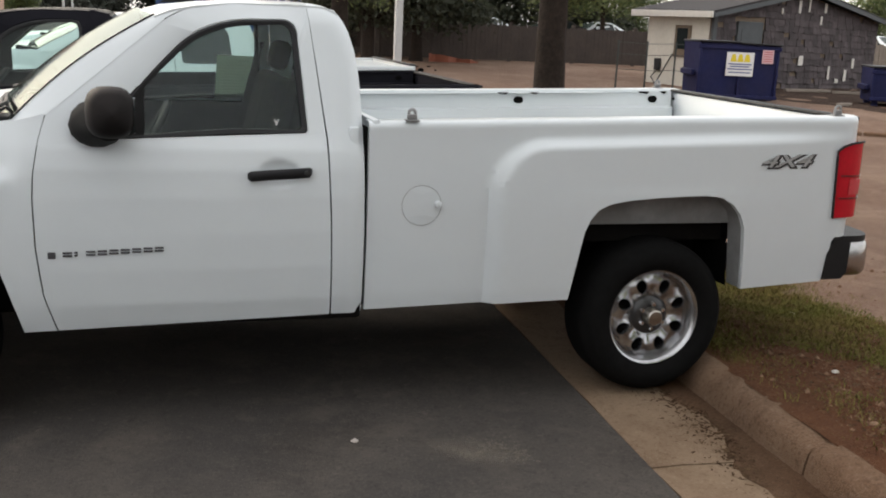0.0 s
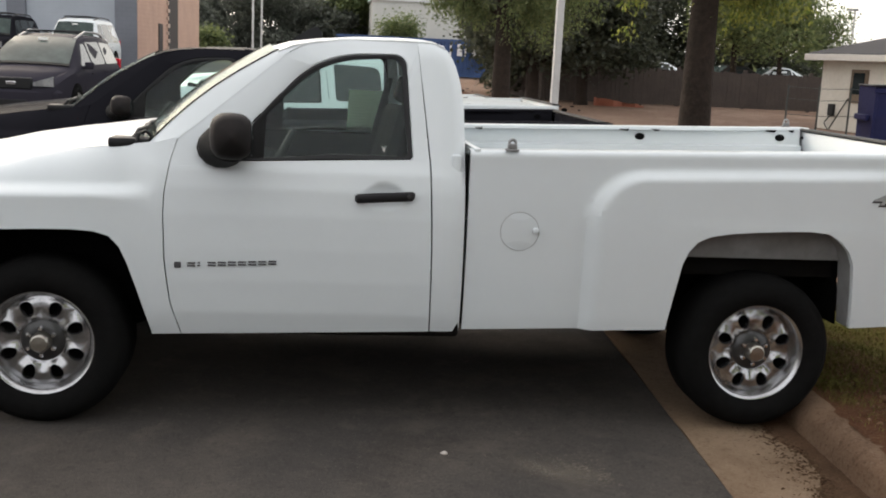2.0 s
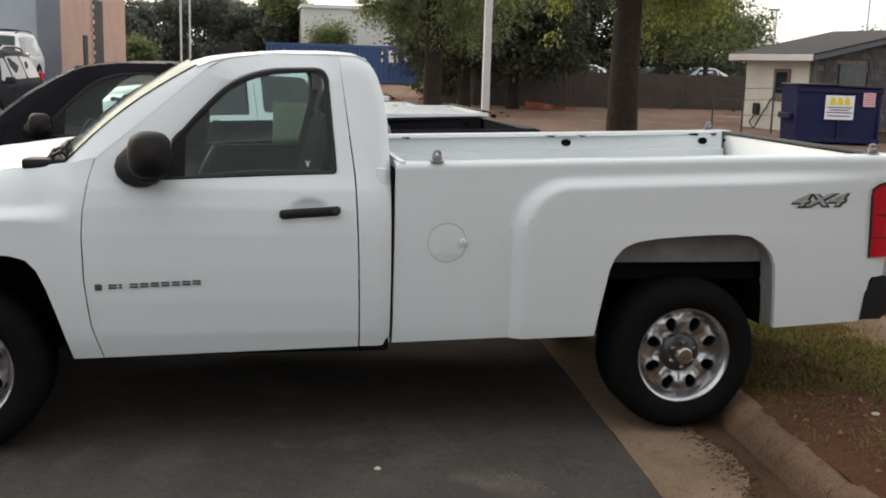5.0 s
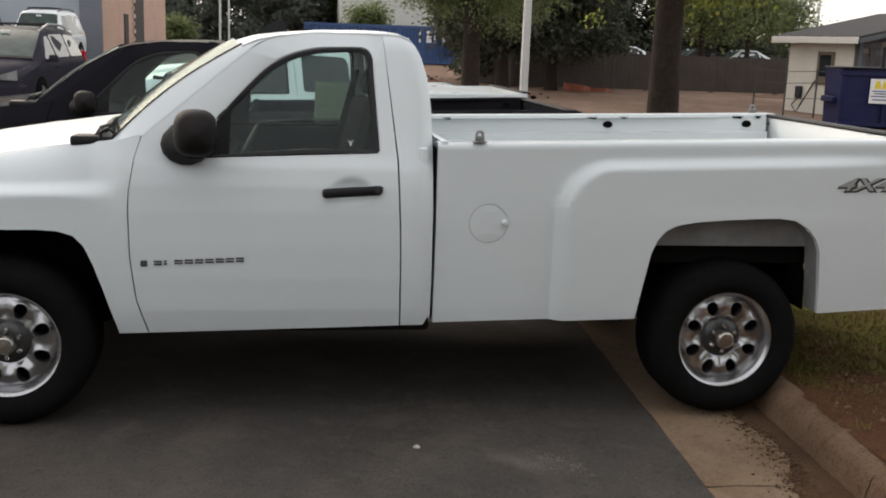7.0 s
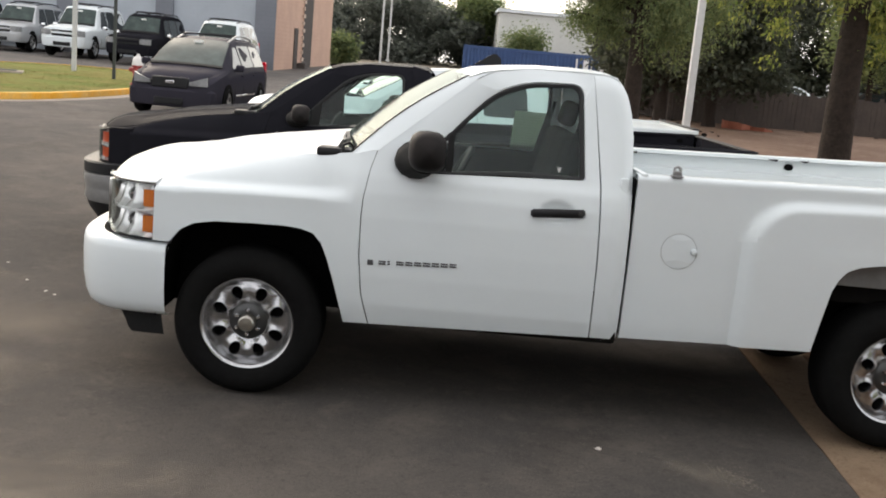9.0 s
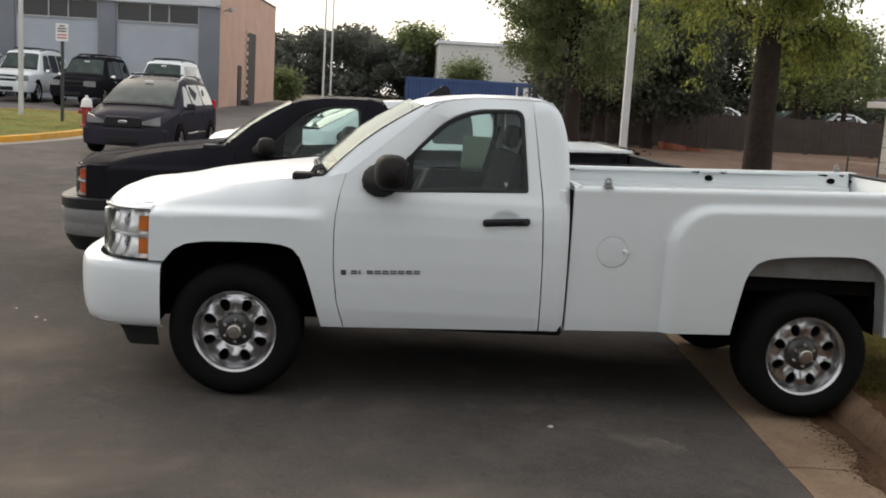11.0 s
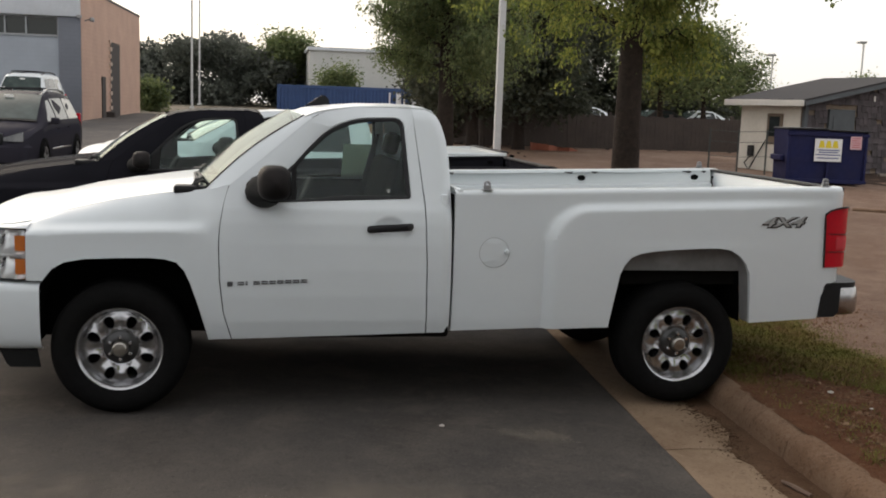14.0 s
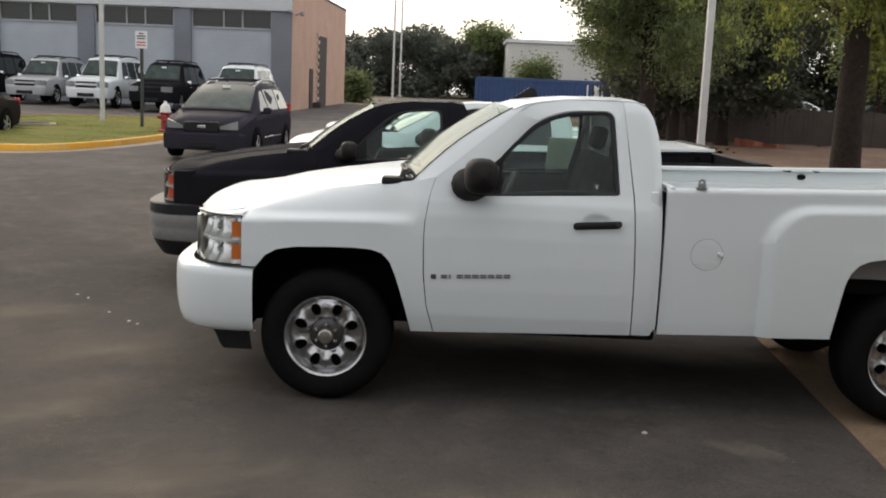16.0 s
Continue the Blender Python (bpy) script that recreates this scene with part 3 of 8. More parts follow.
# clods and crumbs on the bare soil and along the lot's edge
bm = bmesh.new()
random.seed(19)
for _ in range(26000):
    x, y = random.uniform(3.88, 6.4), random.uniform(-3.0, 0.8)
    if random.random() < 0.35:
        x, y = 5.4 + abs(random.gauss(0, 0.8)), random.uniform(-1.0, 9.0)
    if noise.noise(Vector((x * 1.4, y * 1.4, 5))) < -0.1 and random.random() < 0.7:
        continue
    s = random.uniform(0.004, 0.012) * (2.3 if random.random() < 0.08 else 1.0)
    z = max(verge_z(x, y) if x < 6.6 else -9, ground_z(x, y) if x > 5.6 else -9)
    a = random.uniform(0, 6.28)
    base = [bm.verts.new((x + s * math.cos(a + k * 1.57) * random.uniform(0.7, 1.4), y + s * math.sin(a + k * 1.57) * random.uniform(0.7, 1.4), z - 0.003)) for k in range(4)]
    top = bm.verts.new((x, y, z + s * random.uniform(0.5, 1.0)))
    for k in range(4):
        bm.faces.new((base[k], base[(k + 1) % 4], top))
solid("soil_crumbs", bm, "crumb", "small clods and crumbs of reddish soil", "soil crumbs", kind="stuff")
for x, y, s in ((4.74, -0.80, 0.04), (4.54, -1.13, 0.045), (4.12, -1.13, 0.03), (4.95, -1.05, 0.035), (4.35, -1.45, 0.035)):
    bm = bmesh.new()
    bmesh.ops.create_icosphere(bm, subdivisions=2, radius=s)
    for v in bm.verts:
        v.co *= 0.6 * (1 + 0.75 * noise.noise(v.co * 34 + Vector((x, y, 0))))
        v.co.z *= 0.75
    solid("soil_clod", bm, "crumb", "flat reddish clod lying on the bare soil", "clod", at=pose(x, y, verge_z(x, y) + s * 0.12))
# thin dry tufts scattered at the edge of the dirt lot
bm = bmesh.new()
for _ in range(700):
    x = 5.35 + abs(random.gauss(0, 0.5))
    y = random.uniform(-2.0, 8.0)
    if noise.noise(Vector((x * 0.9, y * 0.9, 12))) > 0.05:
        z = max(verge_z(x, y) if x < 6.6 else -9, ground_z(x, y))
        blades(bm, x, y, z, random.uniform(0.02, 0.045), 7, 0.08)
solid("dry_tufts", bm, "straw", "thin dry straw tufts at the edge of the dirt lot", "grass", kind="stuff")
# pale grit and dust patches worn out of the asphalt
bm = bmesh.new()
random.seed(23)
for cx, cy, ax, ay, rot, count in DUST:
    ca, sa = math.cos(radians(rot)), math.sin(radians(rot))
    for _ in range(count):
        u, v = random.gauss(0, ax), random.gauss(0, ay)
        x, y = cx + u * ca - v * sa, cy + u * sa + v * ca
        if noise.noise(Vector((x * 4, y * 4, 2))) < -0.15 or x > 2.8:
            continue
        s = random.uniform(0.0015, 0.0045)
        a = random.uniform(0, 6.28)
        z = ground_z(x, y) - 0.012 * smooth01((x - 1.5) / 1.4) + 0.001
        base = [bm.verts.new((x + s * math.cos(a + k * 2.09), y + s * math.sin(a + k * 2.09), z)) for k in range(3)]
        top = bm.verts.new((x, y, z + s * 0.5))
        for k in range(3):
            bm.faces.new((base[k], base[(k + 1) % 3], top))
solid("grit", bm, "grit", "pale grit and dust lying on the asphalt", "grit", kind="stuff")

# ---- vehicles ----
HW = 1.01
sec_cab = curve([(0.38, 0.075), (0.46, 0.045), (0.55, 0.02), (0.70, 0.004), (0.85, 0.0), (1.0, 0.005), (1.12, 0.02), (1.2, 0.04), (1.25, 0.066), (1.30, 0.085), (1.50, 0.155), (1.74, 0.245), (1.80, 0.29), (1.84, 0.34)])
ARCH_F = [(-0.47, 0.385), (-0.452, 0.55), (-0.425, 0.70), (-0.396, 0.785), (-0.352, 0.852), (-0.285, 0.890), (-0.18, 0.909), (0.0, 0.916), (0.16, 0.918), (0.25, 0.912), (0.315, 0.893), (0.36, 0.845), (0.395, 0.765), (0.43, 0.66), (0.465, 0.54), (0.492, 0.435)]
ARCH_R = [(2.892, 0.503), (2.915, 0.66), (2.945, 0.83), (2.97, 0.89), (3.01, 0.938), (3.07, 0.965), (3.17, 0.982), (3.30, 0.992), (3.45, 1.0), (3.57, 1.003), (3.66, 0.992), (3.725, 0.955), (3.77, 0.905), (3.798, 0.84), (3.812, 0.70), (3.826, 0.528)]
door_front = curve([(0.40, 0.632), (0.46, 0.615), (0.6, 0.575), (0.8, 0.553), (1.0, 0.548), (1.1, 0.552), (1.24, 0.575), (1.33, 0.603)])
door_rear = curve([(0.44, 1.758), (0.9, 1.748), (1.25, 1.733), (1.5, 1.702), (1.80, 1.664)])
rocker = curve([(0.49, 0.435), (1.90, 0.474)])
belt = curve([(0.55, 1.205), (0.85, 1.222), (1.7, 1.266), (1.95, 1.28)])


def dense(xs, step):
    out = []
    for a, b in zip(xs, xs[1:]):
        k = max(1, int(math.ceil((b - a) / step)))
        out += [lerp(a, b, i / k) for i in range(k)]
    return out + [xs[-1]]


def wheel(parent, x, y, z, side, r=0.385, width=0.26, rim=0.235, style="steel", tilt=0.0):
    """A wheel: tyre with blocks of tread, pressed steel or alloy rim, hub cap and nuts."""
    s = side
    m = Matrix.Translation((x, y, z)) @ Matrix.Rotation(radians(tilt), 4, "Y")
    ty = bmesh.new()
    w = width
    k = rim / 0.235
    prof = [(rim * 0.93, s * -0.02), (rim * 1.0, s * 0.0), (rim * 1.03, s * 0.012), (lerp(rim, r, 0.35), s * 0.03), (lerp(rim, r, 0.7), s * 0.028), (r - 0.03, s * 0.012), (r - 0.008, s * -0.012), (r, s * -0.05),
            (r, s * -(w - 0.05)), (r - 0.02, s * -(w - 0.01)), (lerp(rim, r, 0.5), s * -w), (rim, s * -(w - 0.02))]
    lathe(ty, prof, 72 if style == "steel" else 40, m)
    parent = part("wheel", ty, "rubber", parent, "wheel with a worn black tyre", 50)
    bm = bmesh.new()
    if style == "steel":
        dish = curve([(0, -0.035), (0.06, -0.035), (0.085, -0.04), (0.10, -0.052), (0.155, -0.030), (0.19, -0.036), (0.206, -0.046), (0.215, -0.03), (0.235, 0.004)])
        n, nh = 12, 8
        r0, r1 = 0.098 * k, 0.208 * k
        for h in range(nh):
            a0, a1 = 2 * math.pi * h / nh, 2 * math.pi * (h + 1) / nh
            ac, rc = (a0 + a1) / 2, 0.158 * k
            outer, hole = [], []
            rim_pts = [(r0, lerp(a0, a1, t / n)) for t in range(n)] + [(lerp(r0, r1, t / n), a1) for t in range(n)] + [(r1, lerp(a1, a0, t / n)) for t in range(n)] + [(lerp(r1, r0, t / n), a0) for t in range(n)]
            for rr, a in rim_pts:
                outer.append(Vector((rr * math.cos(a), s * dish(rr / k), rr * math.sin(a))))
            c = Vector((rc * math.cos(ac), 0, rc * math.sin(ac)))
            er, et = Vector((math.cos(ac), 0, math.sin(ac))), Vector((-math.sin(ac), 0, math.cos(ac)))
            for p in outer:
                v = Vector((p.x, 0, p.z)) - c
                u = Vector((v.dot(er) / 1.15, v.dot(et)))
                u = u.normalized()
                hole.append((u.x * 0.034 * k, u.y * (0.0255 + 0.004 * u.x) * k))
            ring = lambda sc, dy: [m @ (c + er * (hx * sc) + et * (hy * sc) + Vector((0, s * dy, 0))) for hx, hy in hole]
            midr = []
            for p, q in zip(outer, ring(1.28, 0.0)):
                w_ = (m.inverted() @ q).lerp(p, 0.5)
                midr.append(m @ Vector((w_.x, s * dish(math.hypot(w_.x, w_.z) / k), w_.z)))
            loft(bm, [[m @ p for p in outer], midr, ring(1.28, dish(0.158) + 0.004), ring(1.12, dish(0.158) + 0.005), ring(1.0, dish(0.158) - 0.004), ring(0.96, dish(0.158) - 0.03)], True, False)
        lathe(bm, [(0.208 * k, s * -0.046), (0.213 * k, s * -0.032), (0.222 * k, s * -0.012), (0.232 * k, s * 0.006), (0.240 * k, s * 0.010), (0.243 * k, s * 0.002), (0.24 * k, s * -0.02)], 48, m)
        part("rim", bm, "wheel_metal", parent, "polished steel rim with eight egg-shaped openings", 75)
        hb = bmesh.new()
        lathe(hb, [(0.0001, s * -0.028), (0.05 * k, s * -0.028), (0.084 * k, s * -0.034), (0.099 * k, s * -0.05)], 32, m)
        part("hub_plate", hb, "hub_plate", parent, "dark hub plate round the wheel nuts")
        hb = bmesh.new()
        lathe(hb, [(0.046, s * -0.045), (0.044, s * 0.010), (0.040, s * 0.022), (0.034, s * 0.027), (0.0001, s * 0.030)], 24, m)
        hub = part("hub_cap", hb, "hub_metal", parent, "round metal hub cap", 30)
        for i in range(6):
            a = 2 * math.pi * (i + 0.5) / 6
            nb = bmesh.new()
            c = Vector((0.062 * math.cos(a), 0, 0.062 * math.sin(a)))
            lathe(nb, [(0.0125, s * -0.04), (0.0125, s * -0.008), (0.008, s * 0.0), (0.0001, s * 0.001)], 8, m @ Matrix.Translation(c))
            part("wheel_nut", nb, "chrome", parent)
        db = bmesh.new()
        lathe(db, [(0.0001, s * -0.10), (0.215, s * -0.10), (0.215, s * -0.16)], 32, m)
        part("brake_drum", db, "dark_cavity", parent)
    else:
        lathe(bm, [(rim * 1.02, s * 0.004), (rim * 0.92, s * 0.0), (rim * 0.88, s * -0.03)], 32, m)
        for i in range(5 if style == "five" else 6):
            a = 2 * math.pi * i / (5 if style == "five" else 6)
            q = m @ Matrix.Rotation(-a, 4, "Y")
            box(bm, 0.03, rim * 0.92, s * -0.03, s * -0.005, -0.035, 0.035, 0.008, 1, q)
        lathe(bm, [(rim * 0.3, s * -0.03), (rim * 0.28, s * 0.002), (0.0001, s * 0.006)], 16, m)
        part("rim", bm, "alloy", parent, "spoked alloy rim")
        db = bmesh.new()
        lathe(db, [(0.0001, s * -0.05), (rim * 0.9, s * -0.05)], 24, m)
        part("brake_disc", db, "dark_cavity", parent)


def wrap(bm, path, prof, closed=False):
    """Sweep (out, z) section points along a plan path of (x, y); out is along the path's left normal."""
    n = len(path)
    rows = []
    for i, (x, y) in enumerate(path):
        a, b = Vector(path[max(i - 1, 0)]), Vector(path[min(i + 1, n - 1)])
        t = (b - a).normalized()
        nn = Vector((t.y, -t.x))
        rows.append([Vector((x + nn.x * o, y + nn.y * o, z)) for o, z in prof])
    return sheet(bm, rows)


def mirrored_path(half):
    """half runs from one side to the middle line (y = 0)."""
    return half + [(x, -y) for x, y in reversed(half[:-1])]


def spline(pts, n):
    """Catmull-Rom through points."""
    P = [Vector(p) for p in pts]
    P = [P[0] * 2 - P[1]] + P + [P[-1] * 2 - P[-2]]
    out = []
    for i in range(1, len(P) - 2):
        for k in range(n):
            t = k / n
            out.append(0.5 * ((2 * P[i]) + (P[i + 1] - P[i - 1]) * t + (2 * P[i - 1] - 5 * P[i] + 4 * P[i + 1] - P[i + 2]) * t * t + (3 * P[i] - P[i - 1] - 3 * P[i + 1] + P[i + 2]) * t ** 3))
    out.append(P[-2])
    return out


def pickup(label, paint, at, ext=0.0, bed_cut=0.0, old_front=False, detail=True, bolts=False, group=""):
    """A full-size pickup. ext: longer cab; bed_cut: shorter bed; local x = 0 at the front axle, y = 0 on the middle line."""
    T = thing("pickup_truck", label, "pickup truck", at, group)
    BX = ext                                     # all behind the cab moves back by this
    RX = ext - bed_cut                           # rear axle and tail shift
    arch_r = [(x + RX, z) for x, z in ARCH_R]
    shelf = curve([(-0.48, 1.052), (-0.3, 1.06), (-0.05, 1.07), (0.2, 1.076), (0.36, 1.08), (0.5, 1.09)])
    ftop = curve([(-0.60, 1.075), (-0.48, 1.105), (-0.3, 1.162), (-0.05, 1.222), (0.2, 1.265), (0.38, 1.29), (0.5, 1.305), (0.61, 1.335)])

    def ramp(t):
        return 0.55 * t + 0.45 * t ** 3.5

    def swell(x):
        return 0.05 * smooth01((x + 0.56) / 0.35) * (1 - smooth01((x - 0.10) / 0.26))

    def fender_in(x, z):
        zs, zt = shelf(x), ftop(x)
        step = 0.058 * smooth01((z - zs + 0.012) / 0.055)
        up = (0.072 + swell(x)) * ramp(max(0.0, (z - zs - 0.01) / max(0.02, zt - zs - 0.01)))
        a = sec_cab(min(z, 1.0)) + step + up
        return lerp(a, sec_cab(z), smooth01((x - 0.36) / 0.18)) + 0.05 * smooth01((-0.42 - x) / 0.25) ** 2

    def side_pt(sd, x, z, inset):
        return Vector((x, sd * (HW - inset), z))

    for sd in (-1, 1):
        fd = (0, -sd, 0)
        # front fender
        bm = bmesh.new()
        bot = curve([(-0.485, 0.785), (-0.404, 0.785)] + [p for p in ARCH_F if p[0] > -0.36] + [(0.55, 0.437), (0.7, 0.44)])
        cols = dense([-0.485, -0.404, -0.38] + [p[0] for p in ARCH_F if p[0] > -0.37], 0.03)
        grid = []
        nv = 34
        for x in cols:
            grid.append([side_pt(sd, x, z, fender_in(x, z)) for z in [lerp(bot(x), ftop(x), v / nv) for v in range(nv + 1)]])
        for k in range(1, 5):
            row = []
            for v in range(nv + 1):
                z = lerp(0.437, 1.335, v / nv)
                x = lerp(0.492, door_front(z) - 0.0025, k / 4)
                z = lerp(bot(x), ftop(x), v / nv)
                row.append(side_pt(sd, x, z, fender_in(x, z)))
            grid.append(row)
        sheet(bm, grid, flange=0.035, fdir=fd)
        part("front_fender", bm, paint, T)
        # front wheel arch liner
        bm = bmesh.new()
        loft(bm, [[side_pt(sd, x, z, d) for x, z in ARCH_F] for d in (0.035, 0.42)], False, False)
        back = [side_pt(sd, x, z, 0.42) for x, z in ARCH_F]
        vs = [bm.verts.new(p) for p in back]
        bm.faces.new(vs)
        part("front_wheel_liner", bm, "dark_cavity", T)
        # door, lower panel with the cup behind the handle
        bm = bmesh.new()
        nu, nv = 84, 60
        grid = []
        for u in range(nu + 1):
            row = []
            for v in range(nv + 1):
                x = lerp(door_front(lerp(0.437, 1.207, v / nv)) + 0.003, door_rear(lerp(0.468, 1.268, v / nv)) - 0.003, u / nu)
                z = lerp(rocker(x), belt(x), v / nv)
                e = ((x - 1.525) / 0.088) ** 2 + ((z - 1.104) / 0.056) ** 2
                cup = 0.022 * max(0.0, 1 - e) ** 0.7 if e < 1 else 0.0
                row.append(side_pt(sd, x, z, sec_cab(z) + cup))
            grid.append(row)
        sheet(bm, grid, flange=0.03, fdir=fd)
        door = part("door", bm, paint, T)
        # window frame ring
        inner = round_poly([(1.652, 1.270), (1.615, 1.738), (1.334, 1.728), (1.165, 1.664), (0.96, 1.452), (0.80, 1.234)], [0.012, 0.06, 0.12, 0.1, 0.2, 0.05])
        outer = round_poly([(1.729, 1.262), (1.667, 1.800), (1.30, 1.802), (1.10, 1.748), (0.86, 1.545), (0.606, 1.335), (0.586, 1.27), (0.569, 1.204)], [0, 0.01, 0.15, 0.12, 0.2, 0.01, 0, 0])
        N = 120
        ins = resample(inner, N)
        res_out = resample(outer, N)
        bm = bmesh.new()
        ringify = lambda pts, extra: [side_pt(sd, p[0], p[1], sec_cab(p[1]) + extra) for p in pts]
        mid = [ins[i].lerp(res_out[i], 0.08) for i in range(N)]
        loft(bm, [ringify(res_out, 0.0018), ringify(mid, 0.0005), ringify(ins, 0.006), ringify(ins, 0.05)], True, False)
        part("door_frame", bm, paint, door)
        # seal and pane
        inn2 = [p + (Vector((1.3, 1.45)) - p).normalized() * 0.026 for p in ins]
        bm = bmesh.new()
        loft(bm, [ringify(ins, 0.004), ringify([a.lerp(b, 0.3) for a, b in zip(ins, inn2)], -0.003), ringify(inn2, 0.002), ringify(inn2, 0.03)], True, False)
        part("window_seal", bm, "black_plastic", door, "black rubber window seal")
        bm = bmesh.new()
        vs = [bm.verts.new(p) for p in ringify(inn2, 0.012)]
        cv = bm.verts.new(side_pt(sd, 1.3, 1.45, sec_cab(1.45) + 0.012))
        for i in range(N):
            bm.faces.new((vs[i], vs[(i + 1) % N], cv))
        pane = part("window_pane", bm, "clear_glass" if ext == 0 else "far_glass", door, "clear door glass" if ext == 0 else "dark door glass", 80)
        pane.visible_shadow = False
        # handle
        bm = bmesh.new()
        hp = [(1.392, -0.004, 1.092), (1.41, 0.016, 1.094), (1.47, 0.026, 1.100), (1.55, 0.027, 1.105), (1.62, 0.022, 1.109), (1.652, 0.014, 1.111), (1.664, -0.004, 1.112)]
        loops = []
        for x, o, z in spline(hp, 4):
            w = 0.022 if 1.40 < x < 1.655 else 0.015
            loops.append([Vector((x, sd * (HW - sec_cab(z) + o + dy * 0.011), z + dz * w)) for dy, dz in [(math.cos(a), math.sin(a)) for a in [2 * math.pi * i / 12 for i in range(12)]]])
        loft(bm, loops)
        part("door_handle", bm, "black_plastic", door, "black plastic pull handle", 50)
        bm = bmesh.new()
        lathe(bm, [(0.011, 0.0), (0.011, sd * 0.004), (0.0001, sd * 0.005)], 14, Matrix.Translation((1.637, sd * (HW - 0.018 + 0.034), 1.111)))
        part("key_lock", bm, "decal_dark", door)
        # inner door trim
        bm = bmesh.new()
        box(bm, 0.62, 1.72, sd * (HW - 0.06), sd * (HW - 0.12), 0.50, 1.245, 0.02)
        box(bm, 0.9, 1.5, sd * (HW - 0.12), sd * (HW - 0.19), 0.93, 1.0, 0.02)
        part("door_trim", bm, "trim_grey", door)
        # cab corner behind the door
        bm = bmesh.new()
        crx = curve([(0.44, 1.902), (1.3, 1.897), (1.5, 1.890), (1.62, 1.874), (1.70, 1.850), (1.74, 1.830), (1.77, 1.809), (1.79, 1.787), (1.80, 1.760), (1.812, 1.70)])
        grid = []
        for u in [0, 0.1, 0.25, 0.4, 0.55, 0.68, 0.78, 0.86, 0.92, 0.97, 1.0]:
            row = []
            for v in range(61):
                z = lerp(rocker(1.8), 1.812, v / 60)
                x0, x1 = door_rear(z) + 0.004, crx(z) + ext
                if ext > 0:
                    x0 = door_rear(z) + 0.004
                x = lerp(x0, x1, u)
                near = max(0.0, (x - (x1 - 0.07)) / 0.07)
                shoulder = -0.012 * math.exp(-((z - 1.262) / 0.012) ** 2)
                row.append(side_pt(sd, x, z, sec_cab(z) + 0.032 * near ** 2.2 + shoulder * 0.4))
            grid.append(row)
        sheet(bm, grid, flange=0.03, fdir=fd)
        part("cab_corner", bm, paint, T)
        if ext > 0.3:
            bm = bmesh.new()
            op = round_poly([(1.80, 1.30), (1.66 + ext, 1.31), (1.62 + ext, 1.70), (1.76, 1.715)], [0.04, 0.08, 0.1, 0.03])
            slab(bm, [(p[0], p[1]) for p in op], "y", sd * 0.004, sd * -0.004, lambda x, z: sd * (HW - sec_cab(z)))
            part("quarter_window", bm, "far_glass", T, "dark tinted quarter window")
        # rocker
        bm = bmesh.new()
        box(bm, 0.5, 1.9 + ext, sd * (HW - 0.05), sd * (HW - 0.16), 0.44, 0.60, 0.02)
        part("rocker_panel", bm, "underbody", T)
        # bed side
        bm = bmesh.new()
        x0, x1 = 1.916 + BX, 4.415 + RX
        zt = curve([(1.916, 1.326), (4.43, 1.398)])
        zb0 = curve([(x0, 0.476)] + [(p[0], p[1]) for p in arch_r] + [(4.285 + RX, 0.556), (4.30 + RX, 0.60), (4.315 + RX, 0.76), (4.33 + RX, 0.785), (x1, 0.79)])
        cols = dense([x0, x0 + 0.5] + [p[0] for p in arch_r] + [4.285 + RX, 4.30 + RX, 4.315 + RX, 4.33 + RX, x1 - 0.06, x1 - 0.03, x1], 0.03)
        grid = []

        def bed_in(x, z):
            xr = x - RX
            fade = 1 - smooth01((xr - 3.6) / 0.9)
            R = 0.24             # raised wheel bulge with a rounded upper front corner
            dx, dz = (2.50 - xr) + R, (z - (1.252 + 0.035 * (xr - 3.0))) + R
            q = math.hypot(max(dx, 0.0), max(dz, 0.0)) - R
            q = q if (dx > 0 or dz > 0) else max(dx, dz) - R
            out = smooth01((q + 0.028) / 0.056)
            base = [(0.44, 0.03), (0.55, 0.014), (0.75, 0.004), (0.95, 0.0), (1.10, 0.002), (1.26, 0.006)]
            b = float(np.interp(z, [p[0] for p in base], [p[1] for p in base]))
            tail = 0.06 * smooth01((xr - 4.33) / 0.12) ** 2
            lip = -0.010 * math.exp(-((xr - 3.37) / 0.55) ** 8) * smooth01((1.06 - z) / 0.06)
            return b + 0.046 * out * fade + tail + lip * 0.3

        nv = 44
        for x in cols:
            top = zt(x - BX)
            row = [side_pt(sd, x, z, bed_in(x, z)) for z in [lerp(zb0(x), 1.02, v / 18) for v in range(18)] + [lerp(1.02, top - 0.028, v / 26) for v in range(27)]]
            b = bed_in(x, top - 0.03)
            row += [side_pt(sd, x, top + dz, b + di) for dz, di in ((-0.018, 0.003), (-0.008, 0.010), (-0.001, 0.022), (0.0, 0.04), (0.0, 0.10), (-0.004, 0.112), (-0.02, 0.118))]
            grid.append(row)
        sheet(bm, grid, flange=0.03, fdir=fd)
        part("bed_side", bm, paint, T)
        # inner wall of the bed
        bm = bmesh.new()
        g2 = []
        for x in dense([x0 + 0.02, x1 - 0.05], 0.12):
            top = zt(x - BX)
            g2.append([side_pt(sd, x, top + dz, di) for dz, di in ((-0.012, 0.158), (-0.05, 0.165), (-0.11, 0.168), (-0.12, 0.20), (-0.45, 0.20))])
        sheet(bm, g2)
        part("bed_inner_wall", bm, paint, T)
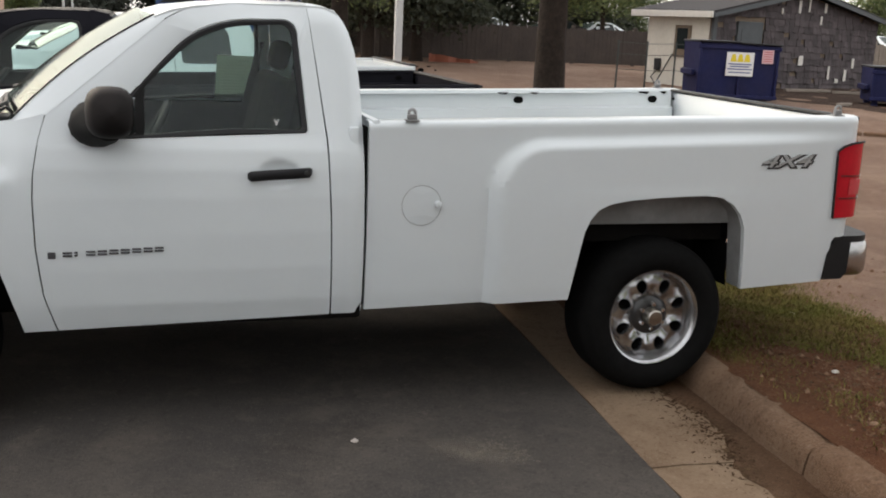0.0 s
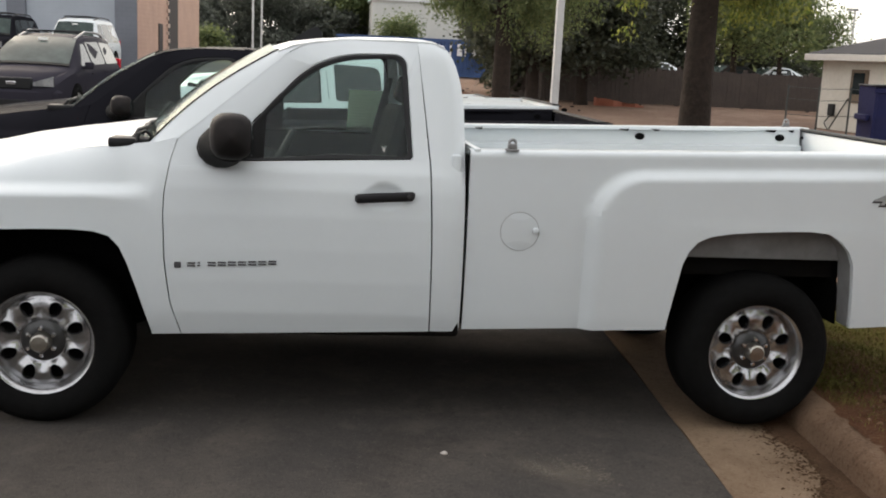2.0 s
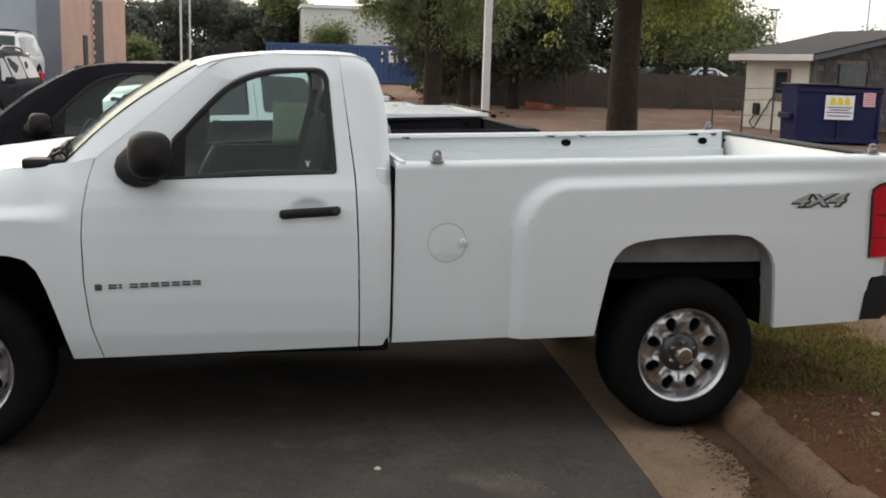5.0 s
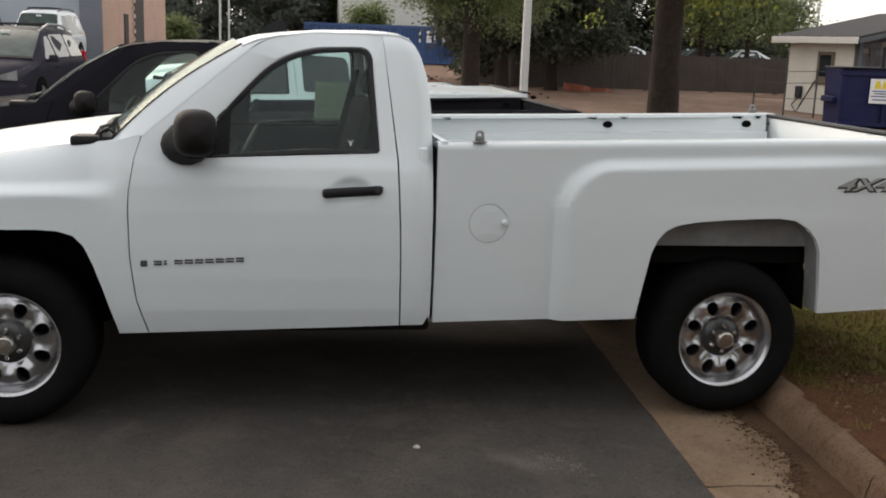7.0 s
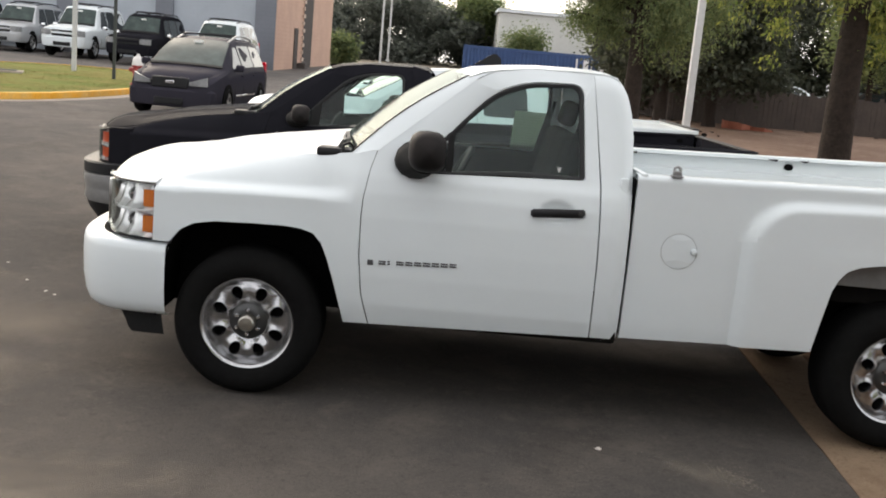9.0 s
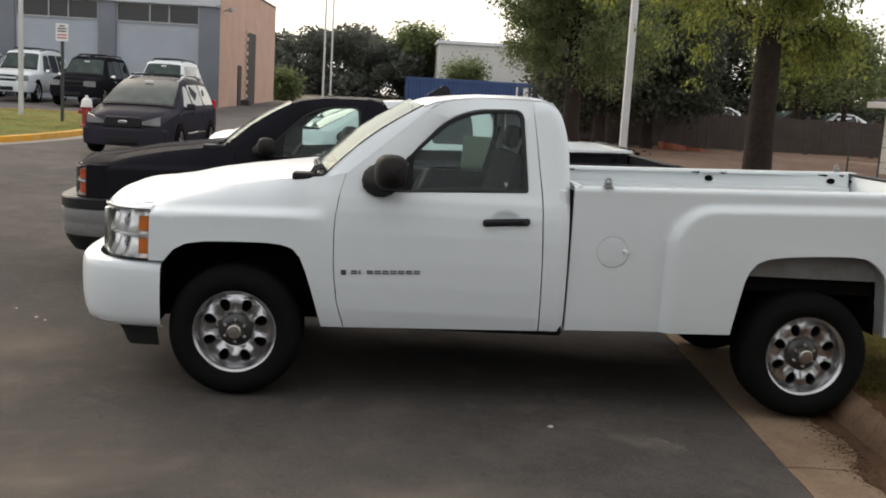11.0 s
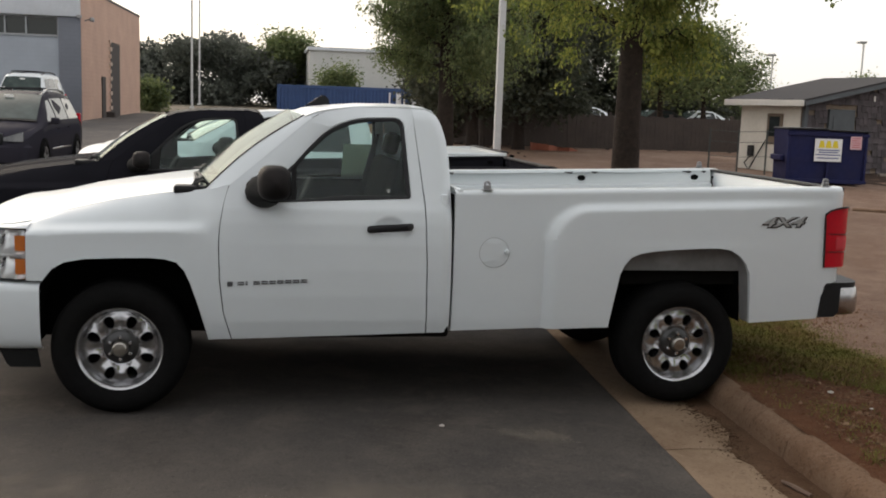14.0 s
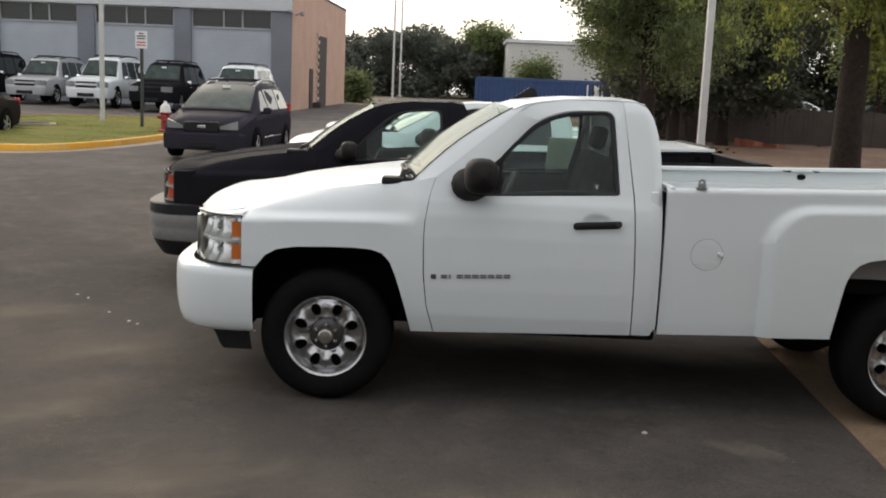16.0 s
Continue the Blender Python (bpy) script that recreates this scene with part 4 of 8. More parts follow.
        # solid dark plates stand in for the shade inside the pressed openings
        for hx, wdt, kind in ((2.22, 0.05, 0), (3.17, 0.07, 0), (3.378, 0.07, 0), (4.162, 0.07, 0), (4.30, 0.05, 0), (3.275, 0.032, 1), (4.225, 0.032, 1), (4.385, 0.012, 1)):
            bm = bmesh.new()
            cx, top = hx + RX * 0, zt(hx)
            if kind == 0:
                sg = -1 if hx in (3.378, 4.30) else 1
                slab(bm, [(cx - wdt / 2, top - 0.018), (cx + wdt / 2, top - 0.016), (cx + sg * wdt * 0.15 + 0.01, top - 0.032), (cx - wdt / 2 * sg, top - 0.026)], "y", sd * (HW - 0.150), sd * (HW - 0.172))
            else:
                slab(bm, [(cx + wdt * math.cos(a), top - 0.066 + wdt * 0.7 * math.sin(a)) for a in [2 * math.pi * i / 14 for i in range(14)]], "y", sd * (HW - 0.1625), sd * (HW - 0.175))
            part("stake_pocket", bm, "dark_cavity", T, "dark plate for the shade in a pressed opening")
        # rear wheel housing: pale outer lip and panel, the well's shade in near-black behind
        bm = bmesh.new()
        loft(bm, [[side_pt(sd, x, z, d) for x, z in arch_r] for d in (0.03, 0.15)], False, False)
        g3 = [[side_pt(sd, x, z, 0.13), side_pt(sd, x, max(0.826, min(z, 0.84)), 0.145)] for x, z in arch_r if z > 0.80]
        sheet(bm, g3)
        part("wheel_house", bm, "liner_grey", T, "dusty grey inner wheel housing")
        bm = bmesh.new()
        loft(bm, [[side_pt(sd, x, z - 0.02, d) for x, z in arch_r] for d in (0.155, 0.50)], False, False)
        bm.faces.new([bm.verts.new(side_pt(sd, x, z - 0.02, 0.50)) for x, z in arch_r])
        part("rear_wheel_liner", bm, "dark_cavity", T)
        # tail lamp
        bm = bmesh.new()
        tx = RX
        pl = [(4.285, -0.004), (4.31, -0.010), (4.36, -0.012), (4.41, -0.004), (4.447, 0.02), (4.468, 0.05), (4.475, 0.10), (4.475, 0.16)]
        lam_in = bed_in(4.3 + tx, 1.1) * 0.6
        ztop = [1.225, 1.246, 1.262, 1.268, 1.268, 1.266, 1.262, 1.258]
        g4 = []
        for i, (x, inn) in enumerate(pl):
            zb_ = lerp(0.886, 0.90, i / 7)
            g4.append([Vector((x + tx + (0.016 * (1 - v / 12) if i < 2 else 0), sd * (HW - inn - lam_in), lerp(zb_, ztop[i], v / 12))) for v in range(13)])
        sheet(bm, g4, flange=0.03, fdir=fd)
        tl = part("tail_lamp", bm, "lamp_red", T, "red tail lamp")
        for z0, z1, mt, xs_ in ((0.985, 0.993, "lamp_red_dark", pl[1:]), (1.098, 1.106, "lamp_red_dark", pl[1:]), (1.008, 1.085, "lamp_core", pl[2:5])):
            bm = bmesh.new()
            g5 = [[Vector((x + tx + 0.003, sd * (HW - inn + 0.003 - lam_in), z)) for z in (z0, z1)] for x, inn in xs_]
            sheet(bm, g5, flange=0.004, fdir=fd)
            part("lamp_divider", bm, mt, tl)
        bm = bmesh.new()
        edge = [g4[0][v] + Vector((-0.004, sd * 0.002, 0)) for v in range(13)] + [g4[i][12] + Vector((0, sd * 0.002, 0.004)) for i in range(1, 5)]
        tube(bm, edge, 0.006, 6)
        part("lamp_gasket", bm, "black_plastic", tl)
        # mirror
        bm = bmesh.new()
        my = HW + 0.125
        loops = []
        for i in range(9):
            a = -1 + 2 * i / 8
            sc = math.sqrt(max(0.0, 1 - abs(a) ** 2.6)) * 0.96 + 0.04
            loops.append([Vector((0.855 + 0.092 * ca * sc + 0.012 * a, sd * (my + 0.115 * a), 1.362 + 0.100 * sa * sc)) for ca, sa in [(math.copysign(abs(math.cos(t)) ** 0.7, math.cos(t)), math.copysign(abs(math.sin(t)) ** 0.7, math.sin(t))) for t in [2 * math.pi * j / 20 for j in range(20)]]])
        loft(bm, loops)
        mir = part("side_mirror", bm, "worn_plastic", T, "large black side mirror with a faded brownish shell", 60)
        bm = bmesh.new()
        loops = []
        for (x, y, z, rx, rz) in [(0.80, HW - 0.10, 1.300, 0.11, 0.095), (0.80, HW - 0.01, 1.298, 0.108, 0.09), (0.81, HW + 0.02, 1.294, 0.10, 0.075), (0.83, HW + 0.07, 1.285, 0.075, 0.045), (0.85, HW + 0.12, 1.28, 0.05, 0.03)]:
            loops.append([Vector((x + rx * math.cos(t), sd * y, z + rz * math.sin(t))) for t in [2 * math.pi * j / 14 for j in range(14)]])
        loft(bm, loops)
        part("mirror_arm", bm, "dull_black", mir, "black mirror arm", 60)
        bm = bmesh.new()
        slab(bm, [(0.72, 1.228), (0.98, 1.238), (0.985, 1.46), (0.955, 1.445), (0.83, 1.31)], "y", sd * -0.004, sd * -0.02, lambda x, z: sd * (HW - sec_cab(z)))
        part("mirror_sail", bm, "dull_black", mir)
        bm = bmesh.new()
        slab(bm, round_poly([(my - 0.07, 1.285), (my + 0.06, 1.285), (my + 0.06, 1.42), (my - 0.07, 1.42)], 0.03), "x", 0.943, 0.9475)
        for v in bm.verts:
            v.co.y *= sd
        part("mirror_glass", bm, "far_glass", mir)
        # head lamp
        hl = [(-0.485, 0.992), (-0.56, 0.984), (-0.63, 0.958), (-0.69, 0.912), (-0.745, 0.835), (-0.785, 0.74), (-0.81, 0.66)]
        if old_front:
            hl = [(-0.655, 0.966), (-0.69, 0.948), (-0.725, 0.918), (-0.755, 0.876), (-0.785, 0.81), (-0.805, 0.74), (-0.82, 0.66)]
            bm = bmesh.new()
            side = spline([(-0.47, 0.99), (-0.56, 0.987), (-0.61, 0.98), (-0.651, 0.969)], 4)
            sheet(bm, [[Vector((p.x, sd * p.y, z)) for z in (0.77, 0.9, 1.0, 1.05, 1.08)] for p in side], flange=0.02, fdir=fd)
            part("fender_side", bm, paint, T)
        hp2 = spline(hl, 3)
        bm = bmesh.new()
        zl, zh = 0.79, 1.066
        g6 = [[Vector((p.x + 0.05 * k_ * (1.25 if i % 4 < 2 else 0.8), sd * (p.y - 0.06 * k_ * (1.25 if i % 4 < 2 else 0.8)), z)) for z, k_ in ((zl, 0.25), (0.84, 0.75), (0.915, 1.1), (0.925, 0.25), (0.972, 0.75), (zh, 1.1))] for i, p in enumerate(hp2)]
        sheet(bm, g6)
        sheet(bm, [[Vector((p.x + 0.05 * k, sd * (p.y - 0.06 * k), zl)) for k in (0, 1)] for p in hp2])
        sheet(bm, [[Vector((p.x + 0.05 * k, sd * (p.y - 0.06 * k), zh)) for k in (0, 1)] for p in hp2])
        sheet(bm, [[Vector((hp2[0].x + 0.05 * k, sd * (hp2[0].y - 0.06 * k), z)) for k in (0, 1)] for z in (zl, zh)])
        lamp = part("head_lamp", bm, "reflector", T, "clear head lamp with stacked reflectors")
        for zc in (0.862, 0.992):
            bm = bmesh.new()
            q = hp2[9]
            m = Matrix.Translation((q.x + 0.045, sd * (q.y - 0.05), zc)) @ Matrix.Rotation(radians(-58 * sd), 4, "Z")
            lathe(bm, [(0.040, sd * 0.04), (0.034, sd * 0.02), (0.022, sd * 0.006), (0.012, sd * 0.006), (0.012, sd * 0.03), (0.0001, sd * 0.034)], 16, m)
            part("reflector_bowl", bm, "reflector", lamp)
            bm = bmesh.new()
            i0, i1 = (0, 9 if old_front else 4)
            ga = [[Vector((p.x + 0.012, sd * (p.y - 0.012), z)) for z in (zc - 0.044, zc, zc + 0.040)] for p in hp2[i0:i1]]
            sheet(bm, ga, flange=0.03, fdir=fd)
            part("amber_lens", bm, "amber_deep" if old_front else "amber", lamp, "amber turn signal")
        bm = bmesh.new()
        gd = [[Vector((p.x + 0.008, sd * (p.y - 0.008), z)) for z in (0.918, 0.930)] for p in hp2]
        sheet(bm, gd, flange=0.04, fdir=fd)
        part("lamp_divider", bm, "reflector", lamp)
        bm = bmesh.new()
        sheet(bm, [[Vector((p.x, sd * p.y, z)) for z in [lerp(zl, zh, v / 4) for v in range(5)]] for p in hp2])
        part("lens", bm, "lens_glass", lamp, "clear plastic lens", 60).visible_shadow = False
        bm = bmesh.new()
        for zz in (zl - 0.006, zh):
            sheet(bm, [[Vector((p.x - 0.002, sd * (p.y + 0.002), z)) for z in (zz, zz + 0.006)] for p in hp2], flange=0.03, fdir=fd)
        box(bm, hp2[0].x - 0.004, hp2[0].x + 0.003, sd * (hp2[0].y + 0.001), sd * (hp2[0].y - 0.03), zl, zh)
        part("lamp_gasket", bm, "black_plastic", lamp)
    # fender filler above the lamps and the hood in one sheet
    bm = bmesh.new()
    hw = curve([(-0.845, 0.64), (-0.825, 0.69), (-0.79, 0.76), (-0.74, 0.825), (-0.66, 0.864), (-0.56, 0.876), (-0.48, 0.877), (-0.2, 0.8755), (0.38, 0.8755)])
    ez = curve([(-0.845, 1.02), (-0.825, 1.05), (-0.74, 1.075), (-0.6, 1.085), (-0.48, 1.105), (-0.3, 1.162), (-0.05, 1.222), (0.2, 1.265), (0.38, 1.29)])
    cr = curve([(-0.845, 0.0), (-0.825, 0.035), (-0.79, 0.062), (-0.70, 0.078), (-0.57, 0.076), (-0.276, 0.058), (0.0, 0.037), (0.38, 0.03)])
    grid = []
    for x in dense([-0.845, -0.825, -0.79, -0.74, -0.66, -0.56, -0.48, -0.2, 0.38], 0.04):
        row = []
        for v in range(41):
            t = -1 + 2 * v / 40
            bul = 0.014 * smooth01((0.62 - abs(t)) / 0.1) * smooth01((x + 0.75) / 0.3)
            row.append(Vector((x - 0.02 * (1 - t * t) * smooth01((-0.5 - x) / 0.4) + 0.05 * t ** 6 * smooth01((-0.68 - x) / 0.15), t * (hw(x) - swell(x)), ez(x) + cr(x) * (1 - abs(t) ** 2.5) + bul + 0.0015)))
        grid.append(row)
    sheet(bm, grid, flange=0.03, fdir=(0, 0, -1))
    part("hood", bm, paint, T)
    # strip of fender over each lamp
    for sd in (-1, 1):
        bm = bmesh.new()
        pth = spline([(-0.485, 0.975), (-0.58, 0.965), (-0.66, 0.925), (-0.715, 0.868), (-0.76, 0.80), (-0.795, 0.735)], 4)
        grid = []
        for p in pth:
            e = ez(p.x)
            grid.append([Vector((p.x, sd * p.y, 1.067)), Vector((p.x + 0.003, sd * (p.y - 0.006), 1.076)), Vector((p.x + 0.01, sd * lerp(p.y, hw(p.x), 0.5), lerp(1.08, e, 0.6))), Vector((p.x + 0.01, sd * (hw(p.x) - 0.006), e - 0.003))])
        sheet(bm, grid)
        part("fender_nose", bm, paint, T)
    # grille
    bm = bmesh.new()
    box(bm, -0.825, -0.77, -0.672, 0.672, 0.775, 1.035, 0.015)
    gr = part("grille", bm, "black_plastic" if old_front else "bumper_chrome", T)
    bm = bmesh.new()
    box(bm, -0.835, -0.81, -0.56, 0.56, 0.895, 0.955, 0.012)
    part("grille_bar", bm, "chrome", gr)
    # front bumper
    half = [(v.x, v.y) for v in spline([(-0.418, 1.002), (-0.52, 0.998), (-0.63, 0.988), (-0.735, 0.955), (-0.83, 0.885), (-0.90, 0.77), (-0.955, 0.58), (-0.985, 0.3), (-0.995, 0.0)], 5)]
    bm = bmesh.new()
    if old_front:
        wrap(bm, mirrored_path(half), [(-0.10, 0.68), (-0.01, 0.68), (0.012, 0.665), (0.014, 0.60), (0.004, 0.55), (0.0, 0.52), (0.004, 0.45), (-0.008, 0.42), (-0.05, 0.41)][::-1])
        part("front_bumper", bm, "steel_grey", T, "dull chrome front bumper")
        bm = bmesh.new()
        wrap(bm, mirrored_path(half), [(-0.12, 0.78), (0.0, 0.775), (0.016, 0.76), (0.016, 0.675), (-0.02, 0.67)][::-1])
        part("bumper_pad", bm, "black_plastic", T, "black bumper top pad")
        bm = bmesh.new()
        wrap(bm, mirrored_path(half[4:]), [(-0.01, 0.43), (-0.03, 0.36), (-0.09, 0.27), (-0.14, 0.27)][::-1])
        part("air_dam", bm, "black_plastic", T)
    else:
        wrap(bm, mirrored_path(half), [(-0.09, 0.772), (-0.03, 0.771), (-0.008, 0.764), (0.004, 0.75), (0.010, 0.72), (0.012, 0.64), (0.008, 0.54), (-0.004, 0.46), (-0.02, 0.415), (-0.045, 0.392), (-0.10, 0.385)][::-1])
        part("front_bumper", bm, paint, T, "body-coloured front bumper")
        bm = bmesh.new()
        dam = mirrored_path(half[2:])
        low = [lerp(0.385, 0.278, smooth01((x + 0.70) / 0.07)) for x, y in dam]
        sheet(bm, [[Vector((x * 0.985 + dx, y * 0.93, lerp(0.41, zl2, k))) for dx, k in ((0.0, 0.0), (0.01, 0.5), (0.02, 1.0), (0.06, 1.0))] for (x, y), zl2 in zip(dam, low)])
        part("air_dam", bm, "dull_black", T)
    # roof
    bm = bmesh.new()
    rz = curve([(0.95, 1.69), (1.03, 1.735), (1.10, 1.765), (1.20, 1.785), (1.39, 1.803), (1.60 + ext, 1.808), (1.70 + ext, 1.806), (1.76 + ext, 1.800), (1.79 + ext, 1.788), (1.812 + ext, 1.765)])
    ri = curve([(0.95, 0.235), (1.05, 0.25), (1.2, 0.27), (1.35, 0.288), (1.8 + ext, 0.288)])
    grid = []
    for x in dense([1.03, 1.10, 1.2, 1.39, 1.60 + ext, 1.70 + ext, 1.76 + ext, 1.79 + ext, 1.812 + ext], 0.06):
        grid.append([Vector((x - 0.07 * (1 - t * t) * smooth01((1.25 - x) / 0.25), t * (HW - ri(x)), rz(x) - 0.004 + 0.020 * (1 - abs(t) ** 3))) for t in [-1 + v / 16 for v in range(33)]])
    sheet(bm, grid, flange=0.02, fdir=(0, 0, -1))
    roof = part("roof", bm, paint, T)
    if not old_front and ext == 0:
        bm = bmesh.new()
        slab(bm, [(1.06, 1.79), (1.225, 1.80), (1.218, 1.838), (1.195, 1.862), (1.172, 1.864)], "y", -0.02, 0.02)
        part("antenna", bm, "black_plastic", roof, "black shark fin antenna")
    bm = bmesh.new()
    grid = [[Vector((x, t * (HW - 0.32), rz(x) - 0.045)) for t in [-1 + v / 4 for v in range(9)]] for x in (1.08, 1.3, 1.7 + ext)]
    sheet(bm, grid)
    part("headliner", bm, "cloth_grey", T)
    # windscreen, pillars
    wb = lambda t: Vector((0.46 - 0.14 * (1 - t * t), t * 0.875, 1.285 + 0.01 * (1 - t * t)))
    wt = lambda t: Vector((1.035 - 0.085 * (1 - t * t), t * 0.735, 1.733 + 0.032 * (1 - t * t)))
    bm = bmesh.new()
    sheet(bm, [[wb(t).lerp(wt(t), k / 8) + Vector((-0.02, 0, 0.025)) * math.sin(math.pi * k / 8) for k in range(9)] for t in [-1 + v / 12 for v in range(25)]])
    ws = part("windscreen", bm, "screen_glass" if ext == 0 else "far_glass", T, "clear windscreen" if ext == 0 else "dark windscreen", 80)
    ws.visible_shadow = False
    for sd in (-1, 1):
        bm = bmesh.new()
        grid = []
        for k in range(13):
            f = k / 12
            z = lerp(1.325, 1.765, f)
            xo = float(np.interp(z, [1.325, 1.545, 1.748, 1.79], [0.600, 0.86, 1.10, 1.2]))
            a = Vector((xo, sd * (HW - sec_cab(z)), z))
            w = wb(sd).lerp(wt(sd), min(1.0, f * 1.04)) + Vector((-0.02, 0, 0.025)) * math.sin(math.pi * min(1, f * 1.04))
            grid.append([a + Vector((0.004, 0, 0)), a.lerp(w, 0.45) + Vector((-0.005, sd * 0.005, 0.004)), w + Vector((0, 0, 0.004)), w + Vector((0.02, -sd * 0.01, -0.02))])
        sheet(bm, grid)
        part("windscreen_pillar", bm, paint, T)
        bm = bmesh.new()
        pts = [wb(sd).lerp(wt(sd), k / 10) + Vector((-0.02, 0, 0.025)) * math.sin(math.pi * k / 10) + Vector((-0.006, 0, 0.005)) for k in range(11)]
        tube(bm, pts, 0.004, 6)
        part("windscreen_seal", bm, "black_plastic", T)
        # cowl end and wiper
    bm = bmesh.new()
    grid = [[Vector((x - 0.12 * (1 - t * t), t * 0.885, 1.283 + 0.014 * (1 - t * t) + dz)) for x, dz in ((0.365, 0.004), (0.40, -0.004), (0.475, 0.006))] for t in [-1 + v / 12 for v in range(25)]]
    sheet(bm, grid)
    for sd in (-1, 1):
        box(bm, 0.29, 0.465, sd * 0.885, sd * 0.76, 1.27, 1.318, 0.015)
    cowl = part("cowl", bm, "black_plastic", T, "black cowl cover")
    for y0, y1 in ((-0.84, -0.12), (0.02, 0.72)):
        bm = bmesh.new()
        tube(bm, [(0.40, y0, 1.31), (0.42, y0 + 0.02, 1.345), (0.44, y0 + 0.1, 1.355), (0.41, lerp(y0, y1, 0.5), 1.36), (0.375, y1, 1.345)], [0.014, 0.016, 0.011, 0.008, 0.006], 6)
        tube(bm, [(0.43, y0 + 0.05, 1.335), (0.39, lerp(y0, y1, 0.5), 1.345), (0.36, y1 + 0.06, 1.335)], 0.009, 6)
        part("wiper", bm, "black_plastic", cowl, "black wiper arm")
    if not old_front:
        bm = bmesh.new()
        tube(bm, [(0.42, -0.885, 1.30), (0.425, -0.88, 1.335), (0.455, -0.875, 1.35), (0.478, -0.87, 1.33), (0.47, -0.868, 1.30)], 0.008, 8)
        part("washer_hose", bm, "black_plastic", cowl)
    # back of the cab
    bm = bmesh.new()
    box(bm, 1.83 + ext, 1.875 + ext, -(HW - 0.06), HW - 0.06, 0.55, 1.30, 0.012)
    grid = []
    for sd in (-1, 1):
        loops = [[Vector((1.872 + ext - 0.08 * (k / 8) ** 2, sd * (lerp(HW - 0.11, HW - 0.31, k / 8) - w), lerp(1.29, 1.79, k / 8))) for k in range(9)] for w in (0.0, 0.10)]
        sheet(bm, loops)
    box(bm, 1.775 + ext, 1.80 + ext, -(HW - 0.3), HW - 0.3, 1.725, 1.79, 0.01)
    part("cab_back", bm, paint, T)
    bm = bmesh.new()
    sheet(bm, [[Vector((1.865 + ext - 0.08 * k, t * lerp(HW - 0.2, HW - 0.4, k), lerp(1.30, 1.73, k))) for k in (0, 0.5, 1)] for t in (-1, 0, 1)])
    part("rear_window", bm, "tint_glass", T, "tinted rear window").visible_shadow = False
    # near-black box added for the shade in the gap between cab and bed
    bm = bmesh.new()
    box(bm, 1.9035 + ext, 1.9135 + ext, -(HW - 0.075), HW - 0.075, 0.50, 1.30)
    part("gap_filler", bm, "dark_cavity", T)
    # bed floor, head board, tailgate
    bm = bmesh.new()
    box(bm, 1.93 + BX, 1.965 + BX, -(HW - 0.06), HW - 0.06, 0.62, 1.335, 0.01)
    part("head_board", bm, paint, T)
    bm = bmesh.new()
    fy = [-(HW - 0.20) + i * 2 * (HW - 0.20) / 60 for i in range(61)]
    sheet(bm, [[Vector((x, y, 0.90 + (0.012 if (i // 2) % 2 else 0.0))) for i, y in enumerate(fy)] for x in (1.95 + BX, 4.40 + RX)])
    part("bed_floor", bm, paint, T)
    if ext > 0:
        bm = bmesh.new()
        box(bm, 1.95 + BX, 4.36 + RX, -(HW - 0.16), HW - 0.16, 1.29, 1.345, 0.02)
        part("bed_cover", bm, paint, T, "white hard bed cover")
    bm = bmesh.new()
    box(bm, 4.385 + RX, 4.445 + RX, -(HW - 0.075), HW - 0.075, 0.60, 1.372, 0.012)
    tg = part("tailgate", bm, paint, T)
    bm = bmesh.new()
    box(bm, 4.375 + RX, 4.45 + RX, -(HW - 0.08), HW - 0.08, 1.372, 1.392, 0.008)
    part("tailgate_cap", bm, "black_plastic", tg, "black plastic tailgate cap")
    # rear bumper
    half = [(v.x + RX, v.y) for v in spline([(4.40, 0.985), (4.50, 0.978), (4.565, 0.95), (4.605, 0.89), (4.625, 0.78), (4.635, 0.6), (4.645, 0.3), (4.65, 0.0)], 4)]
    bm = bmesh.new()
    path = mirrored_path(half)
    wrap(bm, [(x, -y) for x, y in path], [(-0.06, 0.575), (0.0, 0.577), (0.014, 0.595), (0.016, 0.66), (0.012, 0.735), (0.0, 0.752), (-0.06, 0.756)])
    bump = part("rear_bumper", bm, "bumper_chrome", T, "chrome rear step bumper")
    for sd in (-1, 1):
        bm = bmesh.new()
        loft(bm, [[Vector((x + RX, sd * y, z)) for x, z in ((4.29, 0.565), (4.40, 0.568), (4.43, 0.60), (4.435, 0.765), (4.37, 0.785), (4.335, 0.775), (4.30, 0.70))] for y in (0.90, 1.0, 1.008)], True, True)
        part("bumper_end", bm, "black_plastic", bump, "black plastic bumper end")
    bm = bmesh.new()
    slab(bm, [(x - 0.002, y) for x, y in path] + [(4.40 + RX, -0.94), (4.40 + RX, 0.94)], "z", 0.754, 0.785)
    part("bumper_step", bm, "black_plastic", bump)
    # chassis, axles, tank and pipe
    def under(name, fn):
        bm = bmesh.new()
        fn(bm)
        part(name, bm, "underbody", T)

    for sd in (-1, 1):
        under("frame_rail", lambda b: box(b, -0.7, 4.35 + RX, sd * 0.36, sd * 0.46, 0.48, 0.62, 0.01))
    under("engine_sump", lambda b: box(b, -0.55, 0.55, -0.42, 0.42, 0.36, 0.75, 0.03))
    under("floor_pan", lambda b: box(b, 0.55, 1.9 + ext, -0.86, 0.86, 0.52, 0.62, 0.02))
    under("gearbox", lambda b: box(b, 0.6, 1.9, -0.2, 0.2, 0.33, 0.55, 0.05))
    under("fuel_tank", lambda b: box(b, 2.0 + BX, 2.8 + RX, -0.82, -0.42, 0.49, 0.66, 0.05))
    under("front_axle", lambda b: cyl(b, (0, -0.75, 0.385), (0, 0.75, 0.385), 0.045, None, 10))
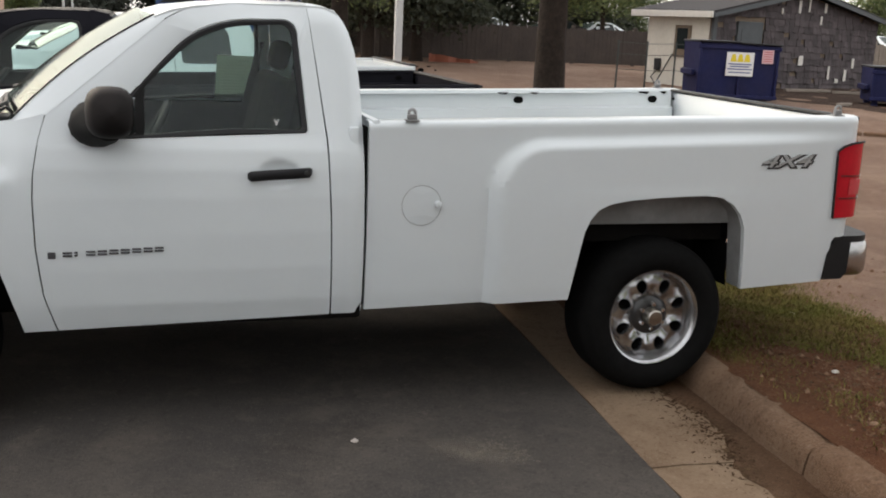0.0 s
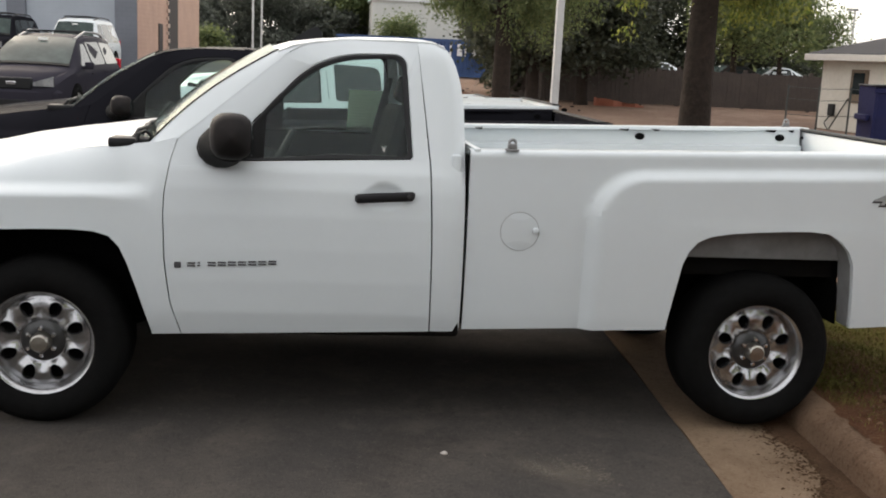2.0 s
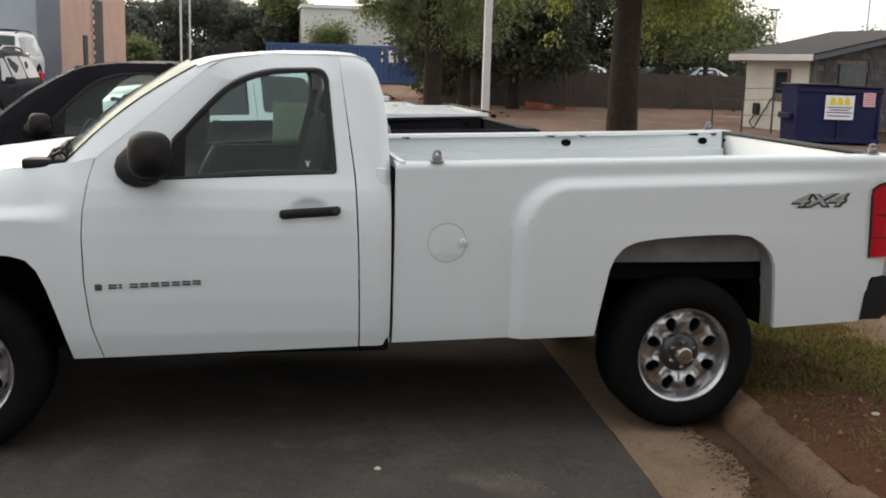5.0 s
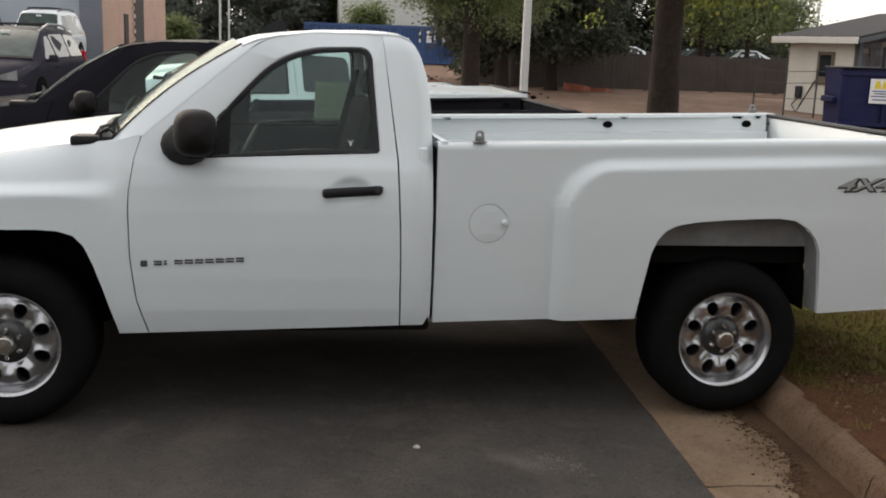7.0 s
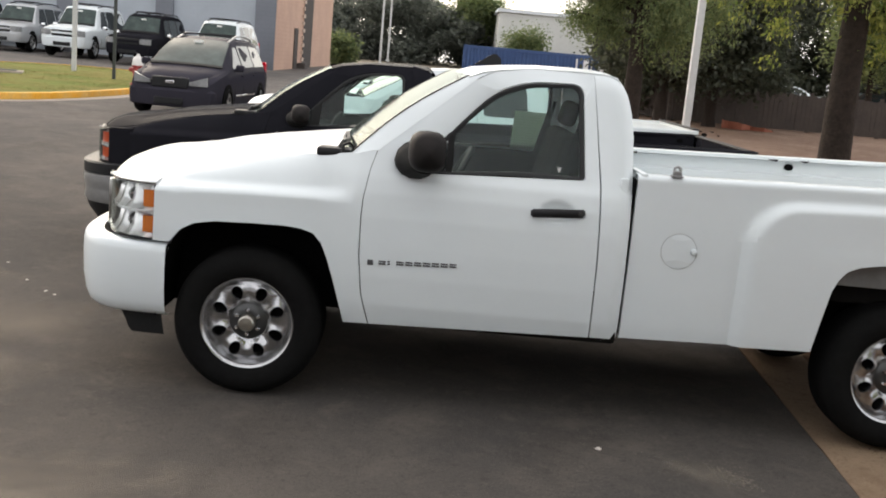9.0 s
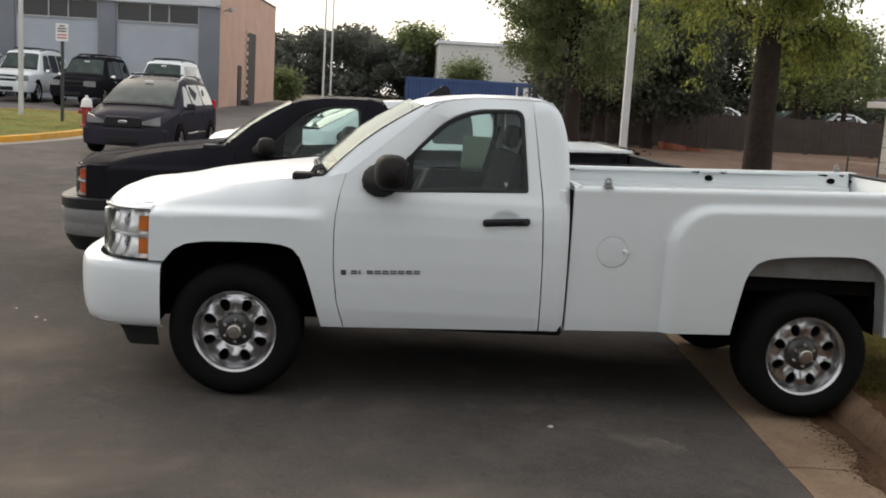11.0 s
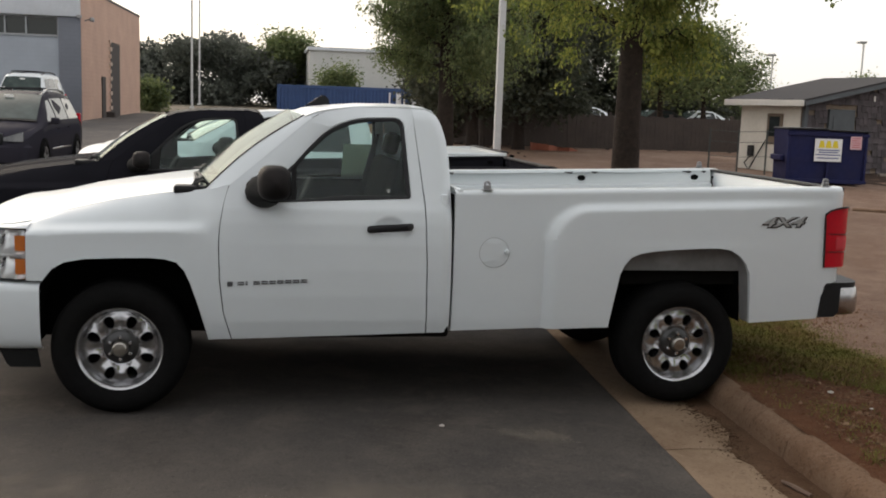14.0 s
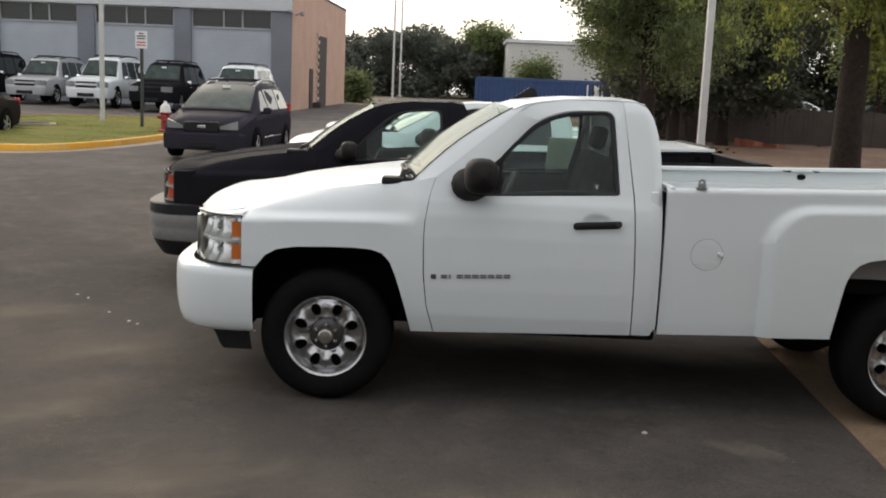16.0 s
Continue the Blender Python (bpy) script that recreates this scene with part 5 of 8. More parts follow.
    under("rear_axle", lambda b: cyl(b, (3.378 + RX, -0.75, 0.385), (3.378 + RX, 0.75, 0.385), 0.05, None, 10))
    under("differential", lambda b: box(b, 3.25 + RX, 3.52 + RX, -0.17, 0.13, 0.26, 0.52, 0.08, 3))
    under("drive_shaft", lambda b: cyl(b, (1.6, 0, 0.42), (3.3 + RX, 0, 0.40), 0.04, None, 10))
    under("exhaust_pipe", lambda b: tube(b, [(0.8, 0.55, 0.45), (2.9 + RX, 0.55, 0.45), (3.1 + RX, 0.5, 0.62), (3.6 + RX, 0.6, 0.62), (4.1 + RX, 0.85, 0.48)], 0.035, 8))
    under("spare_wheel", lambda b: cyl(b, (3.85 + RX, 0, 0.55), (3.85 + RX, 0, 0.75), 0.36, None, 20))
    under("bed_frame", lambda b: box(b, 2.2 + BX, 4.3 + RX, -0.80, 0.80, 0.74, 0.86))
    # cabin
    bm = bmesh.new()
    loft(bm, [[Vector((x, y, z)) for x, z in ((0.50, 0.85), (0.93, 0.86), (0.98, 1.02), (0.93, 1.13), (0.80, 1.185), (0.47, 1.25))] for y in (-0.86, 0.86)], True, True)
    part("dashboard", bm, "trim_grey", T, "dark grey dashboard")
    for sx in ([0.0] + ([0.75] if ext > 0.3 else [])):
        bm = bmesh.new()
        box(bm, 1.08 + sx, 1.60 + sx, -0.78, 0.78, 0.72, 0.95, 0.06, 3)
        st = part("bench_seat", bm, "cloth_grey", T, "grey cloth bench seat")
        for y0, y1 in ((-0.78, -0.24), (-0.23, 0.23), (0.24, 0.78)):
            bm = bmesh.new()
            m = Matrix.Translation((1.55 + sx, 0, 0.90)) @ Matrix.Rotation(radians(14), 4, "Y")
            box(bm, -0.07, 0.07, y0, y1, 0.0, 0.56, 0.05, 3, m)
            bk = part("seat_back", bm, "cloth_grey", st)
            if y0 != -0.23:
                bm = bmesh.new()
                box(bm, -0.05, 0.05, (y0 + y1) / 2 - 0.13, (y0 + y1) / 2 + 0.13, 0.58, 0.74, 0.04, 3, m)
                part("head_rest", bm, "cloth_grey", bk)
    bm = bmesh.new()
    m = Matrix.Translation((1.0, -0.40, 1.17)) @ Matrix.Rotation(radians(-62), 4, "Y")
    ring = [m @ Vector((0.19 * math.cos(a), 0.19 * math.sin(a), 0)) for a in [2 * math.pi * i / 28 for i in range(29)]]
    tube(bm, ring, 0.016, 8, False)
    for a in (0.2, 2.94, 4.71):
        tube(bm, [m @ Vector((0, 0, -0.02)), m @ Vector((0.185 * math.cos(a), 0.185 * math.sin(a), 0))], 0.018, 6)
    tube(bm, [m @ Vector((0, 0, -0.01)), m @ Vector((0, 0, -0.25))], 0.05, 10)
    part("steering_wheel", bm, "black_plastic", T)
    bm = bmesh.new()
    box(bm, 0.98, 1.0, -0.12, 0.12, 1.60, 1.67, 0.008)
    tube(bm, [(0.99, 0, 1.66), (0.97, 0, 1.74)], 0.008, 6)
    part("rear_view_mirror", bm, "black_plastic", T)
    # belts
    for sd in (-1, 1):
        bm = bmesh.new()
        sheet(bm, [[Vector((1.66, sd * 0.80, 1.60)), Vector((1.62, sd * 0.80, 1.60))], [Vector((1.58, sd * 0.80, 1.25)), Vector((1.53, sd * 0.80, 1.25))], [Vector((1.50, sd * 0.78, 0.85)), Vector((1.45, sd * 0.78, 0.85))]])
        part("seat_belt", bm, "trim_grey", T)
    # wheels
    for sd in (-1, 1):
        for x, ins in ((0.0, 0.055), (3.378 + RX, 0.06)):
            wheel(T, x, sd * (HW - ins), 0.385, sd)
    # filler cap on the near bed side
    bm = bmesh.new()
    cx, cz, rr = 2.162 + BX, 0.957, 0.089
    yb = HW - 0.0485
    lathe(bm, [(rr, -0.004), (rr, 0.0005), (rr - 0.003, 0.0015), (0.0001, 0.002)], 40, Matrix.Translation((cx, -yb, cz)) @ Matrix.Rotation(math.pi, 4, "Z"))
    fl = part("fuel_flap", bm, paint, T)
    bm = bmesh.new()
    ring = [(cx + (rr + 0.002) * math.cos(a), -yb - 0.002, cz + (rr + 0.002) * math.sin(a)) for a in [2 * math.pi * i / 40 for i in range(41)]]
    tube(bm, ring, 0.0011, 5, False)
    part("flap_gap", bm, "flap_gap", fl)
    if bolts:
        bm = bmesh.new()
        lathe(bm, [(0.014, 0.0), (0.016, 0.012), (0.013, 0.024), (0.0001, 0.028)], 14, Matrix.Translation((2.236, -yb, 0.963)) @ Matrix.Rotation(math.pi, 4, "Z"))
        part("flap_lock", bm, paint, fl)
    return T


WT = pose(0, HW, 0)
white_truck = pickup("white single-cab pickup truck with a long bed, backed against the kerb", "white_paint", WT, bolts=True, group="parked pickup trucks")
# eye bolts on the rails
for bx, by in ((2.107, -0.945), (4.30, -0.945), (4.30, 0.93), (2.107, 0.93)):
    bm = bmesh.new()
    zr = float(np.interp(bx, [1.916, 4.43], [1.326, 1.398]))
    box(bm, bx - 0.03, bx + 0.03, by - 0.022, by + 0.022, zr - 0.002, zr + 0.006, 0.002, 1)
    box(bm, bx - 0.022, bx + 0.022, by - 0.010, by + 0.010, zr + 0.006, zr + 0.03, 0.004, 1)
    ring = [(bx + 0.015 * math.cos(a), by, zr + 0.034 + 0.015 * math.sin(a)) for a in [2 * math.pi * i / 20 for i in range(21)]]
    tube(bm, ring, 0.007, 8, False)
    part("eye_bolt", bm, "steel_grey", white_truck, "steel eye bolt on the bed rail")
# badge of plain bars low on the doors
for sd in (-1,):
    xs = [0.616]
    bm = bmesh.new()
    box(bm, 0.598, 0.628, -HW - 0.004, -HW + 0.004, 0.757, 0.785, 0.003, 1)
    part("badge_mark", bm, "badge_grey", white_truck, "small grey square badge")
    for i in range(9):
        x0 = 0.655 + i * 0.0447
        z0 = 0.764 + 0.016 * i / 8
        bm = bmesh.new()
        box(bm, x0, x0 + (0.036 if i != 1 else 0.012), -HW - 0.004, -HW + 0.004, z0, z0 + 0.0075, 0.001, 1)
        box(bm, x0, x0 + (0.036 if i != 1 else 0.012), -HW - 0.004, -HW + 0.004, z0 + 0.0125, z0 + 0.020, 0.001, 1)
        part("badge_bar", bm, "badge_grey", white_truck, "plain grey badge bar")


def text_mesh(body, size, extrude=0.001, shear=0.0, sx=1.0, grow=0.0):
    cu = bpy.data.curves.new("lettering", "FONT")
    cu.body, cu.size, cu.extrude, cu.shear = body, size, extrude, shear
    cu.offset = grow
    cu.align_x, cu.align_y = "CENTER", "CENTER"
    ob = bpy.data.objects.new("lettering", cu)
    scene.collection.objects.link(ob)
    dg = bpy.context.evaluated_depsgraph_get()
    me = bpy.data.meshes.new_from_object(ob.evaluated_get(dg))
    bpy.data.objects.remove(ob)
    bm = bmesh.new()
    bm.from_mesh(me)
    bpy.data.meshes.remove(me)
    bmesh.ops.transform(bm, matrix=Matrix.Diagonal((sx, 1, 1, 1)), verts=bm.verts)
    return bm


for grow, dep, mt in ((0.0, 0.0035, "decal_grey"), (0.005, 0.002, "decal_dark")):
    bm = text_mesh("4X4", 0.084, 0.0006, 0.36, 1.9, 0.001 + grow)
    if grow:
        bmesh.ops.transform(bm, matrix=Matrix.Translation((0.004, -0.004, 0)), verts=bm.verts)
    bmesh.ops.transform(bm, matrix=Matrix.Translation((3.985, -HW - dep + 0.0025, 1.170)) @ Matrix.Rotation(radians(90), 4, "X") @ Matrix.Rotation(radians(1.3), 4, "Z"), verts=bm.verts)
    part("decal", bm, mt, white_truck, "slanted grey 4X4 decal")

# paper sheet in the far door glass, tag on the near glass
bm = bmesh.new()
slab(bm, [(1.382, 1.262), (1.616, 1.262), (1.60, 1.515), (1.392, 1.515)], "y", 0.0, 0.002, lambda x, z: HW - sec_cab(z) - 0.022)
sh = part("paper_sheet", bm, "paper", white_truck, "pale printed paper sheet taped inside the glass")
for i in range(12):
    bm = bmesh.new()
    z = 1.485 - i * 0.018
    box(bm, 1.41, 1.585 - 0.02 * (i % 3), HW - sec_cab(z) - 0.0265, HW - sec_cab(z) - 0.024, z - 0.004, z + 0.002)
    part("print_bar", bm, "paper_print", sh)
bm = bmesh.new()
tube(bm, [(1.509, -HW + 0.09, 1.326), (1.514, -HW + 0.088, 1.316), (1.523, -HW + 0.088, 1.316), (1.529, -HW + 0.09, 1.326)], 0.0022, 6)
box(bm, 1.515, 1.523, -HW + 0.083, -HW + 0.09, 1.300, 1.316, 0.002, 1)
part("key_tag", bm, "tag_white", white_truck, "small white tag hanging at the door glass")

LOW3 = Matrix.Diagonal((1.018, 1.0, 0.915, 1.0))
LOW = Matrix.Diagonal((1.018, 1.0, 0.94, 1.0))          # the older trucks sit lower
black_truck = pickup("black single-cab pickup truck with a dull chrome bumper", "black_paint", pose(-1.07, 3.03 + HW, 0.03) @ LOW, old_front=True, group="parked pickup trucks")
third = pickup("white extended-cab pickup truck with a short bed", "white_paint", pose(-0.49, 6.1 + HW, 0.07, 0, 0.4, 0) @ LOW3, ext=0.62, bed_cut=0.30 + 0.62, group="parked pickup trucks")
# its hood stands higher than that of the newer truck
for ob in list(third.children_recursive):
    for v in ob.data.vertices:
        v.co.z += 0.105 * smooth01((0.80 - v.co.x) / 0.5) * smooth01((v.co.z - 0.45) / 0.55)
# the bed of the black truck lies low behind its cab
for ob in list(black_truck.children_recursive):
    for v in ob.data.vertices:
        v.co.z -= (0.060 - 0.025 * smooth01((v.co.x - 1.9) / 2.4)) * smooth01((v.co.x - 1.86) / 0.06) * smooth01((v.co.z - 1.05) / 0.12)
# the older truck has smaller mirrors
for mir in [c for c in black_truck.children if c.name.startswith("side_mirror")]:
    cs = [v.co for v in mir.data.vertices]
    mid = Vector((sum(c.x for c in cs) / len(cs), min((c.y for c in cs), key=abs), min(c.z for c in cs)))
    for ob in (mir, *mir.children):
        if not ob.name.startswith("mirror_sail"):
            for v in ob.data.vertices:
                v.co = mid + (v.co - mid) * 0.80
for px, py in ((-0.7, 9.25), (-0.85, 12.4)):
    copy_thing(third, pose(px, py + HW, RISE * (py - 1) - 0.03, 0, 0.4, 0) @ LOW3)


# ---- other cars, lofted from cross sections; local x runs from nose (-) to tail (+) ----
CARS = {
    "suv": dict(L=5.13, st=[(-2.56, 0.78, 0.44, 0.82, 0.92, 0.60), (-2.47, 0.92, 0.36, 0.95, 1.06, 0.76), (-2.0, 0.99, 0.36, 1.02, 1.14, 0.83), (-1.3, 1.0, 0.36, 1.06, 1.19, 0.85), (-1.15, 1.0, 0.36, 1.07, 1.22, 0.85), (-0.55, 1.0, 0.36, 1.08, 1.89, 0.70), (-0.1, 1.0, 0.36, 1.09, 1.96, 0.72), (0.9, 1.0, 0.36, 1.10, 1.98, 0.72), (1.9, 1.0, 0.36, 1.10, 1.95, 0.71), (2.35, 0.985, 0.38, 1.10, 1.83, 0.68), (2.5, 0.95, 0.42, 1.05, 1.40, 0.74), (2.565, 0.86, 0.5, 0.95, 1.05, 0.74)],
                wheels=(-1.55, 1.40), wr=0.39, ws=(-1.2, -0.60), win=[[(-0.78, 1.12), (0.02, 1.13), (0.02, 1.80), (-0.40, 1.78)], [(0.08, 1.13), (0.98, 1.14), (0.98, 1.82), (0.08, 1.81)], [(1.06, 1.14), (2.15, 1.15), (2.0, 1.80), (1.06, 1.82)]], rack=True, lamp=(0.88, 0.21, 0.30), door=(-0.85, 0.05, 1.02)),
    "van": dict(L=5.18, st=[(-2.59, 0.56, 0.34, 0.58, 0.66, 0.42), (-2.5, 0.78, 0.24, 0.70, 0.78, 0.58), (-2.36, 0.89, 0.22, 0.78, 0.87, 0.68), (-2.1, 0.955, 0.22, 0.88, 0.97, 0.76), (-1.6, 0.985, 0.22, 0.97, 1.06, 0.84), (-1.48, 0.985, 0.22, 0.99, 1.10, 0.85), (-0.8, 0.985, 0.22, 1.03, 1.47, 0.77), (-0.35, 0.985, 0.22, 1.04, 1.66, 0.69), (0.2, 0.985, 0.22, 1.05, 1.75, 0.70), (1.2, 0.985, 0.22, 1.06, 1.76, 0.70), (2.1, 0.98, 0.24, 1.06, 1.70, 0.68), (2.45, 0.95, 0.30, 1.02, 1.35, 0.70), (2.59, 0.85, 0.40, 0.90, 1.0, 0.70)],
                wheels=(-1.55, 1.60), wr=0.34, ws=(-1.52, -0.30), win=[[(-1.0, 1.10), (-0.2, 1.12), (-0.18, 1.58), (-0.40, 1.55)], [(-0.1, 1.12), (0.95, 1.13), (0.95, 1.62), (-0.1, 1.60)], [(1.03, 1.13), (2.2, 1.14), (2.0, 1.58), (1.03, 1.62)]], rack=True, lamp=(0.76, 0.20, 0.40), door=(-0.95, -0.14, 1.0)),
    "sedan": dict(L=5.09, st=[(-2.54, 0.62, 0.32, 0.60, 0.70, 0.5), (-2.44, 0.82, 0.24, 0.68, 0.78, 0.64), (-2.1, 0.91, 0.22, 0.76, 0.86, 0.74), (-1.2, 0.925, 0.22, 0.86, 0.96, 0.78), (-1.0, 0.925, 0.22, 0.88, 1.0, 0.78), (-0.25, 0.925, 0.22, 0.90, 1.42, 0.58), (0.2, 0.925, 0.22, 0.91, 1.47, 0.60), (0.8, 0.925, 0.22, 0.92, 1.45, 0.60), (1.65, 0.92, 0.24, 0.93, 1.06, 0.70), (2.2, 0.90, 0.26, 0.92, 1.02, 0.72), (2.48, 0.82, 0.34, 0.84, 0.96, 0.68), (2.54, 0.7, 0.42, 0.75, 0.85, 0.6)],
                  wheels=(-1.52, 1.30), wr=0.33, ws=(-1.02, -0.24), rw=(0.78, 1.62), win=[[(-0.72, 0.95), (0.08, 0.96), (0.08, 1.38), (-0.16, 1.36)], [(0.14, 0.96), (0.86, 0.97), (0.80, 1.38), (0.14, 1.39)], [(0.92, 0.98), (1.22, 1.0), (0.90, 1.30)]], rack=False, lamp=(0.66, 0.13, 0.42), door=(-0.78, 0.11, 0.92)),
}


def car(kind, label, paint, at, category="car", group="", low=False):
    S = CARS[kind]
    rail = "steel_grey" if kind == "van" else "black_plastic"
    T = thing({"suv": "suv", "van": "minivan", "sedan": "sedan"}[kind], label, category, at, group)
    st = S["st"]
    sx = [s[0] for s in st]
    fx = lambda k: curve([(s[0], s[k]) for s in st])
    W, ZL, ZB, ZT, WT_ = fx(1), fx(2), fx(3), fx(4), fx(5)
    bm = bmesh.new()
    loops = []
    for x in dense(sx, 0.16):
        w, zl, zb, zt, wt = W(x), ZL(x), ZB(x), ZT(x), WT_(x)
        half = [(0.0, zl), (w * 0.84, zl), (w * 0.955, zl + 0.05), (w * 0.99, zl + 0.16), (w, lerp(zl, zb, 0.55)), (w * 0.995, lerp(zl, zb, 0.8)), (w * 0.965, zb), (lerp(w * 0.955, wt, 0.55), lerp(zb, zt, 0.55)), (wt, zt - 0.045), (wt * 0.93, zt - 0.012), (wt * 0.6, zt + 0.008), (0.0, zt + 0.016)]
        loops.append([Vector((x, y, z)) for y, z in half] + [Vector((x, -y, z)) for y, z in reversed(half[1:-1])])
    loft(bm, loops)
    body = part("body", bm, paint, T, smooth=32)

    def sy(x, z):
        zb, zt, w, wt = ZB(x), ZT(x), W(x), WT_(x)
        return float(np.interp(z, [0.3, lerp(ZL(x), zb, 0.55), zb, lerp(zb, zt, 0.55), zt - 0.045], [w * 0.99, w, w * 0.965, lerp(w * 0.955, wt, 0.55), wt]))

    for sd in (-1, 1):
        for poly in S["win"]:
            bm = bmesh.new()
            slab(bm, [(p[0], p[1]) for p in resample(round_poly(poly, 0.07, 4), 40)], "y", sd * 0.006, sd * -0.012, lambda x, z: sd * sy(x, z))
            part("side_window", bm, "far_glass", T, "dark glass side window")
        for x in S["wheels"]:
            r = S["wr"]
            # no cut arch: a near-black disc on the body paints the shaded wheel well
            bm = bmesh.new()
            lathe(bm, [(0.0001, sd * 0.003), (r + 0.065, sd * 0.003), (r + 0.075, sd * -0.02)], 28, Matrix.Translation((x, sd * (W(x)), r + 0.015)))
            for v in bm.verts:
                v.co.z = max(v.co.z, ZL(x) - 0.01)
            part("wheel_arch", bm, "dark_cavity", T)
            wheel(T, x, sd * (W(x) + 0.012), r, sd, r, 0.22, r * 0.66, "five")
        x0 = S["win"][0][0][0]
        bm = bmesh.new()
        box(bm, x0 - 0.02, x0 + 0.10, sd * (sy(x0, 1.0) + 0.03), sd * (sy(x0, 1.0) + 0.22), ZB(x0) + 0.02, ZB(x0) + 0.17, 0.035, 2)
        box(bm, x0 + 0.0, x0 + 0.06, sd * (sy(x0, 1.0) - 0.03), sd * (sy(x0, 1.0) + 0.06), ZB(x0) + 0.02, ZB(x0) + 0.07, 0.01, 1)
        part("side_mirror", bm, {"suv": "chrome", "van": paint, "sedan": "black_plastic"}[kind], T)
        for dx in S["door"]:
            bm = bmesh.new()
            g = [[Vector((dx + o, sd * (sy(dx, z) + 0.003), z)) for o in (-0.006, 0.006)] for z in [lerp(ZL(dx) + 0.12, ZB(dx), k / 6) for k in range(7)]]
            sheet(bm, g, flange=0.004, fdir=(0, -sd, 0))
            part("door_gap", bm, "dark_cavity", T)
        for dx in S["door"][1:]:
            bm = bmesh.new()
            box(bm, dx - 0.24, dx - 0.06, sd * (sy(dx, 0.9) - 0.01), sd * (sy(dx, 0.9) + 0.03), ZB(dx) - 0.13, ZB(dx) - 0.09, 0.01, 1)
            part("door_handle", bm, "chrome" if kind == "suv" else paint, T)
        zc, hh, ww = S["lamp"]
        xn = sx[1]
        bm = bmesh.new()
        prof = []
        for k in range(6):
            y = lerp(W(xn) * 0.52, W(xn) * 1.0, k / 5)
            xx = float(np.interp(y, [W(sx[0]), W(sx[1]), W(sx[2])], [sx[0], sx[1], sx[2] * 0.75 + sx[1] * 0.25])) if y > W(sx[0]) else sx[0]
            prof.append([Vector((xx - 0.012, sd * (y + 0.004), zc + (0.06 * k / 5 - 0.02 if kind == "van" else 0.0) + hh * (v - 0.5) * (lerp(0.35, 1.0, k / 5) if kind == "van" else 1.0 - 0.25 * (k == 0)))) for v in (0, 0.5, 1)])
        sheet(bm, prof, flange=0.06, fdir=(1, 0, 0))
        part("head_lamp", bm, "far_lamp", T, "clear head lamp")
        bm = bmesh.new()
        xt = sx[-2]
        box(bm, xt - 0.12, xt + 0.06, sd * (W(xt) * 0.80), sd * (W(xt) * 0.975), 0.80, 1.25 if kind != "sedan" else 0.98, 0.02, 1)
        part("tail_lamp", bm, "lamp_red", T, "red tail lamp")
        if S["rack"]:
            bm = bmesh.new()
            tube(bm, [(x, sd * (WT_(x) * 0.86), ZT(x) + (0.07 if 0.05 < (x + 0.3) / 2.3 < 0.95 else 0.0)) for x in (-0.35, -0.2, 0.4, 1.2, 1.8, 1.95)], 0.026, 6)
            part("roof_rail", bm, rail, T)
    if S["rack"]:
        for x in (0.0, 1.45):
            bm = bmesh.new()
            y = WT_(x) * 0.86
            tube(bm, [(x, -y, ZT(x) + 0.075), (x, -y * 0.5, ZT(x) + 0.095), (x, y * 0.5, ZT(x) + 0.095), (x, y, ZT(x) + 0.075)], 0.022, 6)
            part("roof_crossbar", bm, "black_plastic", T)
    # windscreen
    a, b = S["ws"]
    bm = bmesh.new()
    g = []
    for k in range(7):
        x = lerp(a + 0.06, b - 0.02, k / 6)
        g.append([Vector((x - 0.012, t * WT_(x) * 0.93, ZT(x) + 0.028 - 0.022 * abs(t) ** 3)) for t in [-1 + v / 6 for v in range(13)]])
    sheet(bm, g, flange=0.02, fdir=(0.5, 0, -0.8))
    ws = part("windscreen", bm, "car_screen", T, "windscreen with a grey-green reflection in its colour", 60)
    bm = bmesh.new()
    x = lerp(a + 0.06, b - 0.02, 0.80)
    box(bm, x - 0.03, x - 0.015, -0.10, 0.10, ZT(x) + 0.03, ZT(x) + 0.085, 0.006, 1)
    part("mirror_back", bm, "tag_white", ws, "pale back of the inner mirror")
    bm = bmesh.new()
    g = [[Vector((x - 0.016, t * WT_(x) * 0.95, ZT(x) + 0.034 - 0.022 * abs(t) ** 3)) for t in [-1 + v / 6 for v in range(13)]] for x in (a + 0.0, a + 0.05, a + 0.09)]
    sheet(bm, g, flange=0.02, fdir=(0.5, 0, -0.8))
    part("cowl", bm, "dull_black", T, "black cowl with the wipers at rest", 60)
    if "rw" in S:
        a, b = S["rw"]
        bm = bmesh.new()
        g = [[Vector((x + 0.01, t * WT_(x) * 0.9, ZT(x) + 0.026 - 0.022 * abs(t) ** 3)) for t in [-1 + v / 5 for v in range(11)]] for x in [lerp(a + 0.05, b - 0.06, k / 5) for k in range(6)]]
        sheet(bm, g, flange=0.02, fdir=(-0.5, 0, -0.8))
        part("rear_window", bm, "far_glass", T, "dark rear window", 60)
    else:
        bm = bmesh.new()
        xb = sx[-3]
        box(bm, xb + 0.02, xb + 0.10, -0.62, 0.62, 1.16, 1.60, 0.03, 1)
        part("rear_window", bm, "far_glass", T, "dark rear window")
    # nose
    zc, hh, ww = S["lamp"]
    bm = bmesh.new()
    wn_ = W(sx[1]) * 0.50
    box(bm, sx[0] - 0.025, sx[0] + 0.1, -wn_, wn_, zc - hh * 0.62, zc + hh * 0.5, 0.02, 1)
    gr = part("grille", bm, "black_plastic", T, "black grille")
    bm = bmesh.new()
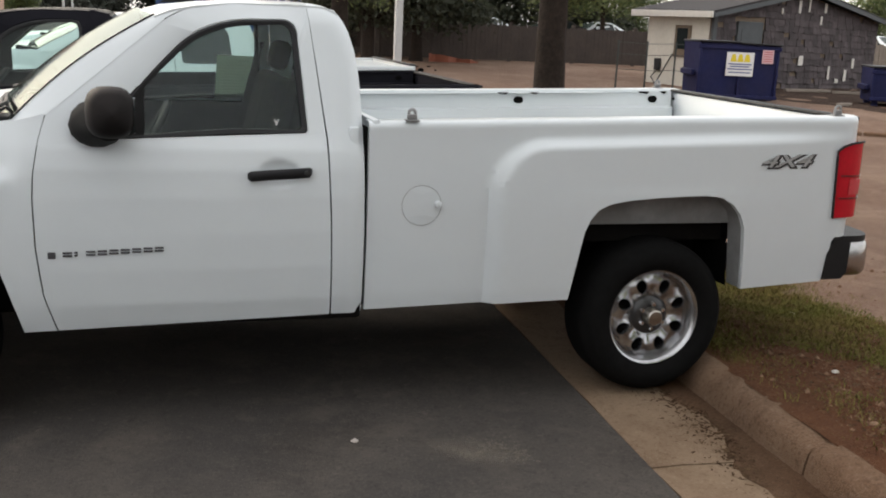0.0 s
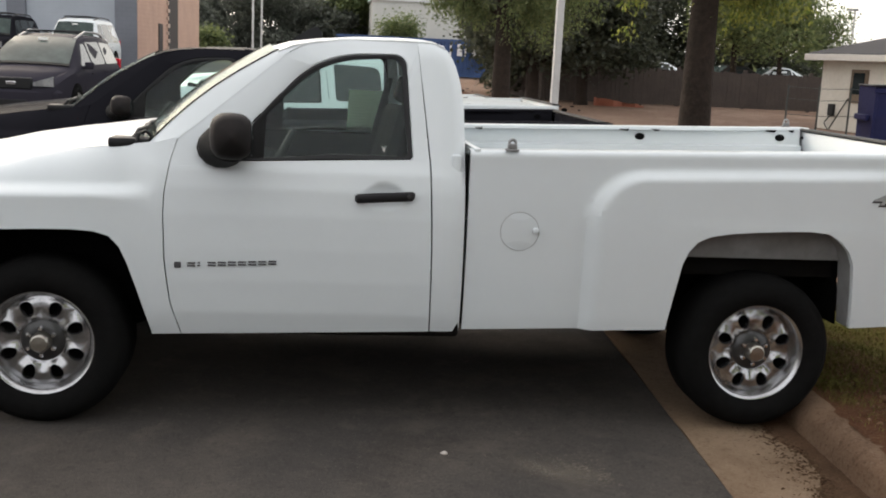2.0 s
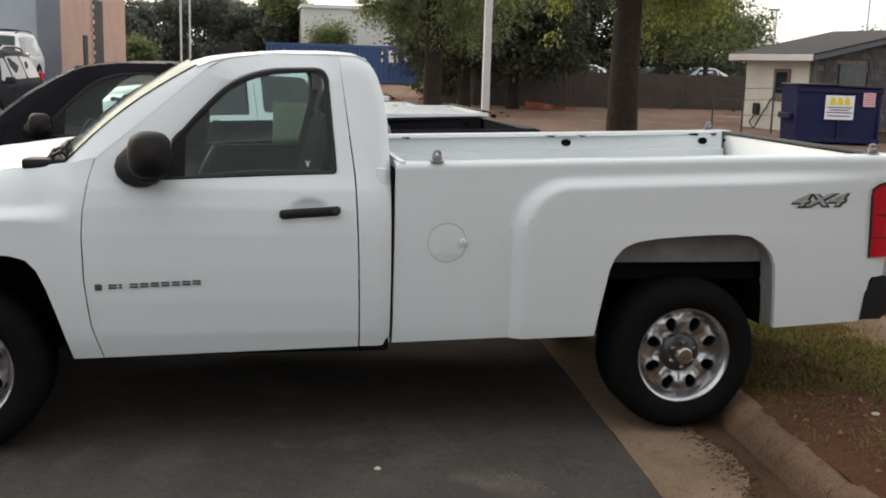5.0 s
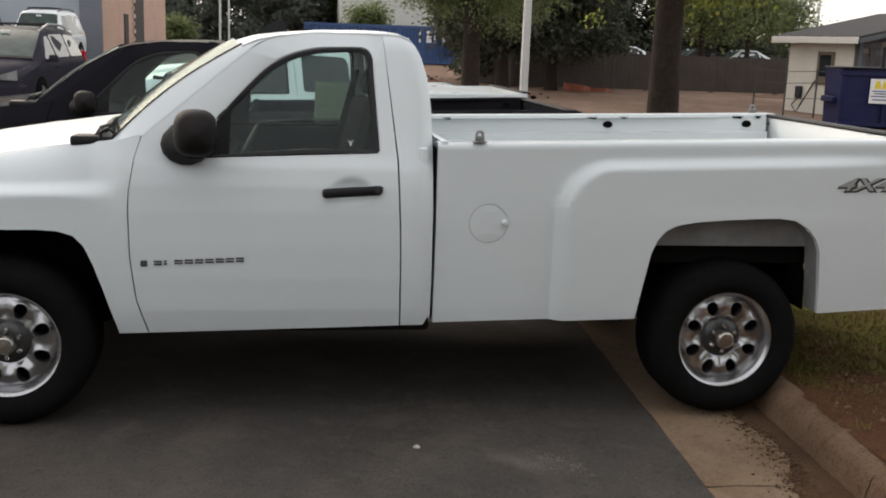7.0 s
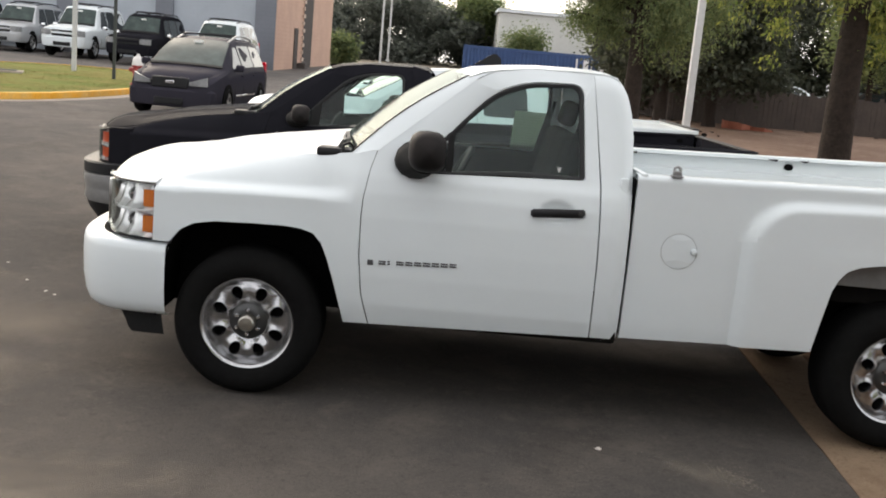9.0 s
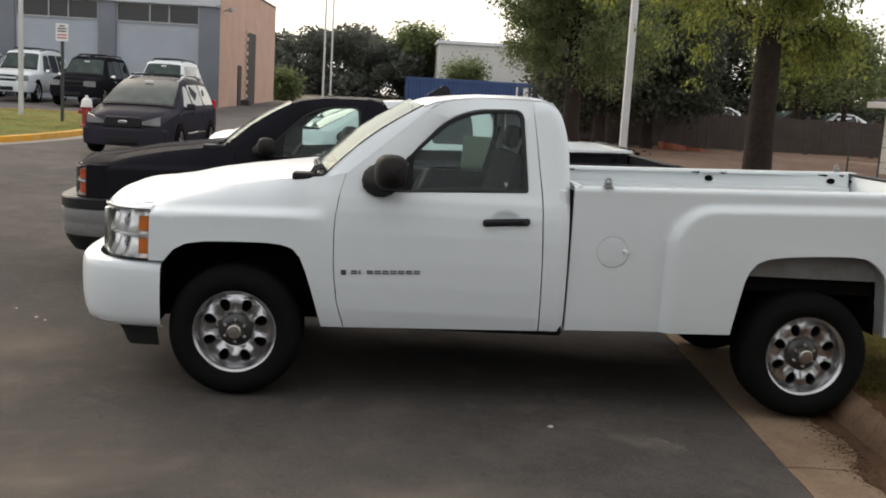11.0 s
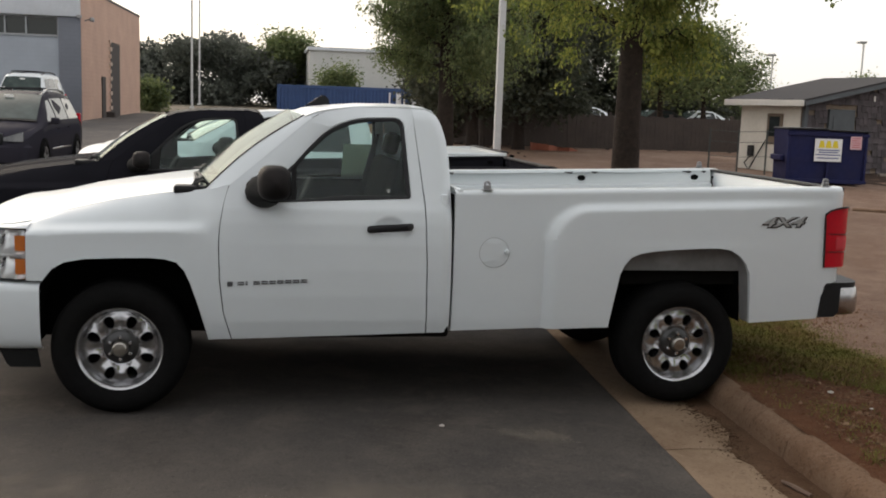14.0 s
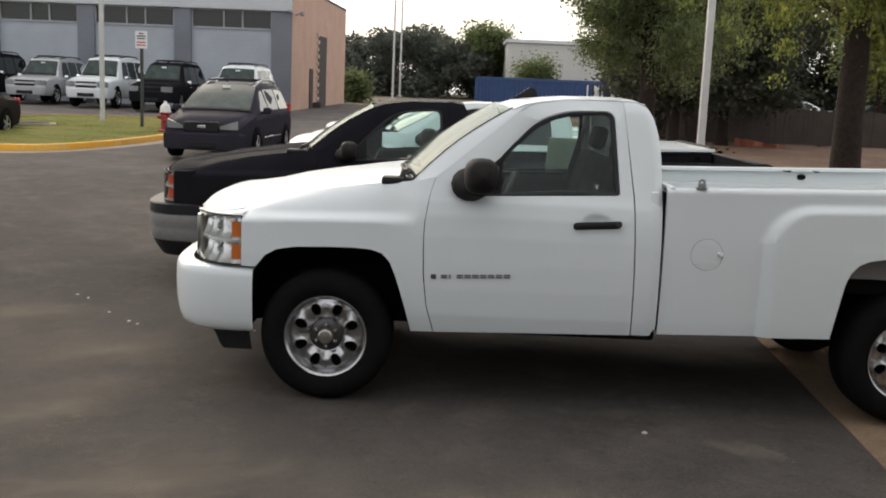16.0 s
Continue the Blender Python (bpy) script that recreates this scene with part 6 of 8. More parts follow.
    box(bm, sx[0] - 0.045, sx[0], -wn_ * (1.0 if kind == "suv" else 0.25), wn_ * (1.0 if kind == "suv" else 0.25), zc - 0.045, zc + 0.03, 0.012, 1)
    part("grille_bar", bm, paint if kind == "suv" else "chrome", gr)
    bm = bmesh.new()
    pth = [(v.x, v.y) for v in spline([(sx[2] + 0.25, W(sx[2]) + 0.012), (sx[2] - 0.1, W(sx[2]) * 0.985), (sx[1], W(sx[1]) * 0.93), (sx[0] - 0.02, W(sx[0]) * 0.8), (sx[0] - 0.05, 0.0)], 4)]
    zl, zh = ZL(sx[1]), zc - hh * 0.62
    wrap(bm, mirrored_path(pth), [(-0.06, zl), (0.0, zl + 0.02), (0.018, lerp(zl, zh, 0.4)), (0.018, lerp(zl, zh, 0.85)), (-0.05, zh)])
    part("front_bumper", bm, paint, T)
    bm = bmesh.new()
    box(bm, sx[0] - 0.075, sx[0] + 0.05, -wn_ * 0.8, wn_ * 0.8, lerp(zl, zh, 0.12), lerp(zl, zh, 0.5), 0.02, 1)
    part("air_intake", bm, "black_plastic", T)
    for sd in ((-1, 1) if kind == "van" else ()):
        bm = bmesh.new()
        box(bm, -0.85, 0.95, sd * (W(0) - 0.005), sd * (W(0) + 0.014), 0.47, 0.51, 0.006, 1)
        part("side_strip", bm, "chrome", T, "bright strip along the doors")
    for sd in (() if kind == "van" else (-1, 1)):
        bm = bmesh.new()
        lathe(bm, [(0.055, -0.02), (0.055, 0.03), (0.0001, 0.035)], 12, Matrix.Translation((sx[0] + 0.0, sd * wn_ * 1.2, lerp(zl, zh, 0.45))) @ Matrix.Rotation(radians(90), 4, "Z"))
        part("fog_lamp", bm, "black_plastic", T)
    return T


mat("far_lamp", (0.24, 0.245, 0.25), 0.15, 0.3, 0.5, 30, coat=0.6)
# the windscreens' grey-green reflection is put into the base colour, gloss kept low
mat("car_screen", (0.040, 0.054, 0.050), 0.12, 0, 0.25, 3, 0.4, 1.5, col2=(0.07, 0.09, 0.083), spec=0.12)


def heading(fx_, fy_):
    return math.degrees(math.atan2(-fy_, -fx_))


def on_ground(x, y, rz):
    return pose(x, y, ground_z(x, y), 0, 0, rz)


# the row of large SUVs along the garage wall
RA = 90 - 2.5
first = {}
for x, paint, col in ((-8.5, "white_paint", "white"), (-11.98, "black_paint", "black"), (-15.15, "white_paint", "white"), (-18.4, "silver_paint", "silver"), (-21.5, "black_paint", "black"), (-24.6, "silver_paint", "silver"), (-27.8, "black_paint", "black")):
    at = on_ground(x, 37.3 + min(4.4, max(0.0, 0.44 * (-8.95 - x))), RA) @ Matrix.Diagonal((1.0, 1.0, 1.06, 1.0))
    if col in first:
        copy_thing(first[col], at)
    else:
        first[col] = car("suv", f"{col} large SUV with roof rails parked by the garage", paint, at, "SUV", "SUVs along the garage wall")
# sedans beside the planted island
brown_sedan = car("sedan", "dark brown sedan parked beside the grass island", "brown_paint", on_ground(-11.62, 18.45, heading(0.03, -1.0)), "car", "cars beside the island")
car("sedan", "dark red sedan parked beside another sedan", "red_paint", on_ground(-15.2, 18.9, heading(0.05, -1.0)), "car", "cars beside the island")
white_sedan = car("sedan", "white sedan parked behind the dark cars", "white_paint", on_ground(-18.2, 24.5, heading(0.6, -0.8)), "car", "cars beside the island")
car("van", "dark grey minivan with roof rails standing on the car park lane", "grey_paint", on_ground(-4.42, 17.3, heading(-0.03, -1.0)) @ Matrix.Diagonal((0.96, 0.93, 0.93, 1.0)), "minivan")
# cars in the raised lot beyond the fence
for x, y, z, rz, col in ((25.0, 48.0, 0, 8, "white"), (22.3, 47.5, 0, 12, "dark brown"), (18.0, 47.5, 0, 5, "white"), (42.5, 46.0, 0, 100, "white")):
    copy_thing(white_sedan if col == "white" else brown_sedan, on_ground(x, y, rz))["label"] = f"{col} sedan parked beyond the wooden fence"


# ---- garage building ----
def brick_mat(name, c1, c2, mortar, bw, bh, rough=0.85, ms=0.012):
    m = mat(name, c1, rough, 0, 0.08, 30)
    n, l = m.node_tree.nodes, m.node_tree.links
    p = n["Principled BSDF"]
    tc = n["Texture Coordinate"]
    sep, com = n.new("ShaderNodeSeparateXYZ"), n.new("ShaderNodeCombineXYZ")
    l.new(tc.outputs["Object"], sep.inputs[0])
    add = n.new("ShaderNodeMath")
    l.new(sep.outputs[0], add.inputs[0])
    l.new(sep.outputs[1], add.inputs[1])
    l.new(add.outputs[0], com.inputs[0])
    l.new(sep.outputs[2], com.inputs[1])
    b = n.new("ShaderNodeTexBrick")
    b.inputs["Color1"].default_value, b.inputs["Color2"].default_value, b.inputs["Mortar"].default_value = (*c1, 1), (*c2, 1), (*mortar, 1)
    b.inputs["Scale"].default_value, b.inputs["Brick Width"].default_value, b.inputs["Row Height"].default_value, b.inputs["Mortar Size"].default_value = 1.0, bw, bh, ms
    l.new(com.outputs[0], b.inputs["Vector"])
    t = n.new("ShaderNodeTexNoise")
    t.inputs["Scale"].default_value = 0.8
    l.new(tc.outputs["Object"], t.inputs["Vector"])
    r = n.new("ShaderNodeMapRange")
    r.inputs[3].default_value, r.inputs[4].default_value = 0.82, 1.15
    l.new(t.outputs[0], r.inputs[0])
    mx = n.new("ShaderNodeMix")
    mx.data_type, mx.blend_type = "RGBA", "MULTIPLY"
    mx.inputs[0].default_value = 1.0
    l.new(b.outputs["Color"], mx.inputs[6])
    l.new(r.outputs[0], mx.inputs[7])
    l.new(mx.outputs[2], p.inputs["Base Color"])
    bp = n.new("ShaderNodeBump")
    bp.inputs["Strength"].default_value, bp.inputs["Distance"].default_value = 0.5, 0.01
    bp.invert = True
    l.new(b.outputs["Fac"], bp.inputs["Height"])
    l.new(bp.outputs[0], p.inputs["Normal"])
    return m


brick_mat("block_grey", (0.365, 0.395, 0.435), (0.36, 0.39, 0.43), (0.35, 0.378, 0.416), 0.4, 0.2)
brick_mat("block_salmon", (0.55, 0.36, 0.27), (0.53, 0.345, 0.26), (0.50, 0.325, 0.245), 0.4, 0.2)
brick_mat("block_dark", (0.165, 0.175, 0.20), (0.16, 0.17, 0.195), (0.148, 0.157, 0.178), 0.4, 0.2)
mat("fascia_grey", (0.60, 0.62, 0.65), 0.7, 0, 0.06, 6, 0.3, 0.6)
mat("roof_dark", (0.08, 0.08, 0.085), 0.9, 0, 0.2, 10)
mat("door_dark", (0.05, 0.04, 0.035), 0.8, 0, 0.2, 10)
mat("window_frame", (0.32, 0.33, 0.34), 0.6, 0, 0.05, 20)
mat("quoin", (0.55, 0.42, 0.34), 0.85, 0, 0.1, 15)
BL = pose(-7.6, 44.36, 0.0, 0, 0, -2.5)       # front right corner of the garage, walls along its own axes
B = thing("garage_building", "grey block garage with a salmon side wall and high strip windows", "building", BL)
GB, TOP, WTOP = 0.55, 6.85, 5.47
PILL, BAY = 0.85, 4.02
bm = bmesh.new()
box(bm, -45, 0, 0.35, 16.6, GB - 1, TOP - 0.1)
part("wall", bm, "block_grey", B)
bm = bmesh.new()
box(bm, -0.3, 0.02, -0.02, 16.65, GB - 1, TOP)
part("wall", bm, "block_salmon", B, "salmon painted block side wall")
bm = bmesh.new()
box(bm, -45.1, 0.0, -0.22, 0.4, WTOP, TOP + 0.05, 0.02)
part("fascia", bm, "fascia_grey", B, "pale grey metal fascia")
bm = bmesh.new()
box(bm, -45.2, 0.05, 0.2, 16.7, TOP + 0.0, TOP + 0.12)
part("roof", bm, "roof_dark", B)
x = 0.0
for i in range(9):
    bm = bmesh.new()
    w = PILL if i else 1.0
    box(bm, x - w, x, -0.12, 0.36, GB - 1, WTOP, 0.02)
    part("pillar", bm, "block_dark", B, "dark grey wall pier")
    x0, x1 = x - w - BAY, x - w
    bm = bmesh.new()
    box(bm, x0, x1, 0.06, 0.36, GB - 1, WTOP - 0.94, 0.0)
    part("wall_panel", bm, "block_grey", B, "pale grey block infill panel")
    bm = bmesh.new()
    for z0, z1 in ((WTOP - 0.94, WTOP - 0.86), (WTOP - 0.06, WTOP + 0.01)):
        box(bm, x0, x1, 0.0, 0.2, z0, z1)
    for xm in (x0 + 0.0, x0 + 1.58, x0 + 2.52, x1 - 0.07):
        box(bm, xm, xm + 0.07, 0.0, 0.2, WTOP - 0.86, WTOP - 0.06)
    wf = part("window", bm, "window_frame", B, "strip window with metal mullions")
    for a, b in ((x0 + 0.07, x0 + 1.58), (x0 + 1.65, x0 + 2.52), (x0 + 2.59, x1 - 0.07)):
        bm = bmesh.new()
        box(bm, a, b, 0.09, 0.11, WTOP - 0.86, WTOP - 0.06)
        part("pane", bm, "far_glass", wf, "dark window pane")
    x = x0
# side wall: tall doorway with toothed edge, small door, flood lamps
# the wall is not cut: a dark panel holds the shade of the open doorway
bm = bmesh.new()
box(bm, 0.02, 0.05, 7.0, 9.6, GB, 4.75)
dw = part("doorway", bm, "door_dark", B, "dark panel for the shade in an open doorway")
for i in range(11):
    bm = bmesh.new()
    box(bm, 0.02, 0.12, 6.55, 7.05 if i % 2 else 6.8, GB + 0.2 + i * 0.39, GB + 0.40 + i * 0.39, 0.01, 1)
    part("quoin_block", bm, "quoin", dw)
bm = bmesh.new()
box(bm, 0.02, 0.08, 4.5, 5.4, GB, 2.85, 0.01, 1)
part("side_door", bm, "door_dark", B)
bm = bmesh.new()
tube(bm, [(0.0, -0.14, 5.45), (0.0, -0.35, 5.5)], 0.03, 6)
box(bm, -0.1, 0.12, -0.5, -0.32, 5.38, 5.55, 0.03, 1)
part("flood_lamp", bm, "steel_grey", B, "grey wall flood lamp")
bm = bmesh.new()
tube(bm, [(0.04, 0.6, 5.35), (0.35, 0.6, 5.45)], 0.03, 6)
box(bm, 0.3, 0.48, 0.45, 0.75, 5.32, 5.52, 0.03, 1)
part("flood_lamp", bm, "steel_grey", B, "grey wall flood lamp")
bm = bmesh.new()
box(bm, 0.03, 0.5, 5.6, 6.3, GB, GB + 0.5, 0.05, 1)
part("bin", bm, "door_dark", B)

# unseen wall added behind the viewer to block low sky light from the south
bm = bmesh.new()
box(bm, -45, 45, -26, -17.5, -0.2, 4.2)
setting("wall_south", bm, "block_dark", "unseen block wall added to cut the low southern sky", "wall")

# ---- planted island ----
isl = [(-10.45, 16.6), (-10.0, 15.9), (-9.2, 15.45), (-8.2, 15.9), (-7.55, 17.3), (-7.1, 19.5), (-6.9, 22.0), (-6.95, 24.6), (-7.3, 26.6), (-8.2, 28.6), (-10.2, 29.6), (-12.3, 29.2), (-13.6, 27.2), (-13.3, 24.6), (-12.4, 22.2), (-11.4, 19.2)]
ring = [Vector((p.x, p.y)) for p in resample([(v.x, v.y) for v in spline([Vector(p) for p in isl + isl[:1]], 6)[:-1]], 150)]
cen = Vector((-9.9, 22.4))
bm = bmesh.new()
outer = [p + (p - cen).normalized() * 0.45 for p in ring]
a = [bm.verts.new((p.x, p.y, ground_z(0, p.y) + 0.006)) for p in outer]
b = [bm.verts.new((p.x, p.y, ground_z(0, p.y) + 0.012)) for p in ring]
for i in range(len(a)):
    j = (i + 1) % len(a)
    bm.faces.new((a[i], a[j], b[j], b[i]))
setting("pavement_island", bm, "concrete_pale", "pale concrete gutter round the grass island", "gutter")
ik = setting("kerb_island", field(-10.5, -9.5, 22, 23, 0.5, lambda x, y: ground_z(x, y) - 0.1), "concrete", "yellow painted kerb round the grass island", "kerb")
n = len(ring)
for s in range(25):
    bm = bmesh.new()
    loops = []
    for k in range(7):
        i = (s * 6 + k) % n
        p, q = ring[i], ring[i] + (cen - ring[i]).normalized() * 0.16
        g = ground_z(0, p.y)
        sh = 0.004 if k in (0, 6) else 0.0
        e = (q - p)
        loops.append([Vector((p.x, p.y, g - 0.05)), Vector((p.x + e.x * 0.05, p.y + e.y * 0.05, g + 0.11)), Vector((p.x + e.x * 0.2, p.y + e.y * 0.2, g + 0.15 - sh)), Vector((q.x, q.y, g + 0.155 - sh)), Vector((q.x, q.y, g - 0.05))])
    loft(bm, loops)
    part("kerb_length", bm, "yellow_kerb", ik, smooth=50)
bm = bmesh.new()
inner = [p + (cen - p).normalized() * 0.15 for p in ring]
vs = [bm.verts.new((p.x, p.y, ground_z(0, p.y) + 0.14)) for p in inner]
mids = [bm.verts.new((lerp(p.x, cen.x, 0.5), lerp(p.y, cen.y, 0.5), ground_z(0, lerp(p.y, cen.y, 0.5)) + 0.20)) for p in inner]
c = bm.verts.new((cen.x, cen.y, ground_z(0, cen.y) + 0.22))
for i in range(n):
    j = (i + 1) % n
    bm.faces.new((vs[i], vs[j], mids[j], mids[i]))
    bm.faces.new((mids[i], mids[j], c))
setting("ground_island", bm, "turf", "dry patchy turf on the island", "turf")
bm = bmesh.new()
random.seed(21)
for _ in range(3800):
    k = random.randrange(n)
    t = math.sqrt(random.random()) * 0.93
    p = cen.lerp(inner[k], t)
    if noise.noise(Vector((p.x * 0.8, p.y * 0.8, 3))) < -0.25:
        continue
    blades(bm, p.x, p.y, ground_z(0, p.y) + lerp(0.21, 0.14, t), random.uniform(0.035, 0.08), 4, 0.14)
solid("grass", bm, "grass", "short dry grass on the kerbed island", "grass", kind="stuff")


bm = bmesh.new()
box(bm, -0.75, 0.75, -0.5, 0.5, -0.2, 0.06, 0.02, 1)
dl = solid("drain_inlet", bm, "concrete_pale", "concrete drain inlet with a dark lid set in the turf", "drain", at=pose(-11.1, 21.8, ground_z(0, 21.8) + 0.19, 0, 0, 20))
bm = bmesh.new()
box(bm, -0.6, 0.6, -0.36, 0.36, 0.055, 0.075, 0.01, 1)
part("lid", bm, "crack_dark", dl, "dark iron lid")


def lamp_post(label, x, y, r0, r1, h, arm=True, group=""):
    T = thing("street_lamp", label, "street lamp", pose(x, y, ground_z(x, y) + 0.1), group)
    bm = bmesh.new()
    k = math.sqrt(0.5)
    loft(bm, [[Vector((r * a, r * b, z)) for a, b in ((1, 0.82), (0.82, 1), (-0.82, 1), (-1, 0.82), (-1, -0.82), (-0.82, -1), (0.82, -1), (1, -0.82))] for z, r in ((0.0, r0), (h, r1))])
    part("pole", bm, "pole_grey", T)
    bm = bmesh.new()
    box(bm, -r0 * 2.2, r0 * 2.2, -r0 * 2.2, r0 * 2.2, -0.12, 0.03, 0.015, 1)
    part("base_plate", bm, "pole_grey", T)
    if arm:
        bm = bmesh.new()
        tube(bm, [(0, 0, h - 0.1), (0.3, -0.1, h), (0.7, -0.2, h + 0.02)], 0.04, 8)
        part("arm", bm, "pole_grey", T)
        bm = bmesh.new()
        box(bm, 0.6, 1.25, -0.45, 0.05, h - 0.06, h + 0.10, 0.04, 2)
        part("lamp_head", bm, "steel_grey", T)
    else:
        bm = bmesh.new()
        box(bm, -0.55, 0.18, -0.25, 0.25, h - 0.02, h + 0.16, 0.05, 2)
        part("lamp_head", bm, "steel_grey", T)
    return T


mat("pole_grey", (0.53, 0.53, 0.52), 0.6, 0.2, 0.06, 12, 0.3, 2)
mat("pole_dark", (0.05, 0.055, 0.05), 0.7, 0.2, 0.1, 20)
lamp_post("tall pale grey square light pole on the verge", 5.5, 14.17, 0.068, 0.06, 8.5)
lamp_post("tall pale grey light pole on the grass island", -10.17, 25.1, 0.062, 0.055, 9.0)
for x, y, h in ((-4.7, 77.0, 8.6), (-5.0, 92.0, 15.0)):
    lamp_post("slim distant light pole beyond the car park", x, y, 0.085, 0.07, h, group="distant light poles")
for x, y, h in ((41.5, 70.5, 5.8), (49.8, 71.0, 7.2)):
    lamp_post("distant light pole behind the shed", x, y, 0.075, 0.06, h, False, group="distant light poles")

# fire hydrant
mat("hydrant_red", (0.28, 0.03, 0.03), 0.5, 0, 0.15, 20, 0.4, 6)
mat("hydrant_white", (0.66, 0.64, 0.62), 0.55, 0, 0.1, 20)
hy = thing("fire_hydrant", "red fire hydrant with a white top on the island", "hydrant", pose(-7.3, 21.9, ground_z(0, 21.9) + 0.15) @ Matrix.Scale(1.12, 4))
RX90 = Matrix.Rotation(radians(90), 4, "X")
bm = bmesh.new()
lathe(bm, [(0.17, 0.0), (0.17, 0.04), (0.11, 0.06), (0.105, 0.42), (0.14, 0.44), (0.14, 0.47)], 20, RX90, True)
part("barrel", bm, "hydrant_red", hy)
bm = bmesh.new()
lathe(bm, [(0.14, 0.47), (0.13, 0.52), (0.12, 0.60), (0.09, 0.66), (0.04, 0.69), (0.035, 0.74), (0.0001, 0.745)], 20, RX90)
part("bonnet", bm, "hydrant_white", hy, "white painted bonnet")
for sg in (-1, 1):
    bm = bmesh.new()
    cyl(bm, (sg * 0.09, 0, 0.36), (sg * 0.19, 0, 0.36), 0.05, None, 12)
    part("nozzle_cap", bm, "hydrant_red", hy)
bm = bmesh.new()
cyl(bm, (0, -0.09, 0.34), (0, -0.20, 0.34), 0.075, None, 14)
part("pumper_cap", bm, "hydrant_red", hy)

# sign posts on the island
mat("sign_white", (0.72, 0.71, 0.70), 0.6, 0, 0.05, 20)
mat("sign_red", (0.45, 0.09, 0.09), 0.6)


def parking_sign(x, y, h):
    T = thing("parking_sign", "small white parking sign with red lines on a dark post", "sign", pose(x, y, ground_z(x, y) + 0.15), "parking signs")
    bm = bmesh.new()
    box(bm, -0.04, 0.04, -0.03, 0.03, -0.1, h)
    part("post", bm, "pole_dark", T)
    bm = bmesh.new()
    slab(bm, round_poly([(-0.17, h - 0.32), (0.17, h - 0.32), (0.17, h + 0.16), (-0.17, h + 0.16)], 0.03), "y", -0.045, -0.032)
    pl = part("plate", bm, "sign_white", T)
    for z, w, ink in ((h + 0.09, 0.07, "decal_dark"), (h + 0.02, 0.13, "badge_grey"), (h - 0.05, 0.12, "badge_grey"), (h - 0.15, 0.13, "sign_red"), (h - 0.23, 0.13, "sign_red")):
        bm = bmesh.new()
        box(bm, -w, w, -0.0485, -0.0465, z - 0.018, z + 0.018)
        part("print_bar", bm, ink, pl)
    return T


parking_sign(-8.29, 23.0, 2.56)
parking_sign(-11.3, 20.0, 2.75)

# blue shipping container with white letter shapes, pale hall behind
mat("container_blue", (0.035, 0.075, 0.19), 0.55, 0, 0.12, 6, 0.4, 1.2)
mat("letter_white", (0.70, 0.70, 0.70), 0.6)
CT = thing("shipping_container", "blue corrugated shipping container with white letter shapes", "container", pose(1.65, 52.5, ground_z(0, 52) + 0.0, 0, 0, -4))
bm = bmesh.new()
cw = []
for i in range(40):
    x = i * 0.21
    cw += [(x, 0.0), (x + 0.07, 0.0), (x + 0.105, 0.04), (x + 0.175, 0.04)]
g = [[Vector((x, y, z)) for x, y in cw] for z in (0.15, 1.95)]
sheet(bm, g)
box(bm, 0, 8.4, -0.02, 0.05, 1.92, 2.1)
box(bm, 0, 8.4, -0.02, 0.05, 0.05, 0.2)
box(bm, -0.02, 0.1, -0.02, 0.1, 0.05, 2.1)
box(bm, 0.0, 8.4, 0.05, 2.4, 0.1, 2.06)
part("body", bm, "container_blue", CT)
for i, w in enumerate((0.09, 0.28, 0.09, 0.3, 0.3)):
    bm = bmesh.new()
    xx = 6.35 + i * 0.42
    box(bm, xx, xx + w, -0.06, -0.03, 1.2, 1.85)
    part("letter_bar", bm, "letter_white", CT, "white block letter shape")
mat("hall_pale", (0.48, 0.48, 0.46), 0.8, 0, 0.06, 4, 0.3, 0.3)
HB = thing("warehouse", "pale grey flat-roofed hall in the distance", "building", pose(5.2, 91, ground_z(0, 60)))
bm = bmesh.new()
box(bm, 0, 26, 0, 20, -1.0, 6.0)
part("wall", bm, "hall_pale", HB)
bm = bmesh.new()
box(bm, -0.2, 26.2, -0.2, 20.2, 6.0, 6.3)
part("roof_edge", bm, "fascia_grey", HB)
for i in range(4):
    bm = bmesh.new()
    box(bm, 9 + i * 4, 10.5 + i * 4, -0.05, 0.1, 2.0, 3.6)
    part("window", bm, "far_glass", HB)

# ---- fences ----
mat("fence_wood", (0.062, 0.048, 0.040), 0.9, 0, 0.25, 12, 0.6, 1.5, 0.3, 40, col2=(0.038, 0.030, 0.026))
mat("fence_pale", (0.25, 0.21, 0.17), 0.9, 0, 0.22, 12, 0.6, 1.5, 0.3, 40, col2=(0.16, 0.13, 0.105))


def fence(x0, y0, x1, y1, h, material, label):
    T = thing("fence", label, "fence", pose(x0, y0, 0), "", "structure")
    d = Vector((x1 - x0, y1 - y0))
    L = d.length
    u = d / L
    nn = Vector((-u.y, u.x))
    k = max(1, int(L / 2.4))
    for i in range(k + 1):
        p = u * (i * L / k)
        bm = bmesh.new()
        g = ground_z(0, y0 + p.y)
        m = Matrix.Translation((p.x, p.y, g)) @ Matrix.Rotation(math.atan2(u.y, u.x), 4, "Z")
        box(bm, -0.06, 0.06, 0.02, 0.14, -0.1, h + 0.12, 0, 1, m)
        part("post", bm, material, T)
        if i == k:
            break
        bm = bmesh.new()
        for z in (0.3, h * 0.55, h - 0.2):
            box(bm, 0, L / k, 0.02, 0.06, z, z + 0.09, 0, 1, m)
        nb = 15
        for b in range(nb):
            w = L / k / nb
            hh = h + random.uniform(-0.03, 0.03)
            o = random.uniform(-0.006, 0.006)
            box(bm, b * w + 0.004, (b + 1) * w - 0.004, -0.02 + o, 0.018 + o, 0.04, hh, 0, 1, m)
        part("panel", bm, material, T)
    return T


